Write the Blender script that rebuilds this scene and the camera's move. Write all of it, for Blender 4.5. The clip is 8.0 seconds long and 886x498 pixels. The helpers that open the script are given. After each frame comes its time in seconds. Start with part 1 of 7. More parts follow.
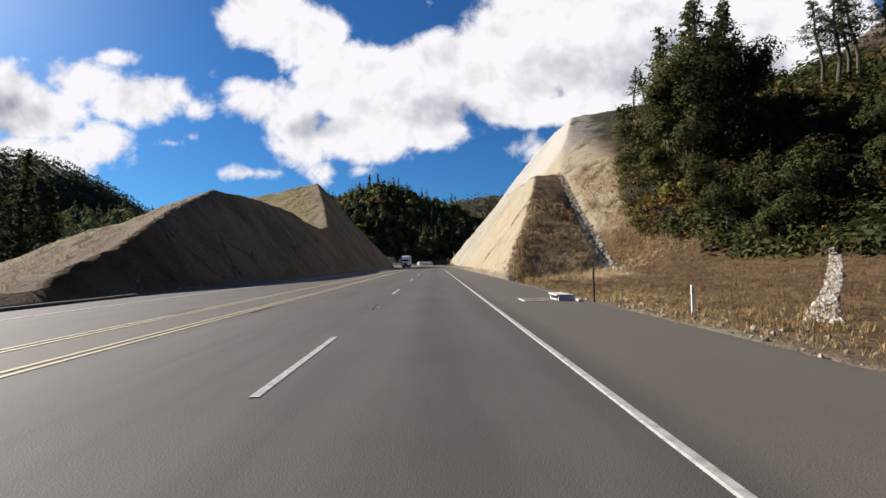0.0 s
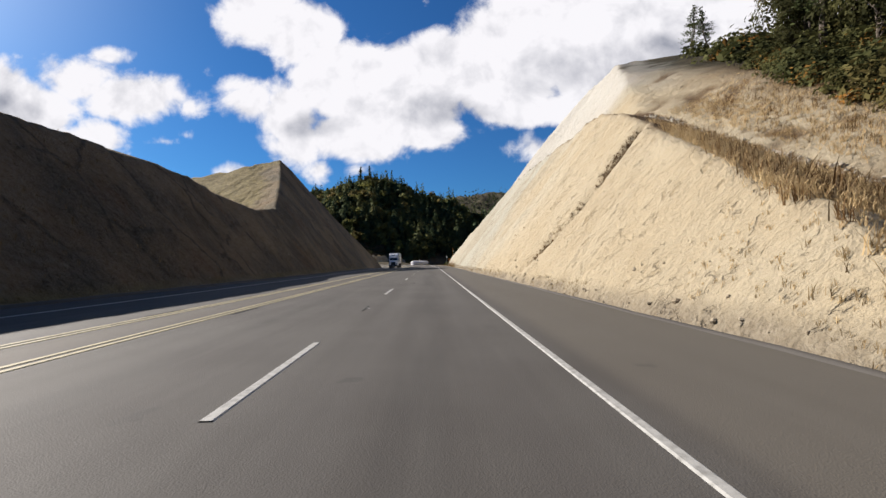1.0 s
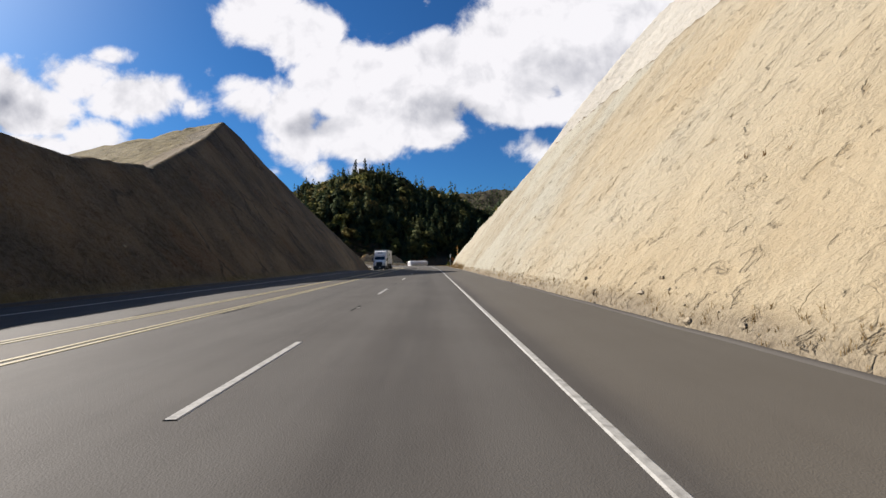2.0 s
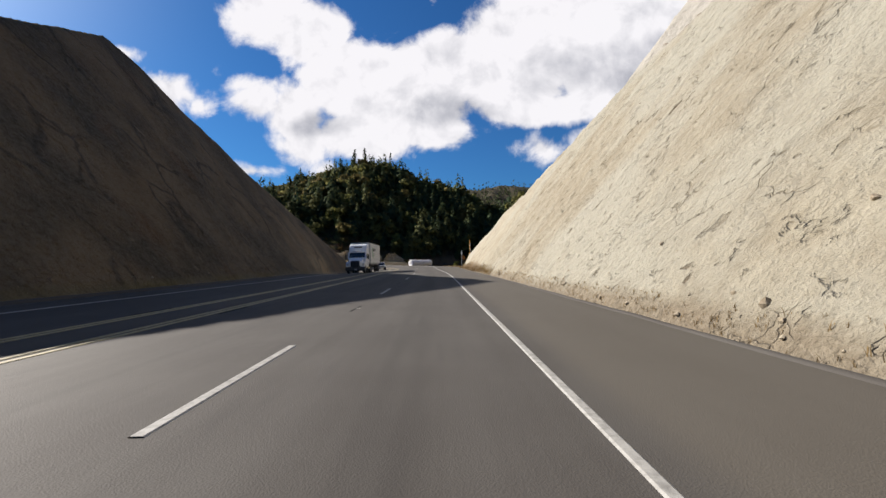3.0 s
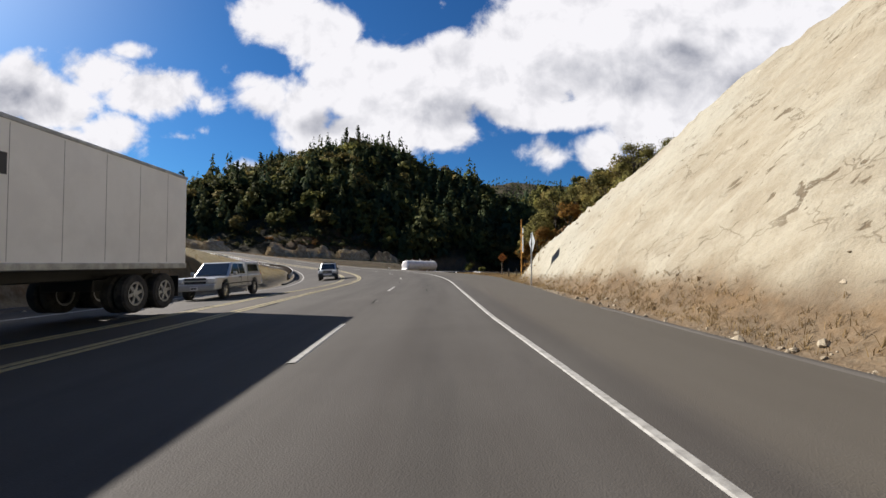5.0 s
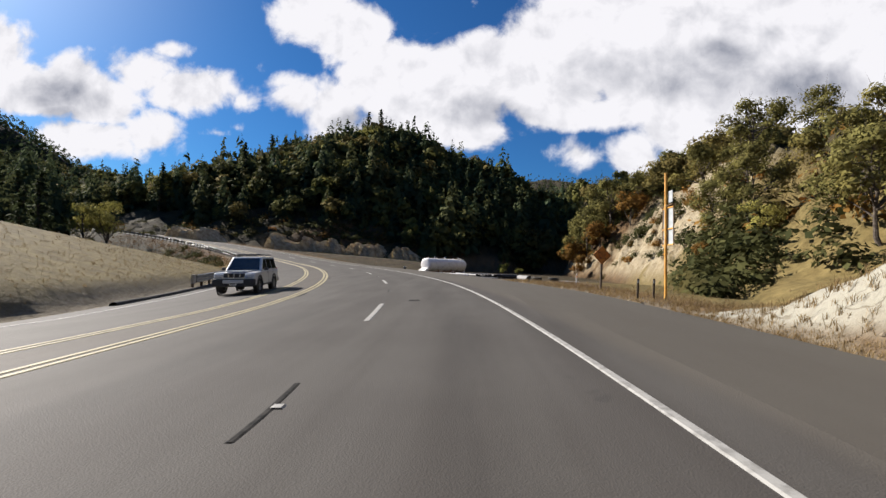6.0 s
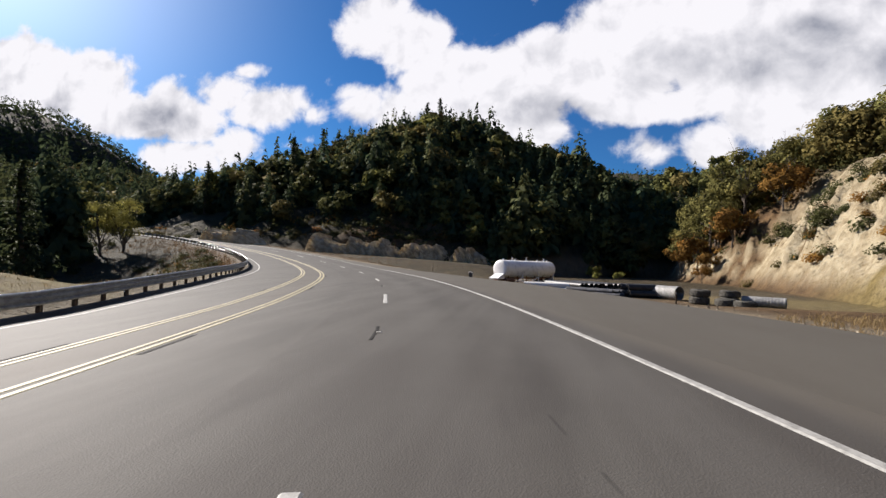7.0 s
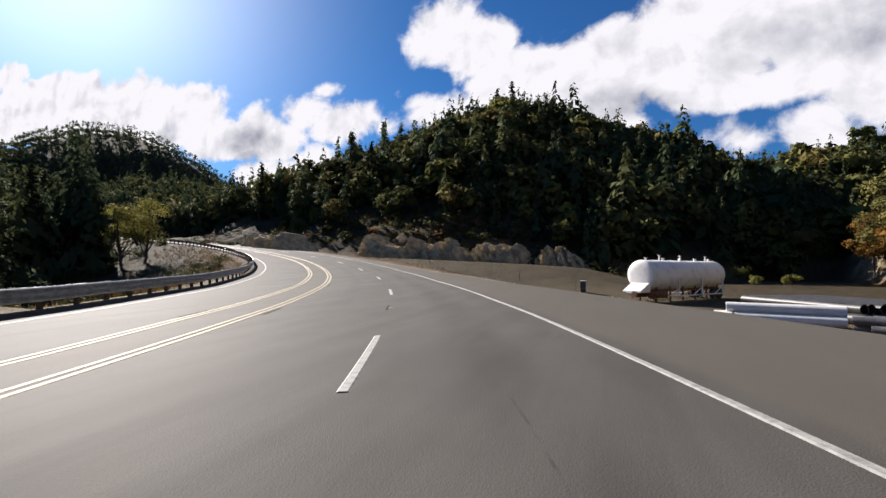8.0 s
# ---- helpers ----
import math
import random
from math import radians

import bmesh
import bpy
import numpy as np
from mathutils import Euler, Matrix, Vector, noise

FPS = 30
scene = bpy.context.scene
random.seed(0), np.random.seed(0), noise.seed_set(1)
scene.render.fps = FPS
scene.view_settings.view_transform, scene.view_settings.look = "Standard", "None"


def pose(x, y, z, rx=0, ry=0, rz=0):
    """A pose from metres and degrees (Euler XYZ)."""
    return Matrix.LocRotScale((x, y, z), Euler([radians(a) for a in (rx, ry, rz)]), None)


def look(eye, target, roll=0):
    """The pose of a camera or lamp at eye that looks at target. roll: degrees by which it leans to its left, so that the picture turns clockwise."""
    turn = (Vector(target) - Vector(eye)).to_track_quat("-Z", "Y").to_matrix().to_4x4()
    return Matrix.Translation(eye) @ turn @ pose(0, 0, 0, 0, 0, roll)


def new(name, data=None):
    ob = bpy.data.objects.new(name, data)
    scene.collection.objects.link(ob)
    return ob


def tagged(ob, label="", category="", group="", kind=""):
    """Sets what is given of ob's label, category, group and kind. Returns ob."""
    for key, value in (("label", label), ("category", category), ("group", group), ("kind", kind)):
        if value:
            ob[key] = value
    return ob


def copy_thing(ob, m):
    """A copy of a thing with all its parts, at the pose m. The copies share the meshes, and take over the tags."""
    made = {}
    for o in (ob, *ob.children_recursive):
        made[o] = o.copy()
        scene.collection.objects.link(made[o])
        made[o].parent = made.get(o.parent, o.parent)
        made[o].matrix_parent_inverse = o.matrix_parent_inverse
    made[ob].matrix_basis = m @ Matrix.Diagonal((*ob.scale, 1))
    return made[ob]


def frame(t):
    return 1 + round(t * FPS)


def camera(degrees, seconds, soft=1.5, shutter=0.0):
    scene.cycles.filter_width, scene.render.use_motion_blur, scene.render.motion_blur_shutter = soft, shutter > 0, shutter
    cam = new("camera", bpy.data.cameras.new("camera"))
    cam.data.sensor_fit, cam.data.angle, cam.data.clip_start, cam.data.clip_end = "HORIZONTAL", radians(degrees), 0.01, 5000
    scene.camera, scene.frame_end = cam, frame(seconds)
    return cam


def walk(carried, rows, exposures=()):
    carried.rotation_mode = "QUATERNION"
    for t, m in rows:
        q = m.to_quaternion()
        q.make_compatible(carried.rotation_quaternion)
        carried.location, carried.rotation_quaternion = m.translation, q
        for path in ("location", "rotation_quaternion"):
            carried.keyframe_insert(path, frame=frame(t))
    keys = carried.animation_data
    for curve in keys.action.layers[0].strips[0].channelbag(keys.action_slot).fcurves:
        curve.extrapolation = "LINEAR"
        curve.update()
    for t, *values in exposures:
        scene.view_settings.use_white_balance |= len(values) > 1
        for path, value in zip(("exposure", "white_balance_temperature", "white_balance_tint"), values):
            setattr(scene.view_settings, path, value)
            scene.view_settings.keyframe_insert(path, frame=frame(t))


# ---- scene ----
# ------------------------------------------------------------------ camera
cam = camera(90.7, 8.0)
PATH = [
    (0, (0.064, -0.209, 1.364), (0.255, 9.784, 1.669), -1.11),
    (0.5, (0.081, 14.795, 1.344), (0.319, 24.788, 1.631), -1.39),
    (1, (0.132, 29.789, 1.344), (0.413, 39.781, 1.632), -1.04),
    (1.5, (0.311, 44.336, 1.324), (0.612, 54.327, 1.619), -1.10),
    (3, (0.503, 88.728, 1.332), (0.648, 98.723, 1.609), -0.72),
    (3.5, (0.482, 103.246, 1.315), (0.621, 113.240, 1.626), -0.76),
    (4, (0.497, 117.471, 1.305), (0.633, 127.463, 1.663), -0.59),
    (5.3, (-0.933, 153.008, 1.332), (-0.967, 163.003, 1.648), 1.44),
    (5.5, (-1.076, 158.315, 1.330), (-1.237, 168.309, 1.640), 1.79),
    (6, (-1.644, 170.704, 1.322), (-2.156, 180.687, 1.611), 2.30),
    (6.5, (-2.860, 183.377, 1.322), (-4.047, 193.303, 1.604), 2.18),
    (7, (-5.442, 195.679, 1.300), (-7.383, 205.483, 1.608), 1.63),
    (7.5, (-8.469, 207.252, 1.291), (-11.207, 216.864, 1.619), 1.03),
    (8, (-12.172, 218.278, 1.322), (-15.678, 227.635, 1.704), 0.32),
]
EXPOSURES = [(0.0, 1.26, 6450, 13.5), (3.0, 1.23, 6480, 13.5), (4.2, 1.24, 6500, 13.5), (5.4, 1.22, 6420, 13), (8.0, 1.26, 6420, 15)]
walk(cam, [(t, look(eye, target, roll)) for t, eye, target, roll in PATH], EXPOSURES)

# ------------------------------------------------------------------ light
SUN_AZ, SUN_EL = 62.5, 30.5           # degrees left of the road ahead, height
sun_dir = Vector((-math.sin(radians(SUN_AZ)) * math.cos(radians(SUN_EL)), math.cos(radians(SUN_AZ)) * math.cos(radians(SUN_EL)), math.sin(radians(SUN_EL))))
sun_data = bpy.data.lights.new("sun", "SUN")
sun_data.energy, sun_data.angle, sun_data.color = 5.0, radians(0.53), (1.0, 0.94, 0.84)
sun = new("sun", sun_data)
sun.matrix_world = look(sun_dir * 200, (0, 0, 0))


class Nodes:
    """Short hand for a node tree."""

    def __init__(self, tree):
        self.tree = tree
        tree.nodes.clear()

    def add(self, kind, **sockets):
        node = self.tree.nodes.new(kind)
        for key, value in sockets.items():
            self.put(node.inputs[key], value)
        return node

    def put(self, socket, value):
        if isinstance(value, bpy.types.NodeSocket):
            self.tree.links.new(value, socket)
        else:
            socket.default_value = value

    def math(self, op, a, b=0.0, c=0.0, clamp=False):
        node = self.tree.nodes.new("ShaderNodeMath")
        node.operation, node.use_clamp = op, clamp
        for i, v in enumerate((a, b, c)):
            self.put(node.inputs[i], v)
        return node.outputs[0]

    def ramp(self, fac, low, high, a=0.0, b=1.0, smooth=True):
        node = self.tree.nodes.new("ShaderNodeMapRange")
        node.interpolation_type = "SMOOTHSTEP" if smooth else "LINEAR"
        for i, v in enumerate((fac, low, high, a, b)):
            self.put(node.inputs[i], v)
        return node.outputs[0]

    def mix(self, fac, a, b):
        node = self.tree.nodes.new("ShaderNodeMix")
        node.data_type = "RGBA"
        self.put(node.inputs[0], fac)
        self.put(node.inputs[6], a if isinstance(a, bpy.types.NodeSocket) else (*a, 1))
        self.put(node.inputs[7], b if isinstance(b, bpy.types.NodeSocket) else (*b, 1))
        return node.outputs[2]

    def noise(self, vector, scale, detail=4.0, rough=0.55, distortion=0.0):
        node = self.tree.nodes.new("ShaderNodeTexNoise")
        self.put(node.inputs["Vector"], vector)
        for key, v in (("Scale", scale), ("Detail", detail), ("Roughness", rough), ("Distortion", distortion)):
            node.inputs[key].default_value = v
        return node.outputs["Fac"]

    def vec(self, op, a, b=(0, 0, 0)):
        node = self.tree.nodes.new("ShaderNodeVectorMath")
        node.operation = op
        self.put(node.inputs[0], a)
        self.put(node.inputs[1], b)
        return node.outputs["Value"] if op in ("LENGTH", "DOT_PRODUCT") else node.outputs[0]


def make_sky():
    world = bpy.data.worlds.new("sky")
    scene.world = world
    world.use_nodes = True
    n = Nodes(world.node_tree)
    sky = n.add("ShaderNodeTexSky")
    sky.sky_type, sky.sun_disc = "NISHITA", False
    sky.sun_elevation, sky.sun_rotation = radians(SUN_EL), radians(-SUN_AZ)
    sky.air_density, sky.dust_density, sky.ozone_density = 1.0, 0.4, 3.5
    way = n.add("ShaderNodeTexCoord").outputs["Generated"]
    xyz = n.add("ShaderNodeSeparateXYZ", Vector=way).outputs
    depth = n.math("MAXIMUM", xyz[1], 0.12)
    u = n.math("DIVIDE", xyz[0], depth)
    v = n.math("DIVIDE", xyz[2], depth)
    flat = n.add("ShaderNodeCombineXYZ", X=u, Y=v, Z=0.0).outputs[0]
    # heaps of cumulus: centre u, v and half widths
    heaps = [(-0.383, 0.583, 0.109, 0.097), (-0.281, 0.525, 0.112, 0.091), (-0.394, 0.378, 0.066, 0.056), (-0.32, 0.344, 0.082, 0.093), (-0.422, 0.411, 0.042, 0.024), (-0.211, 0.427, 0.125, 0.109),
             (-0.059, 0.404, 0.183, 0.117), (0.05, 0.469, 0.115, 0.077), (-0.133, 0.455, 0.076, 0.069), (0.127, 0.515, 0.076, 0.08), (0.264, 0.525, 0.156, 0.157), (0.484, 0.503, 0.284, 0.198),
             (0.767, 0.471, 0.319, 0.249), (0.314, 0.619, 0.182, 0.067), (0.204, 0.579, 0.063, 0.045), (-0.017, 0.298, 0.12, 0.05), (-0.16, 0.289, 0.144, 0.066), (-0.297, 0.279, 0.079, 0.059),
             (0.244, 0.258, 0.054, 0.034), (0.379, 0.258, 0.064, 0.065), (0.5, 0.313, 0.141, 0.085), (0.268, 0.353, 0.194, 0.047),
             (0.10, 0.42, 0.13, 0.08), (0.20, 0.41, 0.15, 0.10)]
    puffs = [(-0.988, 0.387, 0.114, 0.078), (-1.069, 0.392, 0.081, 0.074), (-0.892, 0.356, 0.127, 0.078), (-0.802, 0.422, 0.088, 0.062), (-0.842, 0.462, 0.032, 0.032), (-0.666, 0.38, 0.131, 0.059),
             (-0.607, 0.406, 0.06, 0.035), (-0.548, 0.361, 0.024, 0.024), (-0.761, 0.28, 0.088, 0.064), (-0.913, 0.262, 0.161, 0.053), (-0.735, 0.48, 0.04, 0.013), (-0.595, 0.284, 0.034, 0.011),
             (-0.5, 0.45, 0.008, 0.007), (-0.006, 0.606, 0.022, 0.016), (-0.55, 0.297, 0.013, 0.008), (-0.414, 0.21, 0.066, 0.017), (-0.248, 0.219, 0.033, 0.021), (-0.161, 0.213, 0.031, 0.014),
             (-1.318, 0.54, 0.048, 0.043), (-1.42, 0.433, 0.196, 0.103), (-1.586, 0.415, 0.173, 0.12),
             (-2.017, 0.584, 0.467, 0.136), (-1.583, 0.511, 0.354, 0.131), (-1.273, 0.475, 0.227, 0.103), (-2.218, 0.733, 0.133, 0.069), (-1.475, 0.601, 0.067, 0.051), (-1.014, 0.368, 0.264, 0.058)]
    bases = [(0.421, 0.442, 0.245, 0.092), (0.556, 0.485, 0.09, 0.053), (-0.898, 0.347, 0.097, 0.04), (-0.984, 0.321, 0.081, 0.035), (0.021, 0.347, 0.156, 0.045), (-0.279, 0.319, 0.079, 0.037),
             (0.768, 0.405, 0.204, 0.078), (-1.003, 0.368, 0.108, 0.056), (-1.318, 0.42, 0.08, 0.039)]

    def mound(cu, cv, wu, wv):
        off = n.vec("MULTIPLY", n.vec("SUBTRACT", flat, (cu, cv, 0)), (1 / wu, 1 / wv, 0))
        return n.math("SUBTRACT", 1.0, n.vec("LENGTH", off))

    body = None
    for cu, cv, wu, wv in heaps + puffs:
        blob = n.math("MULTIPLY", mound(cu, cv, wu, wv), math.sqrt(wu * wv))
        body = blob if body is None else n.math("MAXIMUM", body, blob)
    body = n.math("MINIMUM", n.math("MAXIMUM", body, -0.2), 0.10)
    grey = None
    for cu, cv, wu, wv in bases:
        blob = n.ramp(mound(cu, cv, wu, wv), -0.15, 0.75)
        grey = blob if grey is None else n.math("MAXIMUM", grey, blob)
    billow = n.noise(flat, 9.0, 9.0, 0.58, 0.25)
    coarse = n.noise(flat, 3.1, 4.0, 0.5)
    thick = n.math("ADD", body, n.math("MULTIPLY", n.math("SUBTRACT", billow, 0.5), 0.155))
    cover = n.ramp(thick, -0.010, 0.028)
    # behind the road's direction the same weather goes on
    around = n.ramp(n.noise(way, 2.6, 6.0, 0.58), 0.62, 0.72)
    ahead = n.ramp(xyz[1], 0.16, 0.34)
    cover = n.math("ADD", n.math("MULTIPLY", cover, ahead), n.math("MULTIPLY", around, n.math("SUBTRACT", 1.0, ahead)))
    cover = n.math("MULTIPLY", cover, n.ramp(xyz[2], -0.02, 0.05))
    lifted = n.vec("ADD", flat, (-0.020, 0.034, 0.0))
    billow_up = n.noise(lifted, 9.0, 5.0, 0.55, 0.25)
    shade = n.math("MULTIPLY", n.math("SUBTRACT", billow_up, billow), 1.5)
    shade = n.math("ADD", shade, n.math("MULTIPLY", grey, n.ramp(coarse, 0.30, 0.62, 0.30, 0.72)))
    shade = n.math("ADD", shade, n.math("MULTIPLY", n.math("SUBTRACT", coarse, 0.46), 0.6), clamp=True)
    cloud = n.mix(shade, (7.9, 7.9, 8.0), (2.3, 2.5, 3.0))
    blue = n.vec("MULTIPLY", sky.outputs[0], (0.19, 0.49, 0.77))
    near_sun = n.math("POWER", n.math("MAXIMUM", n.vec("DOT_PRODUCT", way, tuple(sun_dir)), 0.0), 26.0)
    haze = n.mix(near_sun, (0, 0, 0), (6.2, 5.6, 4.9))
    colour = n.mix(cover, n.vec("ADD", blue, haze), cloud)
    back = n.add("ShaderNodeBackground", Color=colour, Strength=0.05)
    out = n.add("ShaderNodeOutputWorld")
    n.put(out.inputs["Surface"], back.outputs[0])


make_sky()


# ------------------------------------------------------------------ materials
def material(name, build, rough=0.8, metal=0.0, spec=0.4):
    """build(n, at) returns a colour and, where there is relief, a height; at: the place in metres."""
    m = bpy.data.materials.new(name)
    m.use_nodes = True
    n = Nodes(m.node_tree)
    at = n.add("ShaderNodeNewGeometry").outputs["Position"]
    made = build(n, at)
    colour, height, strength, distance = (made + (None, 0.5, 0.05)[len(made) - 1:]) if isinstance(made, tuple) and not isinstance(made[0], float) else (made, None, 0.5, 0.05)
    bsdf = n.add("ShaderNodeBsdfPrincipled", Metallic=metal, Roughness=rough)
    n.put(bsdf.inputs["Specular IOR Level"], spec)
    n.put(bsdf.inputs["Base Color"], (*colour, 1) if isinstance(colour, tuple) else colour)
    if height is not None:
        bump = n.add("ShaderNodeBump", Height=height, Strength=strength, Distance=distance)
        n.put(bsdf.inputs["Normal"], bump.outputs[0])
    out = n.add("ShaderNodeOutputMaterial")
    n.put(out.inputs["Surface"], bsdf.outputs[0])
    return m


def mottled(a, b, scale, low=0.35, high=0.65, fine=0.0, bump=0.0, rand=0.0):
    """Two colours in patches, with a finer grain and relief."""
    def build(n, at):
        fac = n.ramp(n.noise(at, scale, 5.0, 0.6), low, high)
        colour = n.mix(fac, a, b)
        if rand:
            value = n.add("ShaderNodeObjectInfo").outputs["Random"]
            hsv = n.add("ShaderNodeHueSaturation", Color=colour, Value=n.ramp(value, 0.0, 1.0, 1 - rand, 1 + rand))
            colour = hsv.outputs[0]
        if bump:
            return colour, n.noise(at, scale * 6, 6.0, 0.65), 0.6, bump
        return colour
    return build


def asphalt(n, at):
    stretched = n.vec("MULTIPLY", at, (1.6, 0.06, 1.0))
    wear = n.noise(stretched, 0.8, 4.0, 0.6)
    patches = n.noise(at, 0.35, 5.0, 0.6)
    grain = n.noise(at, 45.0, 3.0, 0.7)
    pebbles = n.add("ShaderNodeTexVoronoi", Vector=at, Scale=70.0).outputs["Distance"]
    tone = n.math("ADD", n.math("MULTIPLY", wear, 0.55), n.math("MULTIPLY", patches, 0.45))
    colour = n.mix(n.ramp(tone, 0.36, 0.64), (0.048, 0.043, 0.038), (0.067, 0.062, 0.055))
    colour = n.mix(n.ramp(grain, 0.3, 0.75, 0.0, 0.35), colour, (0.042, 0.040, 0.036))
    stain = n.ramp(n.noise(n.vec("MULTIPLY", at, (0.9, 0.16, 1.0)), 0.9, 4.0, 0.65), 0.60, 0.72, 0.0, 0.6)
    colour = n.mix(stain, colour, (0.041, 0.037, 0.034))
    lane = n.add("ShaderNodeAttribute")
    lane.attribute_name = "across"
    d = lane.outputs["Fac"]

    def band(middle, half):
        return n.ramp(n.math("ABSOLUTE", n.math("SUBTRACT", d, middle)), half * 0.25, half, 1.0, 0.0)

    worn = n.ramp(n.noise(n.vec("MULTIPLY", at, (1.0, 0.10, 1.0)), 1.1, 4.0, 0.6), 0.34, 0.66)
    colour = n.mix(n.math("MULTIPLY", n.math("MAXIMUM", band(1.85, 0.55), band(-1.75, 0.6)), n.math("MULTIPLY", worn, 0.38)), colour, (0.026, 0.024, 0.022))
    colour = n.mix(n.math("MULTIPLY", n.math("MAXIMUM", band(0.95, 0.5), band(2.75, 0.5)), 0.16), colour, (0.085, 0.080, 0.073))
    colour = n.mix(n.ramp(d, 3.75, 4.3, 0.0, 0.60), colour, (0.086, 0.076, 0.061))
    colour = n.mix(n.math("MULTIPLY", band(-4.65, 0.95), 0.30), colour, (0.080, 0.064, 0.046))
    seam = n.math("MULTIPLY", band(n.math("ADD", 1.78, n.math("MULTIPLY", n.math("SUBTRACT", wear, 0.5), 0.12)), 0.022), n.ramp(patches, 0.60, 0.64))
    colour = n.mix(n.math("MULTIPLY", seam, 0.45), colour, (0.014, 0.013, 0.012))
    spot = n.ramp(n.noise(at, 0.9, 3.0, 0.55), 0.70, 0.74, 0.0, 0.35)
    colour = n.mix(spot, colour, (0.026, 0.025, 0.024))
    return colour, n.math("ADD", pebbles, grain), 0.35, 0.006


def ground_look(n, at):
    """Cut rock, dry grass, forest floor and gravel, mixed by the sheet's own mask."""
    mask = n.add("ShaderNodeVertexColor")
    mask.layer_name = "cover"
    part_of = n.add("ShaderNodeSeparateColor", Color=mask.outputs[0]).outputs
    along = (0.0, -0.68, 0.733)
    reach = n.vec("DOT_PRODUCT", at, along)
    bed = n.vec("SUBTRACT", at, n.vec("MULTIPLY", n.add("ShaderNodeCombineXYZ", X=reach, Y=reach, Z=reach).outputs[0], tuple(0.36 * c for c in along)))
    strata = n.noise(bed, 0.8, 7.0, 0.62, 0.3)
    broad = n.noise(at, 0.075, 4.0, 0.55)
    fine = n.noise(at, 3.2, 7.0, 0.68)
    grit = n.noise(at, 17.0, 4.0, 0.7)
    split = n.ramp(n.noise(bed, 1.9, 5.0, 0.6, 0.5), 0.60, 0.655)
    chips = n.ramp(n.noise(n.vec("MULTIPLY", bed, (1.0, 1.0, 1.4)), 1.15, 5.0, 0.66, 0.6), 0.27, 0.335, 1.0, 0.0)
    rock = n.mix(n.ramp(strata, 0.32, 0.68), (0.208, 0.182, 0.133), (0.262, 0.242, 0.186))
    rock = n.mix(n.ramp(broad, 0.46, 0.60, 0.0, 0.9), rock, (0.268, 0.257, 0.208))
    rock = n.mix(n.ramp(broad, 0.34, 0.47, 0.38, 0.0), rock, (0.222, 0.190, 0.134))
    rock = n.mix(n.ramp(fine, 0.45, 0.75, 0.0, 0.26), rock, (0.114, 0.084, 0.048))
    rock = n.mix(n.ramp(grit, 0.5, 0.8, 0.0, 0.2), rock, (0.093, 0.070, 0.042))
    rock = n.mix(n.math("MULTIPLY", chips, 0.6), rock, (0.360, 0.330, 0.262))
    rock = n.mix(n.math("MULTIPLY", split, n.ramp(n.noise(at, 0.22, 3.0, 0.5), 0.45, 0.62, 0.08, 0.75)), rock, (0.068, 0.047, 0.026))
    bent = n.vec("ADD", n.vec("MULTIPLY", bed, (1.0, 1.0, 1.0)), n.vec("MULTIPLY", n.add("ShaderNodeTexNoise", Vector=at, Scale=0.9, Detail=4.0).outputs["Color"], (1.3, 1.3, 1.3)))
    web = n.add("ShaderNodeTexVoronoi", Vector=bent, Scale=0.95)
    web.feature = "DISTANCE_TO_EDGE"
    crack = n.math("MULTIPLY", n.ramp(web.outputs["Distance"], 0.0, 0.026, 1.0, 0.0), n.ramp(n.noise(at, 0.5, 4.0, 0.6), 0.50, 0.62))
    rock = n.mix(n.math("MULTIPLY", crack, 0.55), rock, (0.069, 0.050, 0.029))
    # left cut: browner soil with stains, its colour also darkened to deepen this side's shade
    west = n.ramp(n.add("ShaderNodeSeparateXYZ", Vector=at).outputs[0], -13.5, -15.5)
    shaded_soil = n.mix(n.ramp(n.noise(n.vec("MULTIPLY", at, (1.0, 1.0, 0.45)), 0.16, 6.0, 0.62), 0.36, 0.62), (0.062, 0.048, 0.029), (0.150, 0.104, 0.056))
    shaded_soil = n.mix(n.ramp(n.noise(n.vec("MULTIPLY", at, (1.0, 1.0, 0.35)), 0.21, 5.0, 0.6), 0.54, 0.68, 0.0, 0.55), shaded_soil, (0.120, 0.066, 0.030))
    shaded_soil = n.mix(n.ramp(n.noise(bed, 0.30, 5.0, 0.66, 0.6), 0.66, 0.72, 0.0, 0.55), shaded_soil, (0.270, 0.215, 0.140))
    shaded_soil = n.mix(n.ramp(n.noise(bed, 0.55, 6.0, 0.66, 0.8), 0.28, 0.36, 0.35, 0.0), shaded_soil, (0.050, 0.036, 0.022))
    slant = n.vec("ADD", n.vec("MULTIPLY", at, (0.4, 0.55, 0.30)), n.vec("MULTIPLY", n.add("ShaderNodeTexNoise", Vector=at, Scale=0.35, Detail=5.0).outputs["Color"], (1.1, 1.1, 1.1)))
    rift = n.add("ShaderNodeTexVoronoi", Vector=slant, Scale=0.30)
    rift.feature = "DISTANCE_TO_EDGE"
    rift = n.math("MULTIPLY", n.ramp(rift.outputs["Distance"], 0.0, 0.040, 1.0, 0.0), n.ramp(n.noise(at, 0.16, 4.0, 0.6), 0.44, 0.54))
    shaded_soil = n.mix(n.math("MULTIPLY", rift, 0.75), shaded_soil, (0.024, 0.018, 0.011))
    rock = n.mix(n.math("MULTIPLY", west, n.ramp(fine, 0.3, 0.7, 1.0, 0.72)), rock, shaded_soil)
    spot = n.add("ShaderNodeSeparateXYZ", Vector=at).outputs
    ochre = n.ramp(n.math("ADD", spot[1], n.math("MULTIPLY", broad, 40.0)), 120.0, 88.0, 0.0, 0.62)
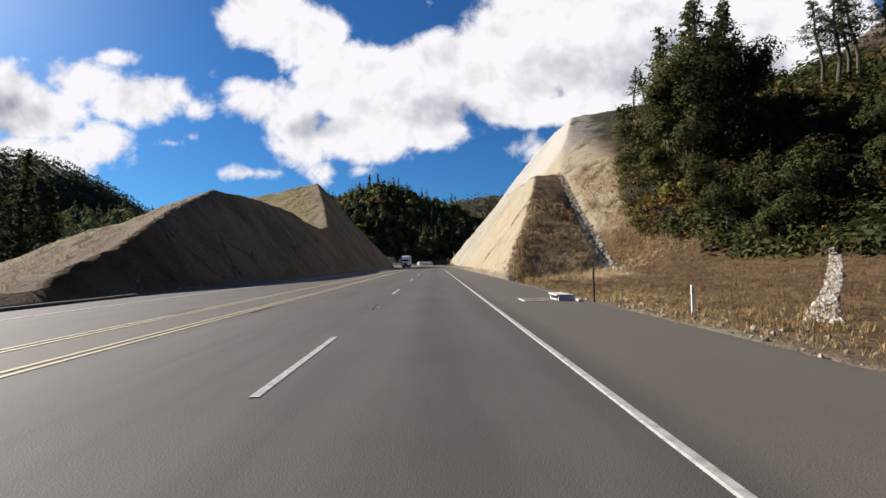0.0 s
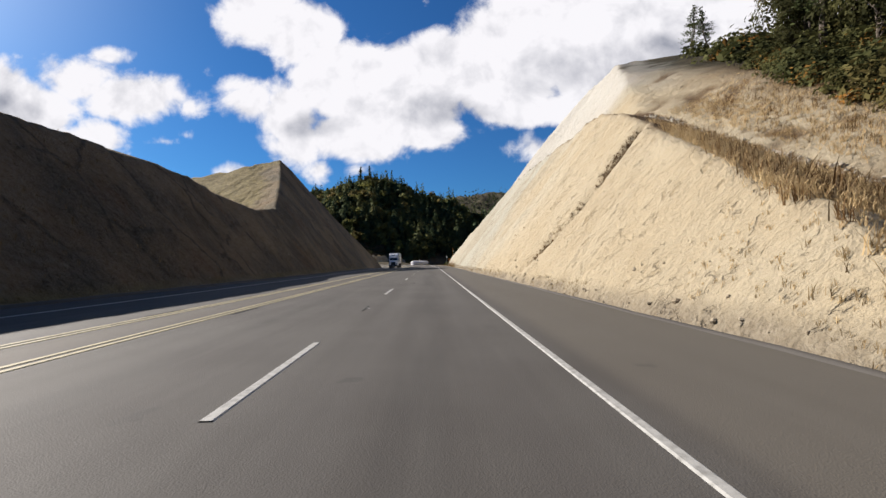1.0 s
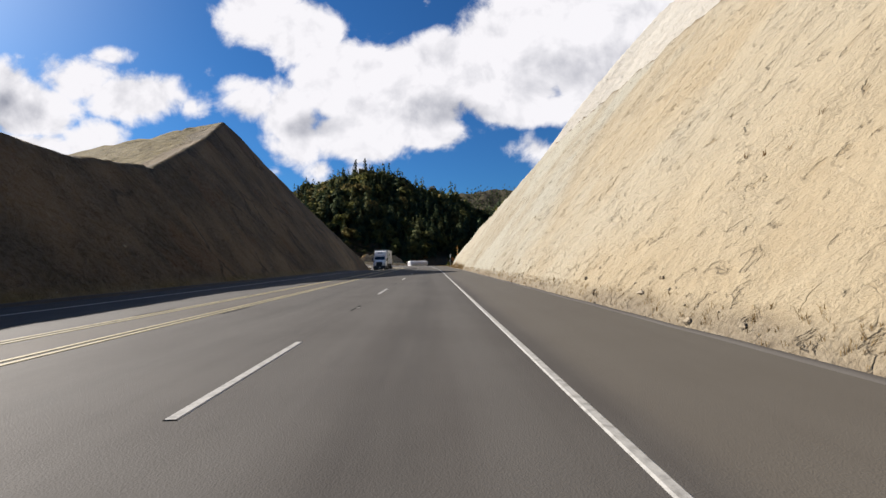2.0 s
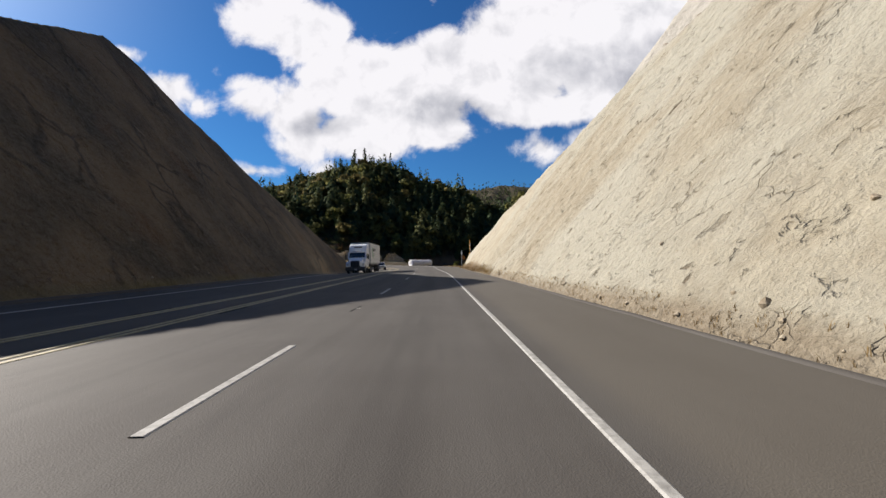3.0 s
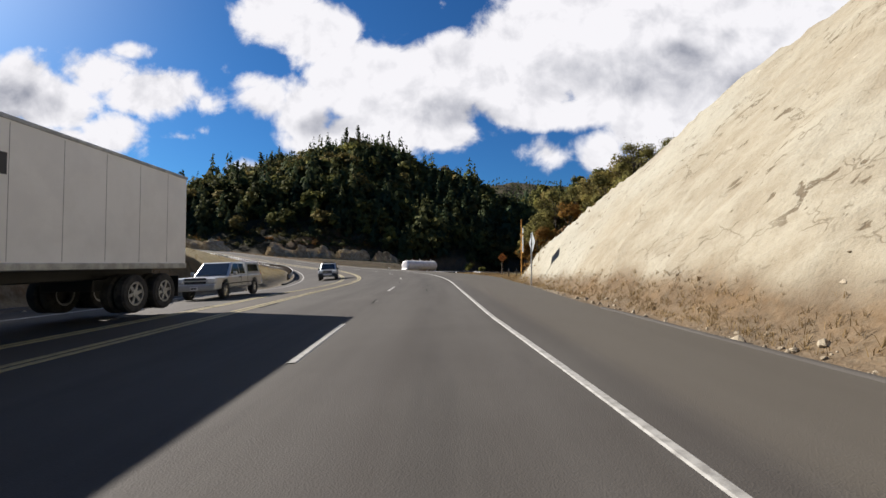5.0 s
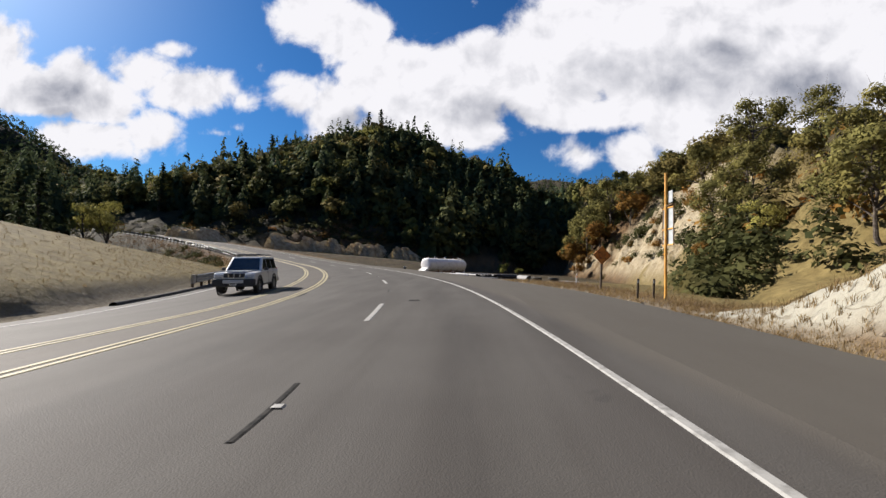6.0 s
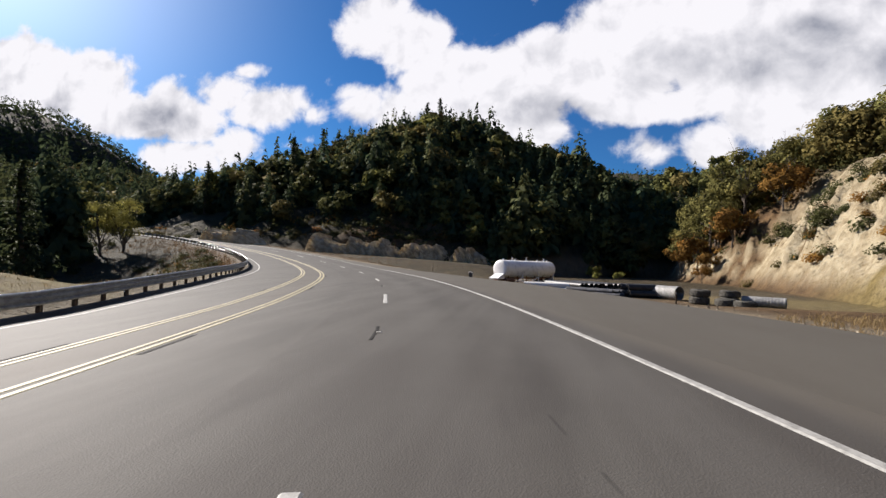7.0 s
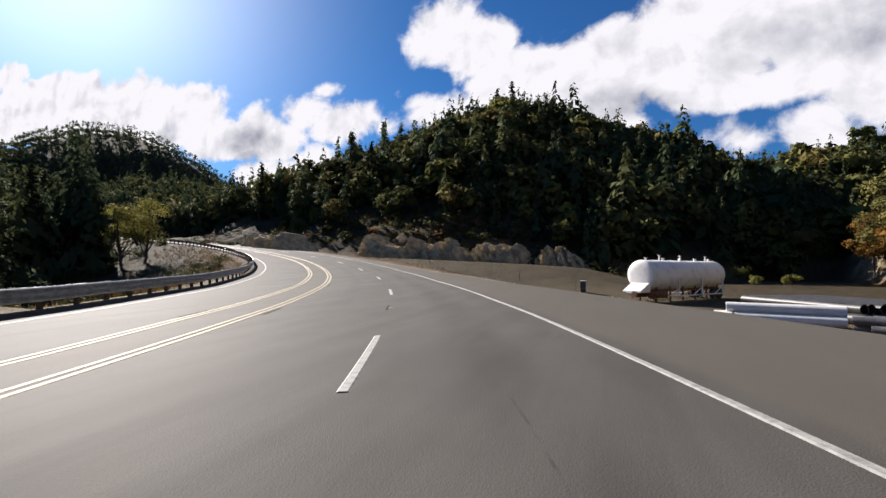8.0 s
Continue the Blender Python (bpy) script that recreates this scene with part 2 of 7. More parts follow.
    rock = n.mix(n.math("MULTIPLY", ochre, n.math("SUBTRACT", 1.0, west)), rock, (0.305, 0.243, 0.150))
    fresh = n.math("MULTIPLY", n.math("MULTIPLY", n.ramp(spot[2], 17.5, 19.5), n.ramp(spot[0], 17.0, 18.5)), n.math("MULTIPLY", n.ramp(n.math("ADD", spot[1], n.math("MULTIPLY", fine, 6.0)), 84.0, 90.0), n.ramp(spot[1], 136.0, 128.0)))
    rock = n.mix(n.math("MULTIPLY", fresh, n.ramp(fine, 0.3, 0.8, 0.9, 0.5)), rock, (0.325, 0.310, 0.276))
    slip = n.mix(n.ramp(n.noise(at, 0.55, 6.0, 0.66), 0.36, 0.62), (0.185, 0.135, 0.070), (0.325, 0.270, 0.170))
    rock = n.mix(n.math("MULTIPLY", n.ramp(n.add("ShaderNodeSeparateXYZ", Vector=at).outputs[1], 224.0, 232.0), n.ramp(fine, 0.3, 0.7, 0.85, 0.5)), rock, slip)
    grass = n.mix(n.ramp(n.noise(at, 0.5, 6.0, 0.65), 0.35, 0.65), (0.059, 0.034, 0.016), (0.120, 0.073, 0.034))
    grass = n.mix(n.ramp(n.noise(at, 5.0, 5.0, 0.7), 0.4, 0.7, 0.0, 0.6), grass, (0.053, 0.037, 0.020))
    place = n.add("ShaderNodeSeparateXYZ", Vector=at).outputs
    meadow = n.math("MULTIPLY", n.ramp(place[0], -11.0, -13.0), n.math("MULTIPLY", n.ramp(place[1], 36.0, 46.0), n.ramp(place[1], 252.0, 236.0)))
    straw = n.mix(n.ramp(n.noise(at, 1.2, 6.0, 0.7), 0.3, 0.7), (0.086, 0.068, 0.023), (0.186, 0.146, 0.056))
    bank = n.math("MULTIPLY", n.ramp(place[0], 8.0, 11.0), n.math("MULTIPLY", n.ramp(place[1], 184.0, 190.0), n.ramp(place[1], 262.0, 244.0)))
    grass = n.mix(n.math("MAXIMUM", n.math("MULTIPLY", meadow, 0.85), n.math("MULTIPLY", bank, 0.75)), grass, straw)
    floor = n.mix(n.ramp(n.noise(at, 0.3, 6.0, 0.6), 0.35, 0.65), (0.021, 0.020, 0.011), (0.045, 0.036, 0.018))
    gravel = n.mix(n.ramp(n.noise(at, 7.0, 5.0, 0.7), 0.3, 0.7), (0.130, 0.106, 0.074), (0.211, 0.182, 0.134))
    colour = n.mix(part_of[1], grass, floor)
    colour = n.mix(part_of[2], colour, gravel)
    colour = n.mix(part_of[0], colour, rock)
    calm = n.math("MAXIMUM", n.ramp(spot[1], 132.0, 152.0, 1.0, 0.35), n.ramp(spot[1], 195.0, 212.0, 0.35, 1.2))
    height = n.math("ADD", n.math("ADD", n.math("MULTIPLY", strata, n.math("SUBTRACT", 1.0, n.math("MULTIPLY", west, 0.7))), n.math("MULTIPLY", fine, 0.55)), n.math("MULTIPLY", calm, n.math("ADD", n.math("MULTIPLY", split, -0.45), n.math("MULTIPLY", crack, -0.20))))
    height = n.math("MULTIPLY", calm, n.math("ADD", height, n.math("MULTIPLY", grit, 0.10)))
    return colour, height, 0.78, 0.5


def leaf_look(dark, light, warm, amount):
    def build(n, at):
        island = n.add("ShaderNodeNewGeometry").outputs["Random Per Island"]
        area = n.noise(at, 0.07, 3.0, 0.55)
        tree = n.ramp(n.noise(at, 0.21, 2.0, 0.5), 0.36, 0.64)
        colour = n.mix(n.math("ADD", n.math("MULTIPLY", island, 0.5), n.math("MULTIPLY", tree, 0.5)), dark, light)
        return n.mix(n.math("MULTIPLY", n.ramp(area, 0.52, 0.7), amount), colour, warm)
    return build


def wood_look(dark, light, warm, bright, amount):
    """Leaves whose hue goes by the tree, with some scatter from clump to clump."""
    def build(n, at):
        island = n.add("ShaderNodeNewGeometry").outputs["Random Per Island"]
        tone = n.add("ShaderNodeVertexColor")
        tone.layer_name = "tone"
        own = n.add("ShaderNodeSeparateColor", Color=tone.outputs[0]).outputs
        colour = n.mix(n.math("ADD", n.math("MULTIPLY", island, 0.35), n.math("MULTIPLY", own[0], 0.65)), dark, light)
        colour = n.mix(n.ramp(own[1], 0.62, 0.80, 0.0, amount), colour, warm)
        return n.mix(n.ramp(own[1], 0.20, 0.05, 0.0, amount), colour, bright)
    return build


def leaf_material(name, build):
    """Leaves let some light through."""
    m = material(name, build, 0.85, 0.0, 0.04)
    n = m.node_tree
    bsdf = next(k for k in n.nodes if k.type == "BSDF_PRINCIPLED")
    out = next(k for k in n.nodes if k.type == "OUTPUT_MATERIAL")
    thin, both = n.nodes.new("ShaderNodeBsdfTranslucent"), n.nodes.new("ShaderNodeMixShader")
    n.links.new(bsdf.inputs["Base Color"].links[0].from_socket, thin.inputs["Color"])
    both.inputs[0].default_value = 0.28
    n.links.new(bsdf.outputs[0], both.inputs[1])
    n.links.new(thin.outputs[0], both.inputs[2])
    n.links.new(both.outputs[0], out.inputs["Surface"])
    return m


ASPHALT = material("asphalt", asphalt, 0.80, 0.0, 0.16)
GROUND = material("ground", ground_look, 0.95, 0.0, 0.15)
WHITE_LINE = material("worn white road paint", mottled((0.165, 0.16, 0.147), (0.27, 0.265, 0.245), 9.0, 0.3, 0.6, bump=0.003), 0.7)
YELLOW_LINE = material("worn yellow road paint", mottled((0.165, 0.135, 0.060), (0.255, 0.215, 0.105), 7.0, 0.3, 0.6, bump=0.003), 0.7)
TAR = material("black tar", mottled((0.008, 0.008, 0.008), (0.028, 0.026, 0.024), 8.0), 0.9, 0.0, 0.1)
CONIFER = leaf_material("conifer needles", leaf_look((0.033, 0.043, 0.020), (0.070, 0.086, 0.038), (0.05, 0.055, 0.018), 0.4))
FIR_WOODS = leaf_material("fir needles of the hills", wood_look((0.027, 0.038, 0.020), (0.070, 0.089, 0.042), (0.084, 0.086, 0.035), (0.049, 0.073, 0.041), 0.6))
OAK_WOODS = leaf_material("oak leaves of the hills", wood_look((0.040, 0.046, 0.018), (0.155, 0.150, 0.050), (0.150, 0.108, 0.038), (0.205, 0.198, 0.056), 0.6))
BRUSH = leaf_material("brush leaves", leaf_look((0.022, 0.026, 0.010), (0.075, 0.075, 0.028), (0.14, 0.085, 0.03), 0.5))
RUST_LEAF = leaf_material("autumn leaves", leaf_look((0.09, 0.05, 0.014), (0.22, 0.12, 0.03), (0.24, 0.09, 0.02), 0.6))
BARK = material("bark", mottled((0.036, 0.027, 0.020), (0.096, 0.078, 0.060), 6.0, bump=0.03), 0.95)


# ------------------------------------------------------------------ mesh helpers
def part(name, bm, mat, parent, label="", smooth=False):
    mesh = bpy.data.meshes.new(name)
    if smooth:
        for f in bm.faces:
            f.smooth = True
    bm.to_mesh(mesh)
    bm.free()
    mesh.materials.append(mat)
    ob = new(name, mesh)
    ob.parent = parent
    return tagged(ob, label)


def raw_mesh(name, verts, faces, mat, parent=None, smooth=False):
    """A mesh from arrays; all faces have the same number of corners."""
    verts, faces = np.asarray(verts, np.float32), np.asarray(faces, np.int32)
    mesh = bpy.data.meshes.new(name)
    k = faces.shape[1]
    mesh.vertices.add(len(verts))
    mesh.vertices.foreach_set("co", verts.ravel())
    mesh.loops.add(faces.size)
    mesh.loops.foreach_set("vertex_index", faces.ravel())
    mesh.polygons.add(len(faces))
    mesh.polygons.foreach_set("loop_start", np.arange(0, faces.size, k, dtype=np.int32))
    mesh.update(calc_edges=True)
    mesh.polygons.foreach_set("use_smooth", np.full(len(faces), smooth))
    mesh.materials.append(mat)
    ob = new(name, mesh)
    ob.parent = parent
    return ob


def lattice(ix, iy, seed):
    h = (ix.astype(np.int64) * 374761393 + iy.astype(np.int64) * 668265263 + seed * 1442695041) & 0xFFFFFFFF
    h = ((h ^ (h >> 13)) * 1274126177) & 0xFFFFFFFF
    return ((h ^ (h >> 16)) & 0xFFFF) / 65535.0


def value_noise(x, y, seed=0):
    ix, iy = np.floor(x), np.floor(y)
    fx, fy = x - ix, y - iy
    fx, fy = fx * fx * (3 - 2 * fx), fy * fy * (3 - 2 * fy)
    a, b = lattice(ix, iy, seed), lattice(ix + 1, iy, seed)
    c, d = lattice(ix, iy + 1, seed), lattice(ix + 1, iy + 1, seed)
    return (a * (1 - fx) + b * fx) * (1 - fy) + (c * (1 - fx) + d * fx) * fy


def fbm(x, y, octaves=4, seed=0):
    total, amp = 0.0, 0.5
    for k in range(octaves):
        total = total + amp * (value_noise(x, y, seed + k) - 0.5)
        x, y, amp = x * 2.03 + 17.1, y * 2.03 + 5.7, amp * 0.5
    return total


def step(lo, hi, v):
    k = np.clip((v - lo) / (hi - lo), 0, 1)
    return k * k * (3 - 2 * k)


# ------------------------------------------------------------------ the road's line
# stations in metres along the lane line, its heading to the left in degrees and its height
HEAD_S = [-100, 125, 140, 155, 170, 183, 198, 212, 226, 240, 255, 280, 300, 320, 340, 400, 470]
HEAD_A = [0, 0, 2.2, 1.9, 1.5, 6.2, 14.3, 18.9, 23.3, 28.5, 33.7, 44, 56, 68, 78, 86, 88]
RISE_S = [-100, 235, 250, 265, 280, 300, 330, 400, 470]
RISE_Z = [0, 0, 0.15, 0.6, 1.4, 2.8, 5.3, 10, 14]
SS = np.arange(-60, 440.01, 1.0)
SA = np.radians(np.interp(SS, HEAD_S, HEAD_A))
SX = -1.83 - np.concatenate([[0], np.cumsum(np.sin((SA[1:] + SA[:-1]) / 2))])
SY = -60 + np.concatenate([[0], np.cumsum(np.cos((SA[1:] + SA[:-1]) / 2))])
SZ = np.interp(SS, RISE_S, RISE_Z)
BANK_S = [-100, 138, 150, 160, 172, 184, 196, 208, 220, 245, 300, 440]
BANK_A = [0, 0, 1.9, 2.7, 3.1, 3.0, 2.6, 2.1, 1.7, 1.4, 1.2, 0.5]


def banked(s, d):
    """How far the pavement lies above or below its lane line."""
    tilt = np.tan(np.radians(np.interp(s, BANK_S, BANK_A)))
    outer = np.interp(s, [167, 185, 212, 232], [0, 0.050, 0.050, 0])
    return tilt * (np.clip(d, -11.8, 4.2) - 0.85 * np.maximum(d - 4.2, 0)) - outer * np.clip(-1.5 - d, 0, 10.3)


def road_at(s, d, up=0.0):
    """The place d metres right of the lane line at station s."""
    a = np.interp(s, SS, SA)
    return np.stack([np.interp(s, SS, SX) + d * np.cos(a), np.interp(s, SS, SY) + d * np.sin(a), np.interp(s, SS, SZ) + banked(s, d) + up + 0 * a], -1)


def road_place(x, y):
    """Station and offset of places in the plan."""
    shape = x.shape
    x, y = x.ravel(), y.ravel()
    s, d = np.zeros(len(x)), np.zeros(len(x))
    for i in range(0, len(x), 20000):
        px, py = x[i:i + 20000, None], y[i:i + 20000, None]
        k = np.argmin((px - SX[None, ::2]) ** 2 + (py - SY[None, ::2]) ** 2, 1) * 2
        ex, ey = px[:, 0] - SX[k], py[:, 0] - SY[k]
        s[i:i + 20000] = SS[k] - ex * np.sin(SA[k]) + ey * np.cos(SA[k])
        d[i:i + 20000] = ex * np.cos(SA[k]) + ey * np.sin(SA[k])
    return s.reshape(shape), d.reshape(shape)


PAVE_S = [-100, 0, 160, 178, 194, 218, 245, 275, 440]
PAVE_R = [7.1, 7.0, 7.0, 8.6, 11.2, 11.0, 9.0, 6.2, 5.6]
PAVE_L = [-12.9, -12.9, -12.6, -11.7, -11.3, -11.3, -11.3, -11.3, -11.3]

# ------------------------------------------------------------------ the lie of the land
SLOPE = 1.327                     # both cuts stand at 53 degrees
LEFT_FOOT, RIGHT_FOOT = -15.9, 5.2


def z_lean(x, xb):
    return 0.35 * np.maximum(x - xb, 0)


def land(x, y):
    """Height and cover (rock, forest floor, gravel) of the ground."""
    s, d = road_place(x, y)
    n1, n2, n3 = fbm(x * 0.06, y * 0.06, 4, 1), fbm(x * 0.25, y * 0.25, 4, 9), fbm(x * 0.9, y * 0.9, 4, 21)
    zr = np.interp(s, SS, SZ) + banked(s, np.clip(d, -12, 12))
    # left cut: a spur with a level top, then a higher ridge
    top = np.interp(y, [-60, 17, 20.5, 25, 34, 46, 55, 69, 73, 78, 87, 97, 119, 128, 137.5, 141, 145, 150, 158, 168, 174, 180, 190],
                    [0.05, 0.1, 1.5, 2.7, 5.9, 9.5, 10.2, 10.5, 10.2, 9.0, 8.6, 9.9, 18.8, 22.8, 27, 25.2, 20.5, 16, 11, 5, 1.9, 0.3, -0.4])
    away = np.maximum(LEFT_FOOT - x - top / SLOPE, 0)
    fall = np.interp(y, [40, 60, 95, 110, 137, 150, 190], [0.36, 0.35, 0.34, 0.30, 0.20, 0.25, 0.30])
    spur = top - fall * away + 1.2 * n1 * step(2, 12, away) + (0.7 * n3 + 1.1 * n2) * step(0.6, 3, away)
    spur = np.maximum(spur, np.interp(x, [-140, -60, -30], [6.0, 2.4, 0.5]) * step(150, 110, y) - 14 * step(150, 215, y) * step(-20, -60, x))
    strata = fbm((y + 0.6 * x / SLOPE * 1.0) * 0.55 + 0.5 * n1, x * 0.10, 5, 33)
    rough = 0.30 * strata + 0.30 * n3 + 0.6 * n2
    face_l = (LEFT_FOOT - x) * SLOPE + rough * step(0, 3, LEFT_FOOT - x)
    left = np.where(x < LEFT_FOOT, np.minimum(face_l, spur), -0.05)
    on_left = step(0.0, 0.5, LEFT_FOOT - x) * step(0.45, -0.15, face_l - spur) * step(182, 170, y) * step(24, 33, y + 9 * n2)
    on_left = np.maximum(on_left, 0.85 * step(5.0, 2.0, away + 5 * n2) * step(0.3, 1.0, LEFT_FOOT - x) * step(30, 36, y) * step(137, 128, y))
    # right cut with its bench
    bench = np.interp(y, [20, 75, 117, 125, 130, 139, 147, 155, 161, 166, 170, 175, 178, 181, 186], [15.2, 15.6, 18.4, 19, 18, 15, 12.2, 10.6, 8.7, 7.6, 6.3, 3.9, 2.1, 1.0, 0.2])
    crest = np.interp(y, [20, 90, 100, 110, 116, 122, 127, 131, 139, 155, 166, 178, 186], [24, 31, 35, 38, 38.6, 37.5, 30, 18.5, 15.4, 11.4, 8.5, 2.5, 0.2])
    ledge = np.interp(y, [55, 70, 84, 118, 128], [7.0, 4.5, 3.0, 2.6, 0.0])
    across = x - RIGHT_FOOT
    strata_r = fbm((y + 0.6 * across) * 0.5 + 0.4 * n1, across * 0.12, 5, 57)
    rough_r = 0.8 * strata_r + 0.4 * n3 + 0.45 * n2
    lower = across * SLOPE
    upper = bench + np.maximum(across - bench / SLOPE - ledge, 0) * SLOPE
    cut = np.where(lower < bench, lower, np.minimum(upper + 0.05 * (across - bench / SLOPE), np.maximum(crest, bench)))
    beyond = np.maximum(across - np.maximum(crest, bench) / SLOPE - ledge, 0)
    cut = cut + (0.16 * beyond + 0.55 * np.maximum(beyond - 62, 0)) * np.interp(y, [40, 140, 180, 200], [1.1, 1.0, 0.8, 0.6]) + rough_r * step(0, 2.5, across) * step(70, 40, across)
    gully_y = np.interp(x, [5.2, 6.0, 6.8, 8.2, 9.8, 12.0], [59.6, 56.9, 55.1, 53.9, 53.2, 52.4])
    in_gully = np.exp(-((y - gully_y + 0.5 * n3) / (0.42 + 0.3 * n2)) ** 2) * step(5.3, 5.9, x) * step(12.5, 11.0, x)
    cut = cut - 0.75 * in_gully
    chan = x - np.interp(y, [34.2, 37.6, 52, 70], [14.4, 15.3, 17.6, 20.8])
    slope_a = 0.44 * (y - 36.5) + 0.48 * np.clip(chan, 0, 8) + 0.17 * np.maximum(chan - 8, 0) - 0.12 * np.exp(-(chan / 0.7) ** 2)
    slope_a = slope_a + 0.23 * np.maximum(-chan, 0) * step(74, 58, y)
    slope_b = np.interp(x, [5, 9, 16, 30, 60, 80, 110, 300], [-0.2, -0.05, 0.5, 3.2, 20, 28.5, 46, 110])
    natural = np.maximum(slope_a, slope_b) + 0.6 * n2 + 0.22 * n3 + 1.5 * n1 * step(14, 30, x)
    natural = np.where(y > 128, 1e3, natural)
    right = np.where(x > RIGHT_FOOT, np.minimum(cut, natural), -0.05)
    on_right = step(0.0, 0.4, across) * step(0.5, -0.2, cut - natural) * np.where(cut > bench - 0.2, np.where(cut < np.maximum(crest, bench) + 0.6, 1, 0.35), 1.0)
    on_bench = step(0.3, 0.0, bench - lower) * step(ledge + 0.4, ledge - 0.8, across - bench / SLOPE) * (ledge > 1)
    on_right = on_right * (1 - 0.8 * on_bench)
    # beyond the cuts
    yard = -0.1 - 1.6 * step(212, 236, y) * step(-20, -6, x + 0.35 * (y - 236))
    xb = np.interp(y, [176, 185, 200, 221, 245, 272, 287, 305, 330, 360, 400, 460], [7.5, 11, 15, 22, 27, 31, 34, 31, 33, 40, 60, 85])
    hill_r = np.minimum(np.interp(y, [185, 215, 240, 295, 320], [0.62, 0.75, 1.3, 1.3, 0.7]) * np.maximum(x - xb, 0), np.interp(y, [170, 200, 250, 300, 340, 400], [7, 13, 17, 19, 18, 18]) + 0.22 * np.maximum(x - xb, 0)) + (3.5 * n1 + 3.4 * n2 + 1.2 * n3) * step(0.5, 6, x - xb)
    hill_r = hill_r + (8.0 * np.abs(fbm(x * 0.22 + 7, y * 0.22 - z_lean(x, xb), 3, 61)) + 5.0 * np.abs(n3)) * step(0.3, 3, x - xb) * step(24, 12, x - xb) * step(195, 215, y)
    right = right * step(190, 178, y) + (yard + hill_r) * step(178, 190, y)
    bank = -7.0 * step(-11.6, -34, d) - 6.0 * step(-30, -70, d)
    tail = np.interp(y, [170, 180, 190, 200, 210, 222, 236], [3.2, 4.0, 3.4, 2.0, 0.3, -2.2, -8.0])
    rise = np.where(d < -12.4, np.minimum(0.30 * (-12.4 - d) - 0.4, tail + 0.5 * n2) - 0.16 * np.maximum(-30 - d, 0), -0.45)
    bank = np.where(y < 236, np.maximum(bank, rise), bank)
    left = left * step(184, 172, y) + bank * step(172, 184, y)
    z = np.where(d < 0, np.where(x < LEFT_FOOT, left, np.where(y > 172, left, -0.05)), right)
    z = np.where((d >= 0) & (s > 250), zr * step(16, 8, d) + np.maximum(yard + hill_r, np.interp(x, [-120, -90, -58, -43, -27, -16, -10, -4], [7.4, 5.8, 2.9, 2.4, 1.7, 1.0, -0.4, -1.7]) * step(258, 278, y) - 1.7 * step(278, 258, y)) * step(8, 16, d), z)
    z = np.where((d < 0) & (s > 236), zr + bank, z)
    # forest hill across the curve, and the mountains behind
    yb = np.interp(x, [-300, -140, -100, -75, -50, -30, 0, 12, 25, 40, 100], [310, 301, 303, 302, 304, 313, 324, 332, 345, 362, 400])
    cap = np.interp(x, [-440, -340, -285, -250, -225, -185, -158, -135, -110, -75, -53, -25, -6, 13, 42, 64, 90, 160, 400], [50, 46, 42, 37, 32, 26, 24, 34, 48, 60, 67, 61, 54, 52, 47, 45, 55, 70, 90])
    into = y - yb
    hill = cap * step(-25, 125, into) - cap * step(-25, 125, into * 0) + (5 * n1 + 2 * n2) * step(5, 30, into)
    hill = hill + 1.0 * step(-140, -130, x) * step(-102, -112, x) * step(0, 9, into) * step(70, 30, into)
    hill = np.where(into > 0, hill + np.minimum(into, 7) * (0.50 + 0.7 * n2) + 1.2, -50)
    far_l = np.maximum(152 * np.exp(-(((x + 482) / 165) ** 2 + ((y - 520) / 170) ** 2)), 150 * np.exp(-(((x + 620) / 150) ** 2 + ((y - 410) / 190) ** 2)))
    far_b = 120 * np.exp(-(((x - 120) / 300) ** 2 + ((y - 800) / 200) ** 2))
    z = np.maximum(z, np.where(into > 0, np.maximum(hill, far_b), -50))
    z = np.where((d < -40) | (x < -230), np.maximum(z, far_l - 20), z)
    rim = np.hypot(x, y - 150)
    z = z + 90 * step(700, 1500, rim) + 12 * n1 * step(200, 500, rim)
    # under the pavement
    half_r, half_l = np.interp(s, PAVE_S, PAVE_R), np.interp(s, PAVE_S, PAVE_L)
    paved = (s > -59) & (s < 438)
    shelf = step(2.2, 0.0, d - half_r) * step(-2.2, 0.0, d - half_l) * paved
    inside = step(0.25, -0.1, d - half_r) * step(-0.25, 0.1, d - half_l) * paved
    curve = step(138, 150, y)
    z = z * (1 - shelf * curve) + (zr - 0.10) * shelf * curve
    z = z - 0.14 * inside * (1 - curve)
    z = z + 0.04 * n3 * (1 - inside)
    cover = np.zeros(x.shape + (4,), np.float32)
    sandy = step(6.0, 7.5, x) * step(25 + 0.3 * np.maximum(y - 50, 0), 20 + 0.3 * np.maximum(y - 50, 0), x + 8 * n2) * step(42, 50, y + 6 * n2) * step(125, 110, y) * np.where(chan < 0.5, 0.0, 0.5 + 0.5 * step(8.0, 4.0, chan + 3 * n2))
    sandy = np.maximum(sandy, 0.9 * step(5.6, 6.4, x) * step(0.3, -0.5, chan) * step(27, 31, y + 5 * n2) * step(52, 46, y + 5 * n2))
    on_right = np.maximum(on_right, sandy * step(0.24, 0.50, 0.5 + n2 + 0.6 * n3 + 0.25 * n1 + 0.10))
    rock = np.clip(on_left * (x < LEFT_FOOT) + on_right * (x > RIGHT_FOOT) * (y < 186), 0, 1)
    rock = rock * (1 - 0.75 * in_gully * step(0.35, 0.55, 0.5 + n2 + 0.5 * n3))
    rock = rock * np.where((x > RIGHT_FOOT) & (y < 186), step(-0.05, 0.40, across - np.interp(y, [130, 150], [0.0, 0.7]) + 0.6 * n3 + 0.4 * n2), 1.0)
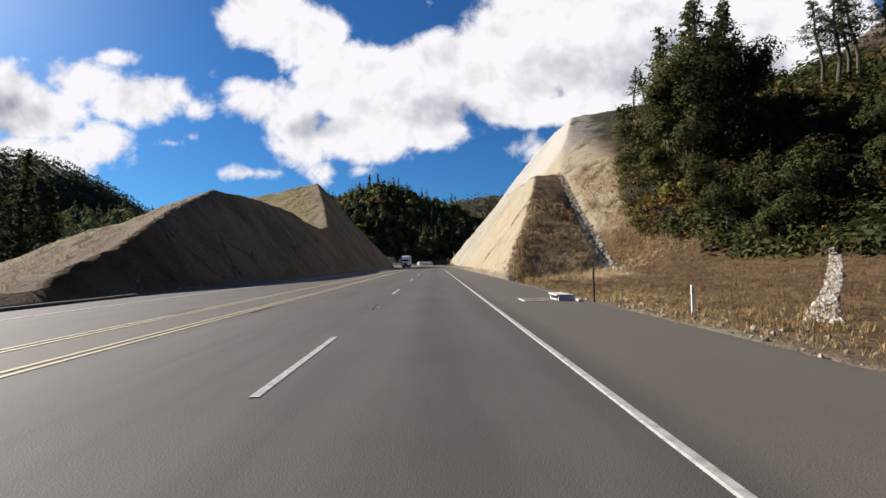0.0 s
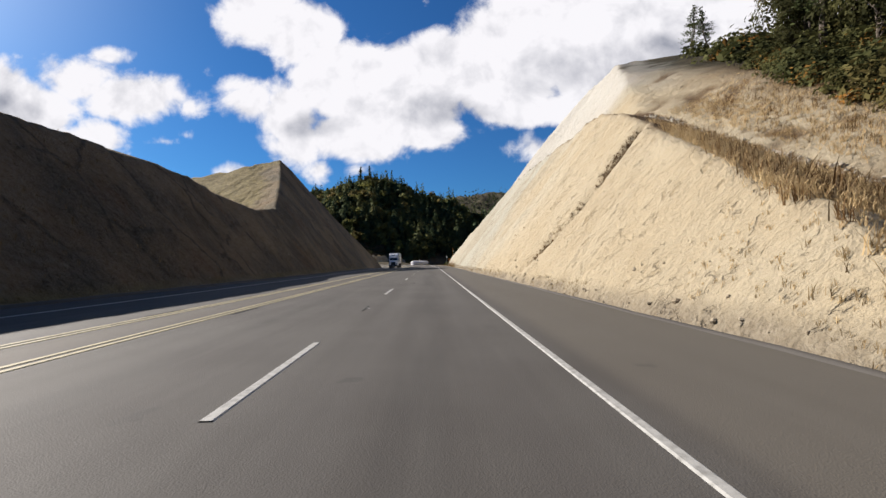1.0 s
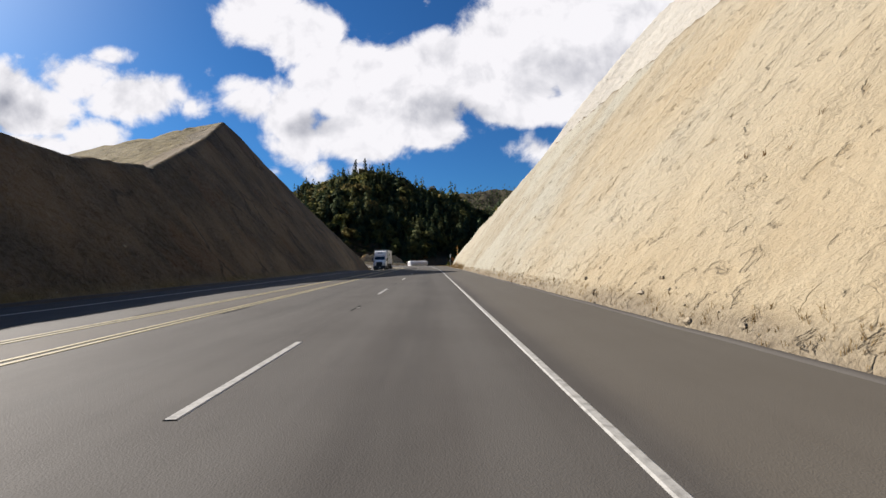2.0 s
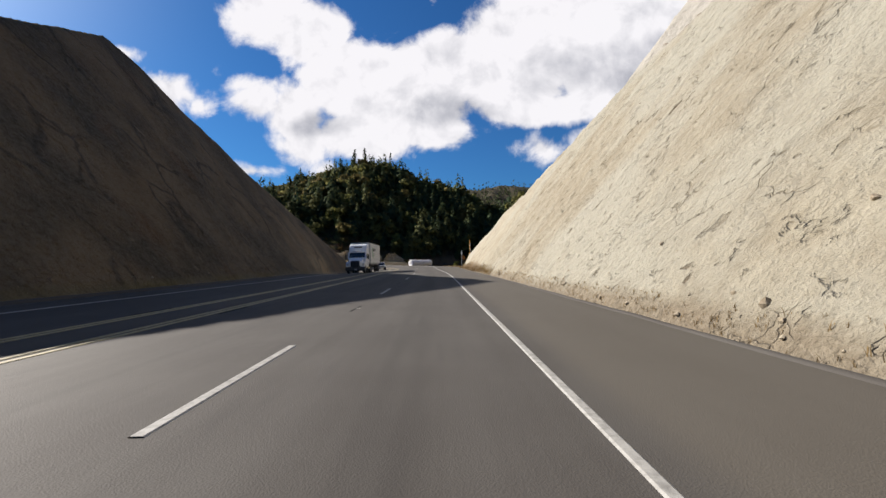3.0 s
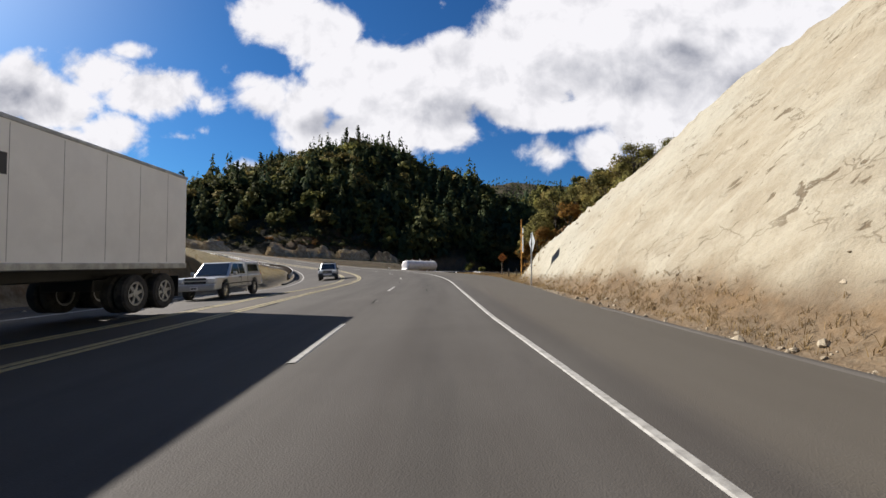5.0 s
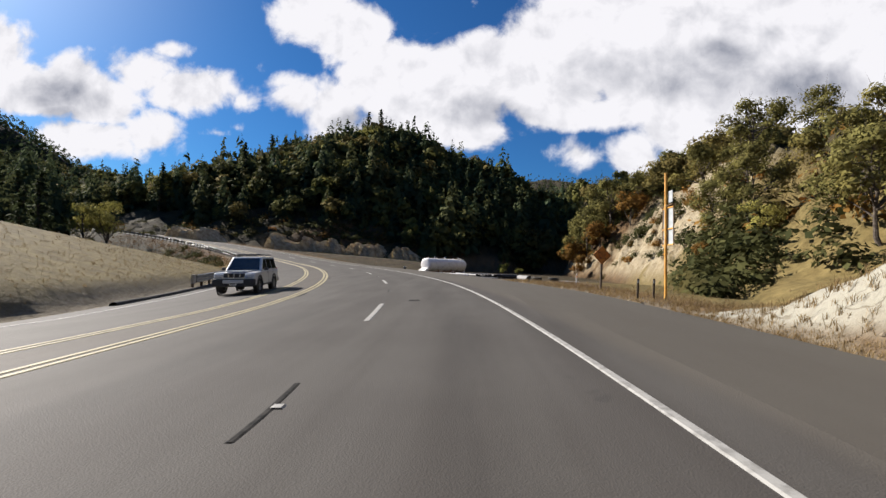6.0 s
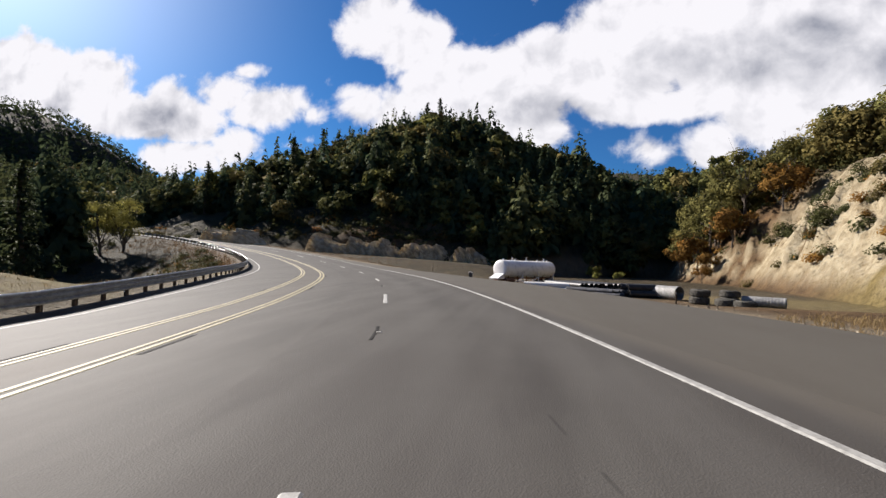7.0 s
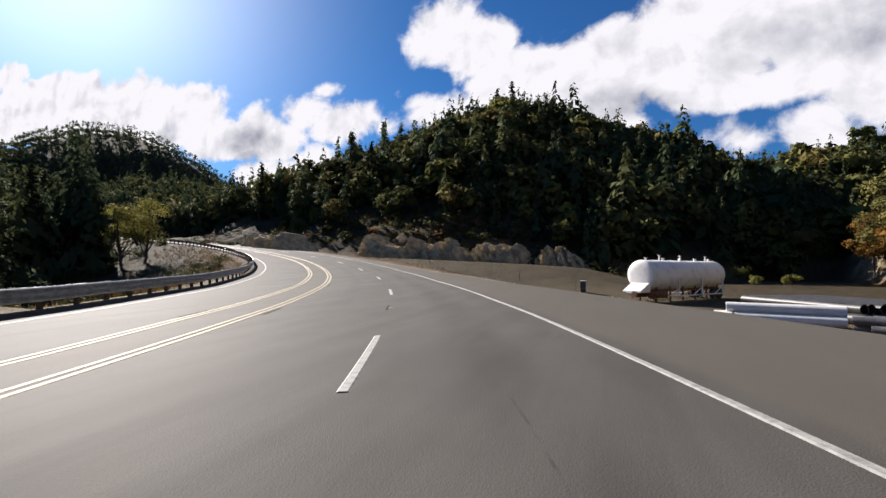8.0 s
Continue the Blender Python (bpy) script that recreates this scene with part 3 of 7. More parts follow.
    bare = step(0.3, 2.5, x - xb) * step(16, 10, (x - xb) * 0.8 + 6 * n1) * step(226, 238, y) * step(338, 326, y) * step(0.30, 0.42, n2 + 0.5)
    bare = bare * np.maximum(step(296, 284, y), step(6, 3, x - xb + 3 * n2))
    cover[..., 0] = np.clip(np.maximum(rock, bare), 0, 1)
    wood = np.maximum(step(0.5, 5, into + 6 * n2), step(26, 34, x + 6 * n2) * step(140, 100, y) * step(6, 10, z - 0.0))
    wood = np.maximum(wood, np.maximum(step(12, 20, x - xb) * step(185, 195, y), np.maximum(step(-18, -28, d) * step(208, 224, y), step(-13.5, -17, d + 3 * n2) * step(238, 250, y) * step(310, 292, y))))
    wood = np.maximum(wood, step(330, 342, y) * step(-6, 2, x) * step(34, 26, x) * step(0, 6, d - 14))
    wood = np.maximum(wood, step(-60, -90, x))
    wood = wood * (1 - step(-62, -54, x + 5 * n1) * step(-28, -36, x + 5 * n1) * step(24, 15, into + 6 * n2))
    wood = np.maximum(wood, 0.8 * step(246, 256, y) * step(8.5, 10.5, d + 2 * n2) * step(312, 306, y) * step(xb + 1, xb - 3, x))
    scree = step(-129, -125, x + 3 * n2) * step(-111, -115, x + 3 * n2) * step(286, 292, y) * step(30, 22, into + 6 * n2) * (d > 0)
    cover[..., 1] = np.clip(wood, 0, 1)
    edge = np.maximum(step(2.6, 0.4, d - half_r + 1.5 * n2) * (d > 0), step(-2.0, -0.4, d - half_l + 1.5 * n2) * (d < 0))
    cover[..., 2] = np.clip(scree * 0.15 + edge * np.where((x > 0) & (y < 186), np.where(d - half_r < 0.55 + 0.5 * n3, 0.9, 0.4), 0.9) + 0.35 * step(5, 1, into) * step(-3, 0, into) * (y > 250) + 0.20 * step(214, 230, y) * step(276, 262, y) * step(xb + 2, xb - 4, x) * (d > 0), 0, 1)
    cover[..., 3] = 1
    return z, cover


def spaced(*runs):
    out = []
    for a, b, h in runs:
        out.append(np.linspace(a, b, max(int(round((b - a) / h)), 1), endpoint=False))
    return np.concatenate(out + [[runs[-1][1]]])


def build_ground():
    xs = spaced((-1500, -400, 60), (-400, -130, 7), (-130, -45, 2.0), (-45, -13, 0.42), (-13, 4.9, 0.9), (4.9, 22, 0.25), (22, 46, 0.6), (46, 130, 2.4), (130, 400, 8), (400, 1500, 60))
    ys = spaced((-600, -40, 40), (-40, 18, 1.2), (18, 186, 0.5), (186, 310, 0.8), (310, 460, 2.2), (460, 760, 8), (760, 1700, 60))
    gx, gy = np.meshgrid(xs, ys)
    z, cover = land(gx, gy)
    nx, ny = len(xs), len(ys)
    idx = np.arange(nx * ny).reshape(ny, nx)
    faces = np.stack([idx[:-1, :-1], idx[:-1, 1:], idx[1:, 1:], idx[1:, :-1]], -1).reshape(-1, 4)
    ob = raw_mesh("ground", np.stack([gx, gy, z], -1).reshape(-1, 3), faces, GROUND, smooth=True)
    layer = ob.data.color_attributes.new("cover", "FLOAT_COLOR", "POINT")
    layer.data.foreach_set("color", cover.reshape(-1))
    return tagged(ob, "sandy cut slopes, dry grass verges and forest floor", "ground", kind="structure")


ground = build_ground()


# ------------------------------------------------------------------ road and markings
def ribbon(name, s, d0, d1, up, mat, parent, thick=0.0):
    """A strip along the road between two offsets."""
    d0, d1 = np.broadcast_to(d0, s.shape), np.broadcast_to(d1, s.shape)
    rows = [road_at(s, d0, up), road_at(s, d1, up)]
    if thick:
        rows = [road_at(s, d0 - 0.02, up - thick)] + rows + [road_at(s, d1 + 0.02, up - thick)]
    k, m = len(rows), len(s)
    verts = np.stack(rows, 1).reshape(-1, 3)
    idx = np.arange(m * k).reshape(m, k)
    faces = np.stack([idx[:-1, :-1], idx[:-1, 1:], idx[1:, 1:], idx[1:, :-1]], -1).reshape(-1, 4)
    return raw_mesh(name, verts, faces, mat, parent)


def build_road():
    s = np.arange(-58, 436, 2.0)
    cols = np.linspace(0, 1, 21)
    lo, hi = np.interp(s, PAVE_S, PAVE_L), np.interp(s, PAVE_S, PAVE_R)
    rows = [road_at(s, lo - 0.1, -0.3)] + [road_at(s, lo + (hi - lo) * c, 0.0) for c in cols] + [road_at(s, hi + 0.1, -0.3)]
    verts = np.stack(rows, 1)
    m, k = verts.shape[:2]
    idx = np.arange(m * k).reshape(m, k)
    faces = np.stack([idx[:-1, :-1], idx[:-1, 1:], idx[1:, 1:], idx[1:, :-1]], -1).reshape(-1, 4)
    road = raw_mesh("road", verts.reshape(-1, 3), faces, ASPHALT, smooth=False)
    across = np.stack([lo - 0.1] + [lo + (hi - lo) * c for c in cols] + [hi + 0.1], 1)
    road.data.attributes.new("across", "FLOAT", "POINT").data.foreach_set("value", across.astype(np.float32).ravel())
    tagged(road, "worn grey asphalt highway with painted lane lines", "road", kind="structure")
    fine = np.arange(-58, 436, 1.5)
    line = lambda name, d, w, mat: ribbon(name, fine, d - w / 2, d + w / 2, 0.012, mat, road, 0.012)
    ribbon("edge_line", fine, np.interp(fine, [138, 155, 185, 205, 230], [3.603, 3.235, 3.305, 3.50, 3.72]), np.interp(fine, [138, 155, 185, 205, 230], [3.68, 3.312, 3.382, 3.58, 3.80]), 0.012, WHITE_LINE, road, 0.012)
    line("edge_line", -10.05, 0.11, WHITE_LINE)
    for d in (-3.68, -3.92, -5.36, -5.60):
        line("yellow_line", d, 0.10, YELLOW_LINE)
    for k in range(-4, 29):
        far = 8.05 + 14.63 * k
        tagged(ribbon("lane_dash", np.linspace(far - 3.66, far, 5), -0.05 + 0.09 * float(step(205, 222, far)), 0.05 + 0.09 * float(step(205, 222, far)), 0.012, WHITE_LINE, road, 0.012), "worn white lane dash")
        mid = far + 5.5
        bent = np.linspace(mid - 0.75, mid + 0.75, 7)
        sway = 0.02 * np.sin(bent * 2.1)
        ribbon("tar_mark", bent, sway - 0.017, sway + 0.015, 0.008, TAR, road, 0.008)
        ribbon("reflector", np.array([mid - 0.05, mid + 0.05]), 0.02, 0.11, 0.014, WHITE_LINE, road, 0.014)
        for d in (-3.50, -5.78):
            ribbon("tar_mark", np.linspace(mid - 0.9, mid + 0.9, 3), d - 0.04, d + 0.04, 0.008, TAR, road, 0.008)
    for a, b, d in ((164, 166.5, 1.80), (168.5, 170, 1.84)):
        ss = np.arange(a, b, 0.25)
        wave = d + 0.015 * np.sin(ss * 1.7) + 0.008 * np.sin(ss * 4.1)
        ribbon("tar_seam", ss, wave - 0.005 * np.sin(np.linspace(0.1, 3.0, len(ss))), wave + 0.005 * np.sin(np.linspace(0.1, 3.0, len(ss))), 0.005, TAR, road, 0.005)
    for a, d, w in ((57.5, 0.8, 0.22), (184.3, 0.95, 0.3)):
        ribbon("tar_patch", np.linspace(a, a + 0.55, 4), d - w / 2, d + w / 2, 0.005, TAR, road, 0.005)
    dike(road, np.arange(190.0, 372.0, 1.5), -11.15, 0.34, 0.15)
    dike(road, np.arange(-58.0, 172.0, 1.5), -12.75, 0.40, 0.13)
    dike(road, np.arange(18.0, 158.0, 1.5), 6.94, 0.20, 0.04)
    return road


def dike(road, s, d, wide, tall):
    """A low rounded kerb of asphalt along the pavement's edge."""
    prof = [(-0.5, -0.05), (-0.42, 0.55), (-0.2, 0.95), (0.1, 1.0), (0.35, 0.7), (0.5, -0.05)]
    wave = 0.02 * np.sin(s * 0.9) + 0.015 * np.sin(s * 2.3)
    verts = np.stack([road_at(s, d + o * wide + wave, h * tall * (1 + 3 * wave)) for o, h in prof], 1)
    m, k = verts.shape[:2]
    i = np.arange(m * k).reshape(m, k)
    faces = np.stack([i[:-1, :-1], i[:-1, 1:], i[1:, 1:], i[1:, :-1]], -1).reshape(-1, 4)
    return tagged(raw_mesh("asphalt_kerb", verts.reshape(-1, 3), faces, ASPHALT, road, smooth=True), "low rounded asphalt kerb")


road = build_road()


# ------------------------------------------------------------------ woods
def leaves(centres, size, rng, along=None, face=None):
    """Bent leaf clumps, one island each: two triangles that share an edge. along: the way that each one points; face: the side that it shows."""
    m = len(centres)
    a = rng.normal(size=(m, 3)) if along is None else along + rng.normal(size=(m, 3)) * 0.25
    if face is not None:
        face = face + rng.normal(size=(m, 3)) * 0.42
        face = face / (np.linalg.norm(face, axis=1)[:, None] + 1e-9)
        a = a - face * (a * face).sum(1)[:, None]
    a /= np.linalg.norm(a, axis=1)[:, None] + 1e-9
    b = rng.normal(size=(m, 3)) if face is None else np.cross(face, a)
    b -= a * (a * b).sum(1)[:, None]
    b /= np.linalg.norm(b, axis=1)[:, None] + 1e-9
    c = np.cross(a, b)
    r = (size * rng.uniform(0.6, 1.4, m))[:, None]
    v = np.stack([centres - a * r, centres - b * r * 0.55 + c * r * 0.18, centres + a * r, centres + b * r * 0.55 + c * r * 0.18], 1)
    f = np.arange(m * 4).reshape(m, 4)
    return v.reshape(-1, 3), np.concatenate([f[:, [0, 1, 2]], f[:, [0, 2, 3]]])


def round_off(ob, outward):
    """Shade leaf clumps with the crown's own roundness: outward holds one direction for each clump."""
    out = outward / (np.linalg.norm(outward, axis=1)[:, None] + 1e-9)
    ob.data.polygons.foreach_set("use_smooth", np.ones(len(ob.data.polygons), bool))
    ob.data.normals_split_custom_set_from_vertices(np.repeat(out, 4, 0).astype(np.float32))
    return ob


def conifer_points(rng, height, radius, count, bare=0.12, ragged=0.25):
    """Clump centres of a fir, whorl on whorl of drooping boughs, then the clumps' sizes and directions."""
    h = bare + (1 - bare) * (1 - np.sqrt(rng.uniform(0, 1, count))) ** 0.9
    h = np.where(rng.random(count) < 0.12, rng.uniform(0.7, 1.0, count), h)
    ang = rng.uniform(0, 2 * np.pi, count)
    bough = 0.80 + ragged * (0.5 * np.sin(ang * 3 + np.floor(h * 14) * 2.4) + 0.25 * rng.normal(size=count))
    full = radius * np.clip(1.0 - h, 0.0, 1) ** 0.95 * np.clip(bough, 0.25, 1.3) + 0.012 * height
    r = full * rng.uniform(0.35, 0.85, count)
    z = height * h - 0.30 * r
    pts = np.stack([r * np.cos(ang), r * np.sin(ang), z], 1)
    along = np.stack([np.cos(ang), np.sin(ang), np.where(h > 0.93, 1.6, -0.38)], 1)
    return pts, full * 0.34 + 0.009 * height, along


def taper(points, radii, sides=6):
    """A tube along points; returns vertices and quads."""
    points, radii = np.asarray(points, float), np.asarray(radii, float)
    ang = np.linspace(0, 2 * np.pi, sides, endpoint=False)
    way = np.gradient(points, axis=0)
    way /= np.linalg.norm(way, axis=1)[:, None] + 1e-9
    ref = np.where(np.abs(way[:, 2:3]) > 0.8, np.array([[1.0, 0, 0]]), np.array([[0, 0, 1.0]]))
    e1 = np.cross(way, ref)
    e1 /= np.linalg.norm(e1, axis=1)[:, None] + 1e-9
    e2 = np.cross(way, e1)
    v = points[:, None] + radii[:, None, None] * (np.cos(ang)[None, :, None] * e1[:, None] + np.sin(ang)[None, :, None] * e2[:, None])
    m = len(points)
    i = np.arange(m * sides).reshape(m, sides)
    j = np.roll(i, -1, 1)
    return v.reshape(-1, 3), np.stack([i[:-1], j[:-1], j[1:], i[1:]], -1).reshape(-1, 4)


def join(pieces):
    verts, faces, base = [], [], 0
    for v, f in pieces:
        verts.append(v)
        faces.append(f + base)
        base += len(v)
    return np.concatenate(verts), np.concatenate(faces)


def bough_face(along):
    """The upper side of boughs that point along."""
    return np.stack([along[:, 0] * 0.8, along[:, 1] * 0.8, np.full(len(along), 0.55)], 1)


def crown_shell(rng, count, heads, slim=1.0):
    """Clump centres on the outer side of a round crown's heads, their sizes and the ways that they face; the crown is one metre high."""
    pts, outs, sizes = [], [], []
    m = count // heads
    for k in range(heads):
        a, h = k * 2.4 + rng.normal(0, 0.4), 0.28 + 0.56 * (k + 0.5) / heads
        wide = 0.40 * math.sin(math.pi * min(max((h - 0.02) / 1.02, 0.05), 0.95)) ** 0.7 * slim
        q = wide * rng.uniform(0.35, 0.75) * (1.0 if k < heads - 1 else 0.3)
        r = rng.uniform(0.15, 0.22)
        p = rng.normal(size=(m, 3))
        p /= np.linalg.norm(p, axis=1)[:, None]
        p[:, 2] = np.where(p[:, 2] < -0.35, -p[:, 2], p[:, 2])
        lump = 1 + 0.16 * np.sin(p[:, 0] * 7 + k) * np.sin(p[:, 1] * 6 + 2 * k) + 0.10 * rng.normal(size=m)
        inner = rng.random(m) < 0.16
        reach = np.where(inner, 0.35, 1.0) * lump
        pts.append(np.array([math.cos(a) * q, math.sin(a) * q, h]) + p * reach[:, None] * r * np.array([1, 1, 0.82]))
        outs.append(p + np.array([0.15 * math.cos(a), 0.15 * math.sin(a), 0.25]))
        sizes.append(np.where(inner, 2.2, 1.0) * rng.uniform(0.8, 1.2))
    return np.concatenate(pts), np.concatenate(sizes), np.concatenate(outs)


def fir_boughs(rng, count, radius):
    """Clump centres of a fir one metre high: drooping boughs that narrow to a spire, with the clumps' sizes and directions."""
    h = 0.05 + 0.93 * (1 - rng.uniform(0, 1, count) ** 0.62)
    a = rng.uniform(0, 2 * np.pi, count)
    tier = np.floor(h * 15 + 0.3 * np.sin(a * 2))
    full = radius * (1.015 - h) ** 0.9 * (0.86 + 0.20 * np.sin(tier * 7.3) + 0.16 * np.sin(a * 4 + tier * 2.1))
    r = full * rng.uniform(0.1, 1.0, count) ** 0.5
    z = h - 0.42 * r + 0.006 * rng.normal(size=count)
    pts = np.stack([r * np.cos(a), r * np.sin(a), z], 1)
    along = np.stack([np.cos(a), np.sin(a), np.full(count, -0.75)], 1)
    return pts, full * 0.27 + 0.011, along


def wood_mesh(name, kinds, mat, label, rng, fir):
    """All trees of one kind joined; each keeps a hue of its own in the tone layer."""
    pts, size, way = (np.concatenate([k[c] for k in kinds]) for c in range(3))
    tone = np.concatenate([np.tile(k[3], (len(k[0]), 1)) for k in kinds])
    v, f = leaves(pts, size, rng, way, bough_face(way)) if fir else leaves(pts, size, rng, None, way)
    ob = round_off(raw_mesh(name, v, f, mat), (bough_face(way) if fir else way) + rng.normal(0, 0.22, way.shape))
    layer = ob.data.color_attributes.new("tone", "FLOAT_COLOR", "POINT")
    layer.data.foreach_set("color", np.repeat(tone, 4, 0).astype(np.float32).ravel())
    return tagged(ob, label, "woods", kind="stuff")


def woods():
    """Far woods on the hills: firs and oaks of many clumps, joined; the nearer trees have finer ones."""
    rng = np.random.default_rng(5)
    kinds = {"fir": [], "oak": []}
    firs = [[fir_boughs(rng, c, 0.22 + 0.11 * rng.random()) for _ in range(8)] for c in (100, 190, 480, 480)]
    oaks = [[crown_shell(rng, c, int(rng.integers(6, 10)), rng.uniform(0.85, 1.2)) for _ in range(8)] for c in (140, 270, 520, 1350)]
    spots = []
    for x0, x1, y0, y1, count in ((-200, 60, 300, 440, 5200), (-330, -200, 300, 430, 700), (-300, -62, 205, 330, 1200), (-6, 60, 285, 345, 500), (24, 110, 185, 400, 800), (-260, -125, 60, 210, 160), (60, 260, 380, 560, 400)):
        spots.append((rng.uniform(x0, x1, count), rng.uniform(y0, y1, count)))
    x, y = np.concatenate([p[0] for p in spots]), np.concatenate([p[1] for p in spots])
    z, cover = land(x, y)
    s, d = road_place(x, y)
    bald = ((x > -80) & (x < -22) & (y < 327 + 4 * np.sin(x * 0.3))) | ((x > -93) & (x < -12) & (y < 316)) | ((x > -14) & (x < 2) & (y < 316))
    ok = ~bald & (cover[:, 1] > 0.45) & (cover[:, 0] < 0.4) & (np.abs(d) > np.where(x < -84, 25, 17)) & ~((x > 20) & (x < 62) & (y < 110)) & ~((x > 14) & (x < 130) & (y > 180) & (y < 275)) & ~((x > 0) & (x < 40) & (y < 332)) & ~((x > -138) & (x < -106) & (y < 334) & (y > 283)) & ~((x < 0) & (x > -98) & (y > 225) & (y < 300) & (d > -34))
    taken = {}
    for i in np.flatnonzero(ok):
        mix = value_noise(np.array([x[i] * 0.035]), np.array([y[i] * 0.035]), 77)[0]
        share = 0.26 + 0.40 * (mix > 0.60) + 0.16 * (z[i] > 48)
        if (x[i] > -8 and 280 < y[i] < 400 and x[i] < 62) or (x[i] < -60 and y[i] < 300):
            share = 0.85
        if x[i] < -125:
            share = max(share, 0.75)
        if x[i] > 14 and y[i] < 345:
            share = 0.0
        if x[i] < -60 and y[i] < 212:
            share = 0.97
        fir = rng.random() < share
        wide = 7.2 if fir else 7.0
        key = (int(x[i] // wide), int(y[i] // wide))
        if key in taken.setdefault(fir, set()):
            continue
        taken[fir].add(key)
        tall = rng.uniform(12, 21) * (1.3 if rng.random() < 0.16 else 1) if fir else rng.uniform(9, 15)
        if x[i] < -60 and y[i] < 300:
            tall *= 1.3
        if -95 < x[i] < -12 and 300 < y[i] < 336:
            tall *= 0.65
        near = 2 if abs(d[i]) < 38 or (8 < x[i] < 110 and y[i] < 345) or (x[i] > 0 and y[i] < 270) or (x[i] > -140 and y[i] < 212) else int((x[i] < 0 and y[i] < 300) or -125 < x[i] < 30 and 295 < y[i] < 375)
        if 24 < x[i] < 66 and 270 < y[i] < 318:
            near = 3
        turn = rng.uniform(0, 2 * np.pi)
        spin = np.array([[np.cos(turn), np.sin(turn), 0], [-np.sin(turn), np.cos(turn), 0], [0, 0, 1]])
        foot = np.array((x[i], y[i], z[i] - 0.4))
        tone = (rng.random(), rng.random(), 0.0, 1.0)
        p, r, way = (firs if fir else oaks)[near][rng.integers(8)]
        if fir:
            kinds["fir"].append((p @ spin * tall + foot, r * tall * (1.7, 1.3, 0.85, 0.85)[near], way @ spin, tone))
        else:
            kinds["oak"].append((p @ spin * tall * (1.1, 1.1, 1.0) + foot, r * (0.099, 0.073, 0.049, 0.028)[near] * tall, way @ spin, tone))
    wood_mesh("fir_woods", kinds["fir"], FIR_WOODS, "dark green firs and pines covering the hills", rng, True)
    wood_mesh("oak_woods", kinds["oak"], OAK_WOODS, "olive and yellowing oaks covering the hills", rng, False)
    # the mountains behind: slim tree tops, close together
    x = np.concatenate([rng.uniform(-760, -330, 7500), rng.uniform(-20, 330, 1500), rng.uniform(-420, -215, 1500)])
    y = np.concatenate([rng.uniform(330, 680, 7500), rng.uniform(480, 740, 1500), rng.uniform(300, 480, 1500)])
    z, cover = land(x, y)
    tall = rng.uniform(8, 14, len(x))
    proto, reach, way = conifer_points(rng, 1.0, 0.26, 8, 0.0)
    pts = (proto[None] * tall[:, None, None] + np.stack([x, y, z - 0.5], 1)[:, None]).reshape(-1, 3)
    ways = np.tile(way, (len(x), 1))
    v, f = leaves(pts, (tall[:, None] * (reach[None] + 0.055)).reshape(-1), rng, ways, bough_face(ways))
    tagged(round_off(raw_mesh("mountain_woods", v, f, CONIFER), bough_face(ways)), "dark conifers on the distant mountains", "woods", kind="stuff")


woods()


# ------------------------------------------------------------------ more materials
def plain(colour, vary=0.12, scale=3.0):
    return mottled(tuple(c * (1 - vary) for c in colour), tuple(min(c * (1 + vary), 1) for c in colour), scale)


STEEL = material("galvanised steel", mottled((0.270, 0.277, 0.277), (0.413, 0.420, 0.420), 4.0, bump=0.002), 0.45, 0.7)
OLD_BACK = material("weathered sign back", mottled((0.150, 0.143, 0.135), (0.225, 0.217, 0.203), 3.0), 0.75, 0.1)
SIGN_BACK = material("bare sign back", mottled((0.247, 0.270, 0.277), (0.315, 0.338, 0.345), 3.0), 0.6, 0.0)
ORANGE = material("faded orange sheeting", mottled((0.465, 0.143, 0.019), (0.555, 0.203, 0.030), 2.5), 0.6)
ORANGE_PAINT = material("orange pole paint", mottled((0.450, 0.203, 0.022), (0.585, 0.300, 0.045), 3.0), 0.6)
BLACK = material("black paint", plain((0.014, 0.014, 0.014)), 0.5)
TIMBER = material("weathered timber", mottled((0.098, 0.063, 0.035), (0.189, 0.133, 0.077), 8.0, bump=0.01), 0.9)
DARK_TIMBER = material("dark treated timber", mottled((0.035, 0.025, 0.017), (0.084, 0.059, 0.038), 8.0, bump=0.01), 0.9)
WHITE_POST = material("white plastic", plain((0.70, 0.69, 0.66), 0.08), 0.6)
CONCRETE = material("pale concrete", mottled((0.294, 0.280, 0.252), (0.420, 0.406, 0.364), 5.0, bump=0.008), 0.9)
GRATE = material("rusty grate", mottled((0.05, 0.045, 0.04), (0.12, 0.09, 0.07), 12.0), 0.7, 0.4)
RUBBER = material("tyre rubber", mottled((0.018, 0.018, 0.018), (0.045, 0.043, 0.04), 6.0), 0.85)
OLD_RUBBER = material("dusty old rubber", mottled((0.038, 0.035, 0.029), (0.091, 0.084, 0.070), 5.0, bump=0.01), 0.9)
BLACK_PIPE = material("black plastic pipe", mottled((0.012, 0.012, 0.013), (0.035, 0.034, 0.033), 2.0), 0.45)
GREY_PIPE = material("dark grey plastic pipe", mottled((0.05, 0.05, 0.052), (0.11, 0.11, 0.115), 2.0), 0.5)
CULVERT = material("dull weathered galvanised sheet", mottled((0.176, 0.172, 0.164), (0.288, 0.284, 0.272), 3.0, bump=0.004), 0.66, 0.15)
WHITE_PIPE = material("pale pipe", mottled((0.612, 0.603, 0.570), (0.714, 0.705, 0.671), 1.5), 0.6)
TANK_WHITE = material("white tank paint", mottled((0.60, 0.57, 0.54), (0.80, 0.78, 0.75), 1.2, 0.25, 0.55), 0.5)
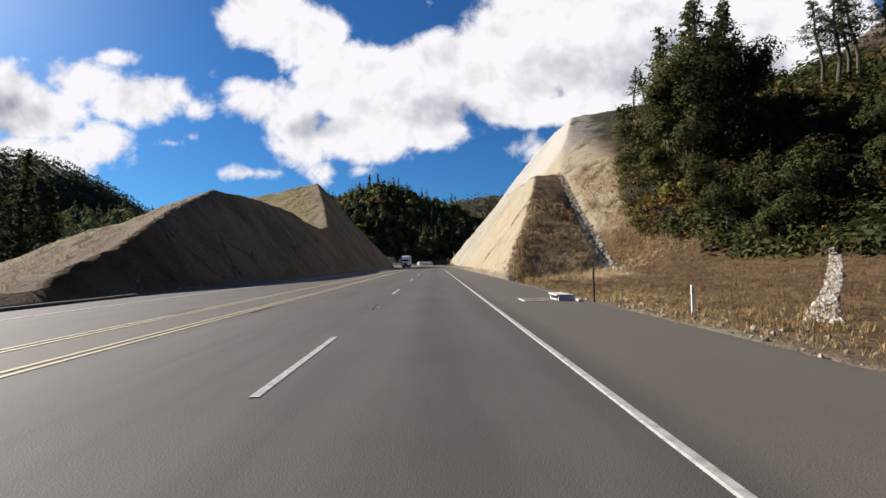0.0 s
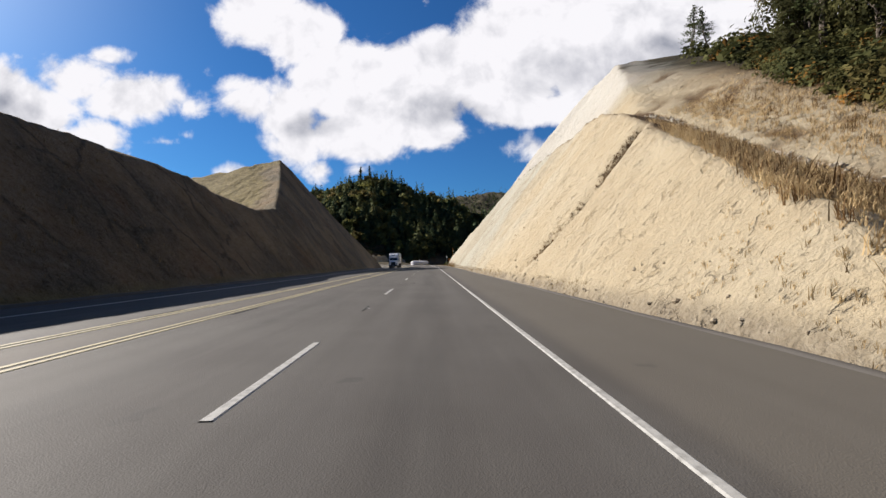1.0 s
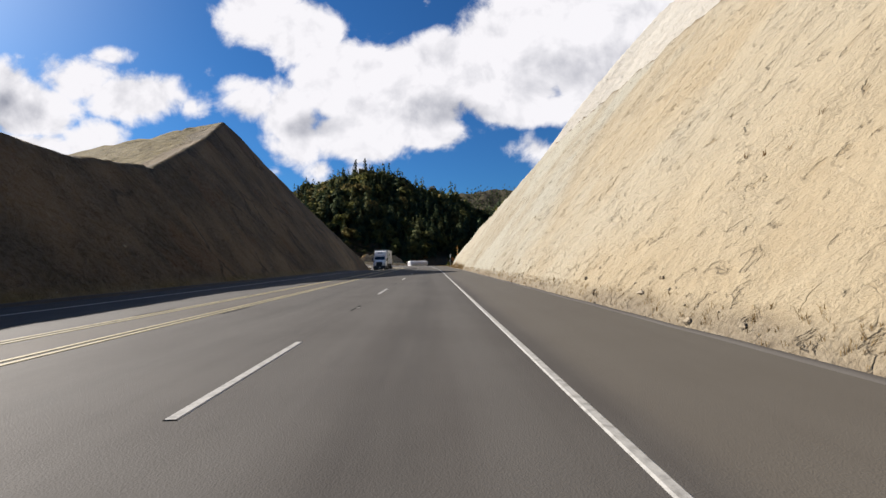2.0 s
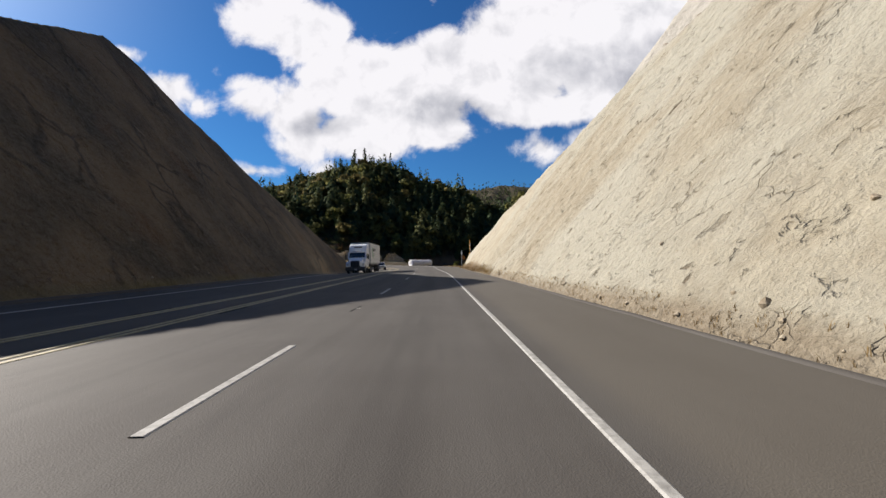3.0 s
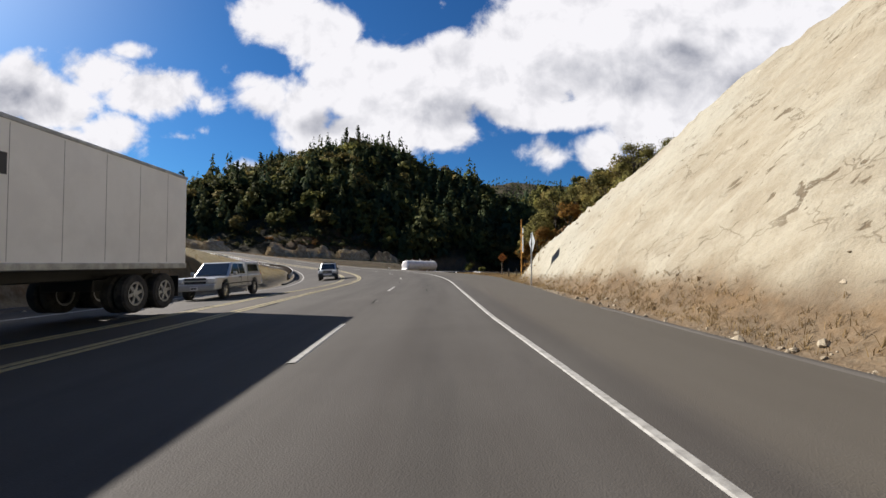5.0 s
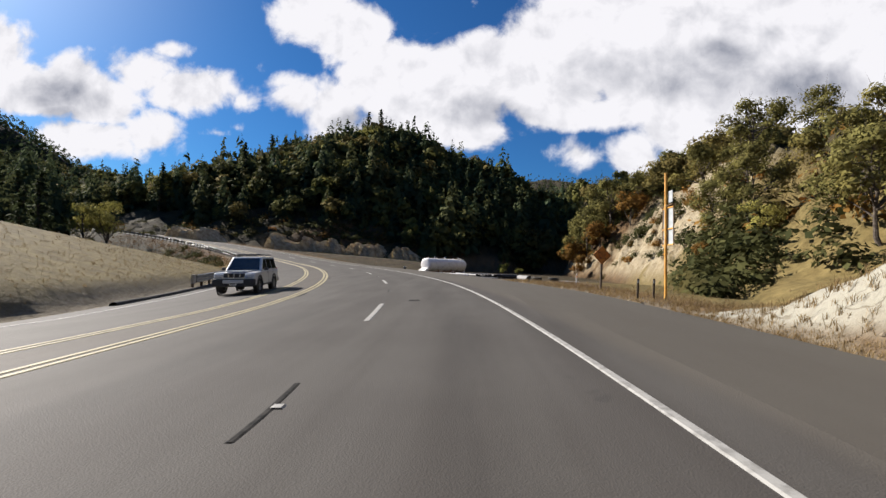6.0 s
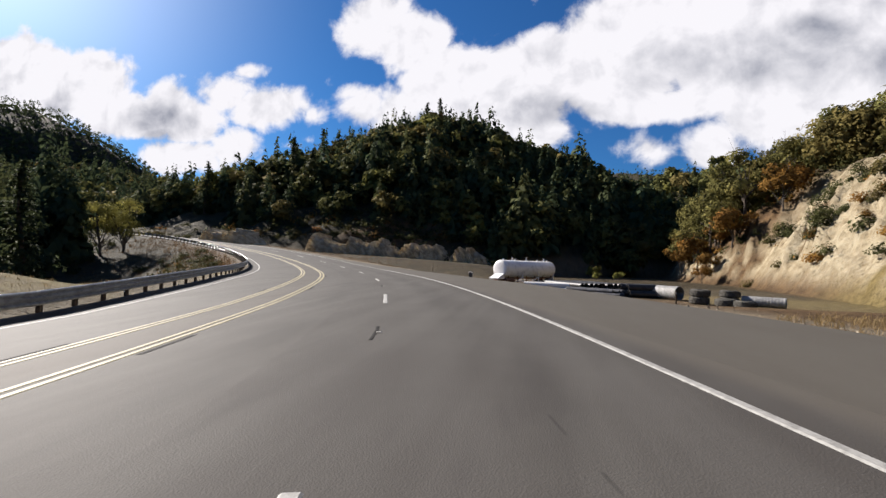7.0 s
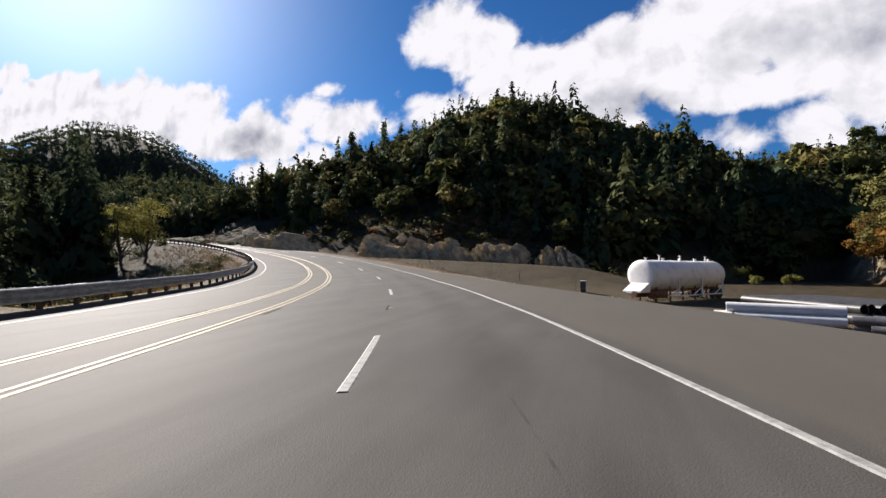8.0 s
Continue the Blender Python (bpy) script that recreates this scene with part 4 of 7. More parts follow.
RUST = material("rusty steel", mottled((0.112, 0.042, 0.021), (0.238, 0.119, 0.063), 5.0, bump=0.004), 0.8, 0.2)
TRUCK_WHITE = material("white truck paint", plain((0.78, 0.78, 0.77), 0.04, 1.0), 0.35, 0.0, 0.5)
SILVER = material("silver car paint", plain((0.50, 0.50, 0.49), 0.05, 2.0), 0.3, 0.55, 0.6)
PALE_SILVER = material("pale silver car paint", plain((0.60, 0.61, 0.60), 0.05, 2.0), 0.3, 0.35, 0.6)
GLASS = material("tinted glass", plain((0.02, 0.024, 0.028), 0.2, 1.0), 0.06, 0.0, 0.9)
TRIM = material("dark trim plastic", plain((0.035, 0.036, 0.038), 0.2), 0.6)
CHROME = material("bright metal", plain((0.70, 0.70, 0.70), 0.05), 0.18, 1.0)
LAMP = material("headlamp glass", plain((0.62, 0.64, 0.66), 0.1, 20.0), 0.15, 0.1, 0.8)
RED_LAMP = material("red lamp", plain((0.35, 0.02, 0.02), 0.1), 0.25)
GREEN_MARK = material("green print", plain((0.05, 0.30, 0.09), 0.08), 0.5)
DARK_MARK = material("dark print", plain((0.03, 0.03, 0.035), 0.1), 0.5)
GREY_MARK = material("grey print", plain((0.30, 0.36, 0.31), 0.1), 0.5)
ROCK = material("pale broken rock", mottled((0.174, 0.137, 0.090), (0.295, 0.253, 0.184), 1.6, bump=0.08), 0.95)
RIPRAP = material("pale riprap stone", mottled((0.191, 0.168, 0.129), (0.348, 0.314, 0.253), 2.2, bump=0.04), 0.95)
STRAW = leaf_material("dry grass", leaf_look((0.124, 0.081, 0.035), (0.310, 0.226, 0.115), (0.223, 0.152, 0.071), 0.5))
STRAW_PALE = leaf_material("pale dry grass", leaf_look((0.28, 0.195, 0.095), (0.60, 0.46, 0.26), (0.46, 0.33, 0.17), 0.5))
STRAW_DARK = leaf_material("weathered brown grass", leaf_look((0.062, 0.034, 0.015), (0.205, 0.127, 0.059), (0.112, 0.068, 0.031), 0.5))
GREY_TWIG = material("bare grey twigs", mottled((0.140, 0.115, 0.098), (0.280, 0.238, 0.210), 3.0), 0.9)
YELLOW_LEAF = leaf_material("yellowing leaves", leaf_look((0.08, 0.08, 0.02), (0.22, 0.215, 0.06), (0.23, 0.19, 0.045), 0.5))


# ------------------------------------------------------------------ shape helpers
def empty(name, m=None, label="", category="", group="", kind=""):
    ob = new(name)
    ob.empty_display_size = 0.2
    if m is not None:
        ob.matrix_world = m
    return tagged(ob, label, category, group, kind)


def block(bm, size, at, bevel=0.0, turn=None):
    """A box with rounded edges."""
    made = bmesh.ops.create_cube(bm, size=1.0, matrix=Matrix.Translation(at) @ (turn or Matrix()) @ Matrix.Diagonal((*size, 1)))
    if bevel:
        edges = {e for v in made["verts"] for e in v.link_edges}
        bmesh.ops.bevel(bm, geom=list(edges), offset=bevel, segments=2, affect="EDGES", profile=0.5)
    return bm


def boxed(name, size, at, mat, parent, bevel=0.0, label="", turn=None):
    return part(name, block(bmesh.new(), size, at, bevel, turn), mat, parent, label)


def rod(bm, a, b, r, sides=10, r2=None, caps=True):
    a, b = Vector(a), Vector(b)
    m = Matrix.Translation((a + b) / 2) @ (b - a).to_track_quat("Z", "Y").to_matrix().to_4x4()
    bmesh.ops.create_cone(bm, cap_ends=caps, cap_tris=False, segments=sides, radius1=r, radius2=r if r2 is None else r2, depth=(b - a).length, matrix=m)
    return bm


def rodded(name, a, b, r, mat, parent, sides=10, r2=None, label="", smooth=True):
    return part(name, rod(bmesh.new(), a, b, r, sides, r2), mat, parent, label, smooth=False)


def slab(bm, outline, axis, lo, hi, bevel=0.0):
    """An outline pushed out along an axis: 'x' takes (y, z) pairs, 'y' (x, z), 'z' (x, y)."""
    def at(p, k):
        return {"x": (k, p[0], p[1]), "y": (p[0], k, p[1]), "z": (p[0], p[1], k)}[axis]
    face = bm.faces.new([bm.verts.new(at(p, lo)) for p in outline])
    out = bmesh.ops.extrude_face_region(bm, geom=[face])
    move = Vector(at((0, 0), hi)) - Vector(at((0, 0), lo))
    bmesh.ops.translate(bm, verts=[g for g in out["geom"] if isinstance(g, bmesh.types.BMVert)], vec=move)
    bmesh.ops.recalc_face_normals(bm, faces=bm.faces)
    if bevel:
        bmesh.ops.bevel(bm, geom=bm.edges[:], offset=bevel, segments=2, affect="EDGES", profile=0.5)
    return bm


def slabbed(name, outline, axis, lo, hi, mat, parent, bevel=0.0, label=""):
    return part(name, slab(bmesh.new(), outline, axis, lo, hi, bevel), mat, parent, label)


def ring(bm, at, axis, r_out, r_in, width, sides=24, round_off=0.0):
    """A thick ring about an axis ('x' or 'y' or 'z'), with rounded shoulders."""
    half = width / 2
    prof = [(r_in, -half), (r_out - round_off, -half), (r_out, -half + round_off), (r_out, half - round_off), (r_out - round_off, half), (r_in, half)]
    loops = []
    for i in range(sides):
        a = 2 * math.pi * i / sides
        c, q = math.cos(a), math.sin(a)
        loop = []
        for r, w in prof:
            p = {"x": (w, r * c, r * q), "y": (r * c, w, r * q), "z": (r * c, r * q, w)}[axis]
            loop.append(bm.verts.new(Vector(at) + Vector(p)))
        loops.append(loop)
    k = len(prof)
    for i in range(sides):
        a, b = loops[i], loops[(i + 1) % sides]
        for j in range(k):
            bm.faces.new((a[j], a[(j + 1) % k], b[(j + 1) % k], b[j]))
    bmesh.ops.recalc_face_normals(bm, faces=bm.faces)
    return bm


def wheel(parent, at, r, width, rim_mat, side):
    """A wheel that turns about x, with a tyre and a spoked rim on its outer side."""
    tyre = part("wheel", ring(bmesh.new(), at, "x", r, r * 0.62, width, 28, r * 0.09), RUBBER, parent)
    bm = ring(bmesh.new(), at, "x", r * 0.635, r * 0.52, width * 0.9, 28, 0.01)
    x = at[0] + side * width * 0.34
    rod(bm, (x - 0.02, at[1], at[2]), (x + 0.03, at[1], at[2]), r * 0.2, 14)
    for k in range(6):
        a = k * math.pi / 3 + 0.2
        block(bm, (0.03, r * 0.17, r * 0.5), (x, at[1] + math.cos(a) * r * 0.33, at[2] + math.sin(a) * r * 0.33), 0.0, Matrix.Rotation(a - math.pi / 2, 4, "X"))
    part("rim", bm, rim_mat, tyre, "bright metal rim")
    part("hub_back", rod(bmesh.new(), (at[0] - 0.01, at[1], at[2]), (at[0] + 0.01, at[1], at[2]), r * 0.6, 24), BLACK, tyre)
    return tyre


def arch_outline(front, rear, sill, belt_front, belt_rear, arches, r):
    """A side outline (y, z) whose underside has wheel arches; the front is at low y."""
    pts = [(rear, sill)]
    pts += [(rear, belt_rear), (front + 0.10, belt_front), (front, belt_front - 0.16), (front, sill)]
    for c in arches:
        for k in range(9):
            a = math.pi - math.pi * k / 8
            pts.append((c + r * math.cos(a), sill + max(0.02, r * math.sin(a) * 1.0)))
    return pts


# ------------------------------------------------------------------ vehicles; they face the camera's side of the road, their front to low y
def cabin(parent, lower, upper, z0, z1, w0, w1, paint, name="cabin"):
    """A tapered house between two levels: lower and upper give front and rear y."""
    bm = bmesh.new()
    ring_a = [bm.verts.new((sx * w0 / 2, y, z0)) for sx, y in ((-1, lower[0]), (1, lower[0]), (1, lower[1]), (-1, lower[1]))]
    ring_b = [bm.verts.new((sx * w1 / 2, y, z1)) for sx, y in ((-1, upper[0]), (1, upper[0]), (1, upper[1]), (-1, upper[1]))]
    bm.faces.new(ring_b)
    bm.faces.new(ring_a[::-1])
    for k in range(4):
        bm.faces.new((ring_a[k], ring_a[(k + 1) % 4], ring_b[(k + 1) % 4], ring_b[k]))
    bmesh.ops.bevel(bm, geom=bm.edges[:], offset=0.06, segments=3, affect="EDGES", profile=0.5)
    return part(name, bm, paint, parent, smooth=False)


def pane(parent, name, corners, push, mat=None):
    """A thin pane on four corners, set proud by push."""
    bm = bmesh.new()
    c = [Vector(p) for p in corners]
    nrm = (c[1] - c[0]).cross(c[3] - c[0]).normalized()
    if nrm.dot(Vector(push)) < 0:
        nrm = -nrm
    a = [bm.verts.new(p + nrm * 0.012) for p in c]
    b = [bm.verts.new(p - nrm * 0.02) for p in c]
    bm.faces.new(a)
    bm.faces.new(b[::-1])
    for k in range(4):
        bm.faces.new((a[k], b[k], b[(k + 1) % 4], a[(k + 1) % 4]))
    bmesh.ops.recalc_face_normals(bm, faces=bm.faces)
    return part(name, bm, mat or GLASS, parent)


def side_pane(parent, name, y0, y1, y2, y3, z0, z1, w0, w1, zlo, zhi, side):
    """A side window between the house's levels; y0, y1 at its foot and y2, y3 at its head."""
    def wide(z):
        return side * (w0 + (w1 - w0) * (z - zlo) / (zhi - zlo)) / 2
    pane(parent, name, [(wide(z0), y0, z0), (wide(z0), y1, z0), (wide(z1), y3, z1), (wide(z1), y2, z1)], (side, 0, 0))


def suv():
    car = empty("sport_utility", None, "silver sport utility vehicle with dark bumpers and roof rack", "car")
    part("body", slab(bmesh.new(), arch_outline(-2.22, 2.2, 0.42, 1.02, 1.12, (-1.38, 1.32), 0.43), "x", -0.91, 0.91, 0.05), PALE_SILVER, car)
    cabin(car, (-0.95, 2.16), (-0.25, 2.02), 1.06, 1.76, 1.72, 1.42, PALE_SILVER)
    pane(car, "windscreen", [(-0.74, -0.90, 1.12), (0.74, -0.90, 1.12), (0.62, -0.32, 1.69), (-0.62, -0.32, 1.69)], (0, -1, 0.5))
    pane(car, "rear_window", [(-0.66, 2.155, 1.18), (0.66, 2.155, 1.18), (0.58, 2.05, 1.64), (-0.58, 2.05, 1.64)], (0, 1, 0))
    for side in (-1, 1):
        for y0, y1, y2, y3 in ((-0.72, 0.14, -0.22, 0.14), (0.24, 1.05, 0.24, 1.02), (1.16, 2.0, 1.14, 1.9)):
            side_pane(car, "side_window", y0, y1, y2, y3, 1.16, 1.66, 1.72, 1.42, 1.06, 1.76, side)
        for y in (-1.38, 1.32):
            wheel(car, (side * 0.80, y, 0.37), 0.37, 0.25, STEEL, side)
            part("wheel_flare", ring(bmesh.new(), (side * 0.905, y, 0.40), "x", 0.50, 0.43, 0.05, 28, 0.01), TRIM, car, "dark plastic wheel flare")
        boxed("headlamp", (0.34, 0.10, 0.17), (side * 0.68, -2.23, 0.88), LAMP, car, 0.03)
        boxed("tail_lamp", (0.12, 0.06, 0.34), (side * 0.82, 2.2, 1.0), RED_LAMP, car, 0.02)
        boxed("mirror", (0.20, 0.10, 0.15), (side * 1.0, -0.62, 1.17), TRIM, car, 0.03)
        boxed("step_bar", (0.10, 1.9, 0.08), (side * 0.93, -0.02, 0.42), TRIM, car, 0.02)
        boxed("door_seam", (0.006, 0.012, 0.58), (side * 0.911, 0.19, 0.78), BLACK, car)
        boxed("door_seam", (0.006, 0.012, 0.58), (side * 0.911, 1.06, 0.84), BLACK, car)
        boxed("door_handle", (0.03, 0.20, 0.04), (side * 0.925, 0.02, 0.98), TRIM, car, 0.01)
        boxed("roof_rail", (0.06, 1.9, 0.05), (side * 0.58, 0.85, 1.86), TRIM, car, 0.015)
    for y in (0.15, 0.85, 1.6):
        boxed("rack_bar", (1.2, 0.05, 0.04), (0, y, 1.88), TRIM, car, 0.012)
    boxed("rack_basket", (1.1, 0.35, 0.10), (0, 0.1, 1.87), TRIM, car, 0.03)
    boxed("front_bumper", (1.86, 0.26, 0.36), (0, -2.26, 0.56), TRIM, car, 0.06, "dark front bumper")
    boxed("bumper_insert", (0.9, 0.04, 0.16), (0, -2.40, 0.62), PALE_SILVER, car, 0.03)
    boxed("rear_bumper", (1.84, 0.22, 0.26), (0, 2.24, 0.56), TRIM, car, 0.05, "dark rear bumper")
    boxed("grille", (0.92, 0.06, 0.20), (0, -2.235, 0.90), TRIM, car, 0.02)
    for k in range(3):
        boxed("grille_bar", (0.05, 0.05, 0.20), (-0.25 + 0.25 * k, -2.265, 0.90), CHROME, car, 0.01)
    boxed("number_plate", (0.32, 0.02, 0.15), (0, -2.43, 0.52), WHITE_POST, car, 0.005)
    boxed("plate_bar", (0.24, 0.006, 0.05), (0, -2.443, 0.52), DARK_MARK, car)
    boxed("hood_scoop", (0.9, 1.1, 0.05), (0, -1.5, 1.07), PALE_SILVER, car, 0.02)
    return car


def pickup():
    car = empty("pickup", None, "silver pickup truck with a matching canopy over its bed", "car")
    part("body", slab(bmesh.new(), arch_outline(-2.6, 2.6, 0.44, 0.98, 1.02, (-1.68, 1.62), 0.41), "x", -0.87, 0.87, 0.05), SILVER, car)
    cabin(car, (-1.25, 0.72), (-0.55, 0.62), 0.98, 1.64, 1.62, 1.34, SILVER)
    cabin(car, (0.74, 2.58), (0.80, 2.44), 1.0, 1.66, 1.64, 1.42, SILVER, "canopy")
    pane(car, "windscreen", [(-0.68, -1.20, 1.05), (0.68, -1.20, 1.05), (0.58, -0.62, 1.58), (-0.58, -0.62, 1.58)], (0, -1, 0.5))
    pane(car, "rear_window", [(-0.62, 2.57, 1.12), (0.62, 2.57, 1.12), (0.56, 2.47, 1.56), (-0.56, 2.47, 1.56)], (0, 1, 0))
    for side in (-1, 1):
        side_pane(car, "side_window", -1.02, -0.06, -0.54, -0.06, 1.08, 1.56, 1.62, 1.34, 0.98, 1.64, side)
        side_pane(car, "side_window", 0.02, 0.58, 0.02, 0.54, 1.08, 1.56, 1.62, 1.34, 0.98, 1.64, side)
        side_pane(car, "canopy_window", 0.98, 2.3, 1.0, 2.22, 1.16, 1.52, 1.64, 1.42, 1.0, 1.66, side)
        for y in (-1.68, 1.62):
            wheel(car, (side * 0.76, y, 0.36), 0.36, 0.24, CHROME, side)
        boxed("headlamp", (0.30, 0.10, 0.20), (side * 0.68, -2.60, 0.84), LAMP, car, 0.03)
        boxed("tail_lamp", (0.10, 0.06, 0.36), (side * 0.80, 2.6, 0.88), RED_LAMP, car, 0.02)
        boxed("mirror", (0.18, 0.10, 0.16), (side * 0.96, -0.92, 1.12), SILVER, car, 0.03)
        boxed("door_seam", (0.006, 0.012, 0.5), (side * 0.871, -0.02, 0.76), BLACK, car)
        boxed("bed_seam", (0.006, 0.02, 0.54), (side * 0.871, 0.73, 0.78), BLACK, car)
        boxed("door_handle", (0.03, 0.20, 0.04), (side * 0.88, -0.18, 0.92), TRIM, car, 0.01)
        boxed("side_strip", (0.02, 3.0, 0.05), (side * 0.876, 0.0, 0.66), TRIM, car, 0.008)
    boxed("front_bumper", (1.74, 0.22, 0.28), (0, -2.62, 0.56), SILVER, car, 0.06)
    boxed("rear_bumper", (1.70, 0.24, 0.20), (0, 2.68, 0.56), CHROME, car, 0.04, "bright rear bumper")
    boxed("grille", (0.9, 0.06, 0.26), (0, -2.60, 0.84), TRIM, car, 0.02)
    boxed("grille_bar", (0.9, 0.05, 0.05), (0, -2.63, 0.84), SILVER, car, 0.01)
    boxed("number_plate", (0.32, 0.02, 0.15), (0, -2.735, 0.52), WHITE_POST, car, 0.005)
    boxed("plate_bar", (0.24, 0.006, 0.05), (0, -2.748, 0.52), DARK_MARK, car)
    return car


def lorry():
    """A tractor with a long box trailer."""
    car = empty("semi_truck", None, "white semi truck with a long white refrigerated box trailer", "truck")
    # bonnet, house, fairing
    part("bonnet", slab(bmesh.new(), [(0.10, 0.95), (0.06, 1.45), (0.30, 1.66), (1.75, 1.98), (1.75, 0.95)], "x", -0.82, 0.82, 0.06), TRUCK_WHITE, car)
    part("cab", slab(bmesh.new(), [(1.6, 0.75), (1.6, 1.95), (2.05, 2.68), (2.35, 2.80), (3.75, 2.80), (3.75, 0.75)], "x", -1.16, 1.16, 0.07), TRUCK_WHITE, car)
    part("roof_fairing", slab(bmesh.new(), [(2.25, 2.78), (2.75, 3.62), (3.05, 3.74), (3.75, 3.76), (3.75, 2.78)], "x", -1.12, 1.12, 0.08), TRUCK_WHITE, car)
    boxed("fairing_badge", (0.95, 0.02, 0.16), (0.0, 2.57, 3.36), DARK_MARK, car, 0.0, "dark unreadable badge", Matrix.Rotation(radians(-31), 4, "X"))
    pane(car, "windscreen", [(-1.02, 1.64, 2.02), (1.02, 1.64, 2.02), (0.94, 2.03, 2.64), (-0.94, 2.03, 2.64)], (0, -1, 0.6))
    boxed("sun_visor", (2.1, 0.22, 0.10), (0, 2.02, 2.74), TRUCK_WHITE, car, 0.03)
    boxed("grille", (1.05, 0.10, 0.72), (0, 0.06, 1.25), BLACK, car, 0.05, "black grille")
    for k in range(5):
        boxed("grille_bar", (0.98, 0.03, 0.035), (0, 0.0, 0.98 + 0.135 * k), TRIM, car, 0.008)
    boxed("grille_frame", (0.04, 0.05, 0.74), (0.54, 0.03, 1.25), CHROME, car, 0.01)
    boxed("grille_frame", (0.04, 0.05, 0.74), (-0.54, 0.03, 1.25), CHROME, car, 0.01)
    boxed("front_bumper", (2.36, 0.46, 0.50), (0, 0.12, 0.62), TRIM, car, 0.09, "dark grey front bumper")
    boxed("number_plate", (0.32, 0.02, 0.15), (0.1, -0.118, 0.55), WHITE_POST, car, 0.004)
    boxed("plate_bar", (0.24, 0.006, 0.05), (0.1, -0.131, 0.55), DARK_MARK, car)
    for k in range(5):
        boxed("marker_lamp", (0.10, 0.06, 0.05), (-0.5 + 0.25 * k, 2.30, 2.83), ORANGE, car, 0.01)
    for side in (-1, 1):
        part("fender", slab(bmesh.new(), [(0.22, 0.70), (0.20, 1.18), (0.55, 1.46), (1.30, 1.50), (1.75, 1.25), (1.75, 0.95), (1.62, 0.78), (1.40, 1.06), (1.15, 1.16), (0.85, 1.12), (0.62, 0.92), (0.55, 0.70)], "x", side * 0.78, side * 1.16, 0.05), TRUCK_WHITE, car)
        boxed("headlamp", (0.34, 0.30, 0.28), (side * 0.92, 0.30, 1.16), LAMP, car, 0.06)
        boxed("bonnet_mirror", (0.10, 0.26, 0.10), (side * 0.98, 0.85, 1.70), BLACK, car, 0.03)
        rodded("mirror_arm", (side * 0.96, 0.95, 1.48), (side * 0.98, 0.85, 1.66), 0.02, BLACK, car)
        boxed("mirror", (0.14, 0.14, 0.62), (side * 1.42, 1.72, 2.10), BLACK, car, 0.03)
        rodded("mirror_arm", (side * 1.15, 1.85, 2.35), (side * 1.42, 1.74, 2.35), 0.02, BLACK, car)
        pane(car, "side_window", [(side * 1.165, 1.88, 1.88), (side * 1.165, 2.72, 1.88), (side * 1.165, 2.72, 2.52), (side * 1.165, 2.18, 2.52)], (side, 0, 0))
        boxed("door_seam", (0.008, 0.015, 1.6), (side * 1.164, 2.80, 1.75), BLACK, car)
        boxed("door_handle", (0.03, 0.16, 0.05), (side * 1.17, 2.66, 1.66), BLACK, car, 0.01)
        boxed("grab_rail", (0.03, 0.03, 1.3), (side * 1.19, 2.92, 1.5), CHROME, car, 0.01)
        boxed("side_fairing", (0.06, 0.55, 2.0), (side * 1.14, 4.05, 2.2), TRUCK_WHITE, car, 0.02)
        part("fuel_tank", rod(bmesh.new(), (side * 0.86, 2.35, 0.72), (side * 0.86, 4.35, 0.72), 0.32, 20), CHROME, car, "bright fuel tank")
        for y in (2.55, 3.4):
            boxed("step", (0.24, 0.55, 0.05), (side * 1.08, y, 0.55), TRIM, car, 0.01)
        wheel(car, (side * 1.0, 1.12, 0.51), 0.51, 0.30, STEEL, side)
        for y in (5.15, 6.45):
            for x in (0.72, 1.06):
                wheel(car, (side * x, y, 0.51), 0.51, 0.27, STEEL, side)
        for y in (13.75, 15.0):
            for x in (0.74, 1.08):
                wheel(car, (side * x, y, 0.51), 0.51, 0.27, STEEL, side)
        boxed("mud_flap", (0.62, 0.02, 0.62), (side * 0.9, 7.1, 0.62), BLACK, car)
        boxed("mud_flap", (0.62, 0.02, 0.62), (side * 0.9, 15.65, 0.62), BLACK, car)
        boxed("landing_leg", (0.14, 0.14, 0.95), (side * 0.75, 8.0, 0.72), TRIM, car, 0.02)
    boxed("chassis", (0.9, 6.6, 0.28), (0, 3.9, 0.86), BLACK, car, 0.03)
    boxed("trailer_beam", (0.9, 10.6, 0.30), (0, 10.3, 1.02), BLACK, car, 0.03)
    boxed("axle_frame", (1.3, 2.6, 0.30), (0, 14.3, 0.75), BLACK, car, 0.03)
    trailer = boxed("trailer", (2.58, 11.4, 2.72), (0, 10.2, 2.62), TRUCK_WHITE, car, 0.04, "white trailer box")
    boxed("base_rail", (2.62, 11.42, 0.16), (0, 10.2, 1.24), STEEL, trailer, 0.02)
    boxed("top_rail", (2.62, 11.42, 0.09), (0, 10.2, 3.98), STEEL, trailer, 0.015)
    boxed("corner_post", (0.10, 0.10, 2.75), (1.27, 4.52, 2.62), STEEL, trailer, 0.015)
    boxed("corner_post", (0.10, 0.10, 2.75), (-1.27, 4.52, 2.62), STEEL, trailer, 0.015)
    boxed("cooling_unit", (1.95, 0.55, 1.75), (0, 4.25, 2.95), TRIM, trailer, 0.08, "dark cooling unit on the trailer nose")
    # prints on the flank: a green land shape and bars
    part("green_print", slab(bmesh.new(), [(6.75, 3.42), (7.0, 3.42), (7.05, 2.95), (7.45, 2.35), (7.52, 2.0), (7.3, 1.9), (6.95, 2.3), (6.8, 2.8)], "x", 1.291, 1.297), GREEN_MARK, trailer, "green shape")
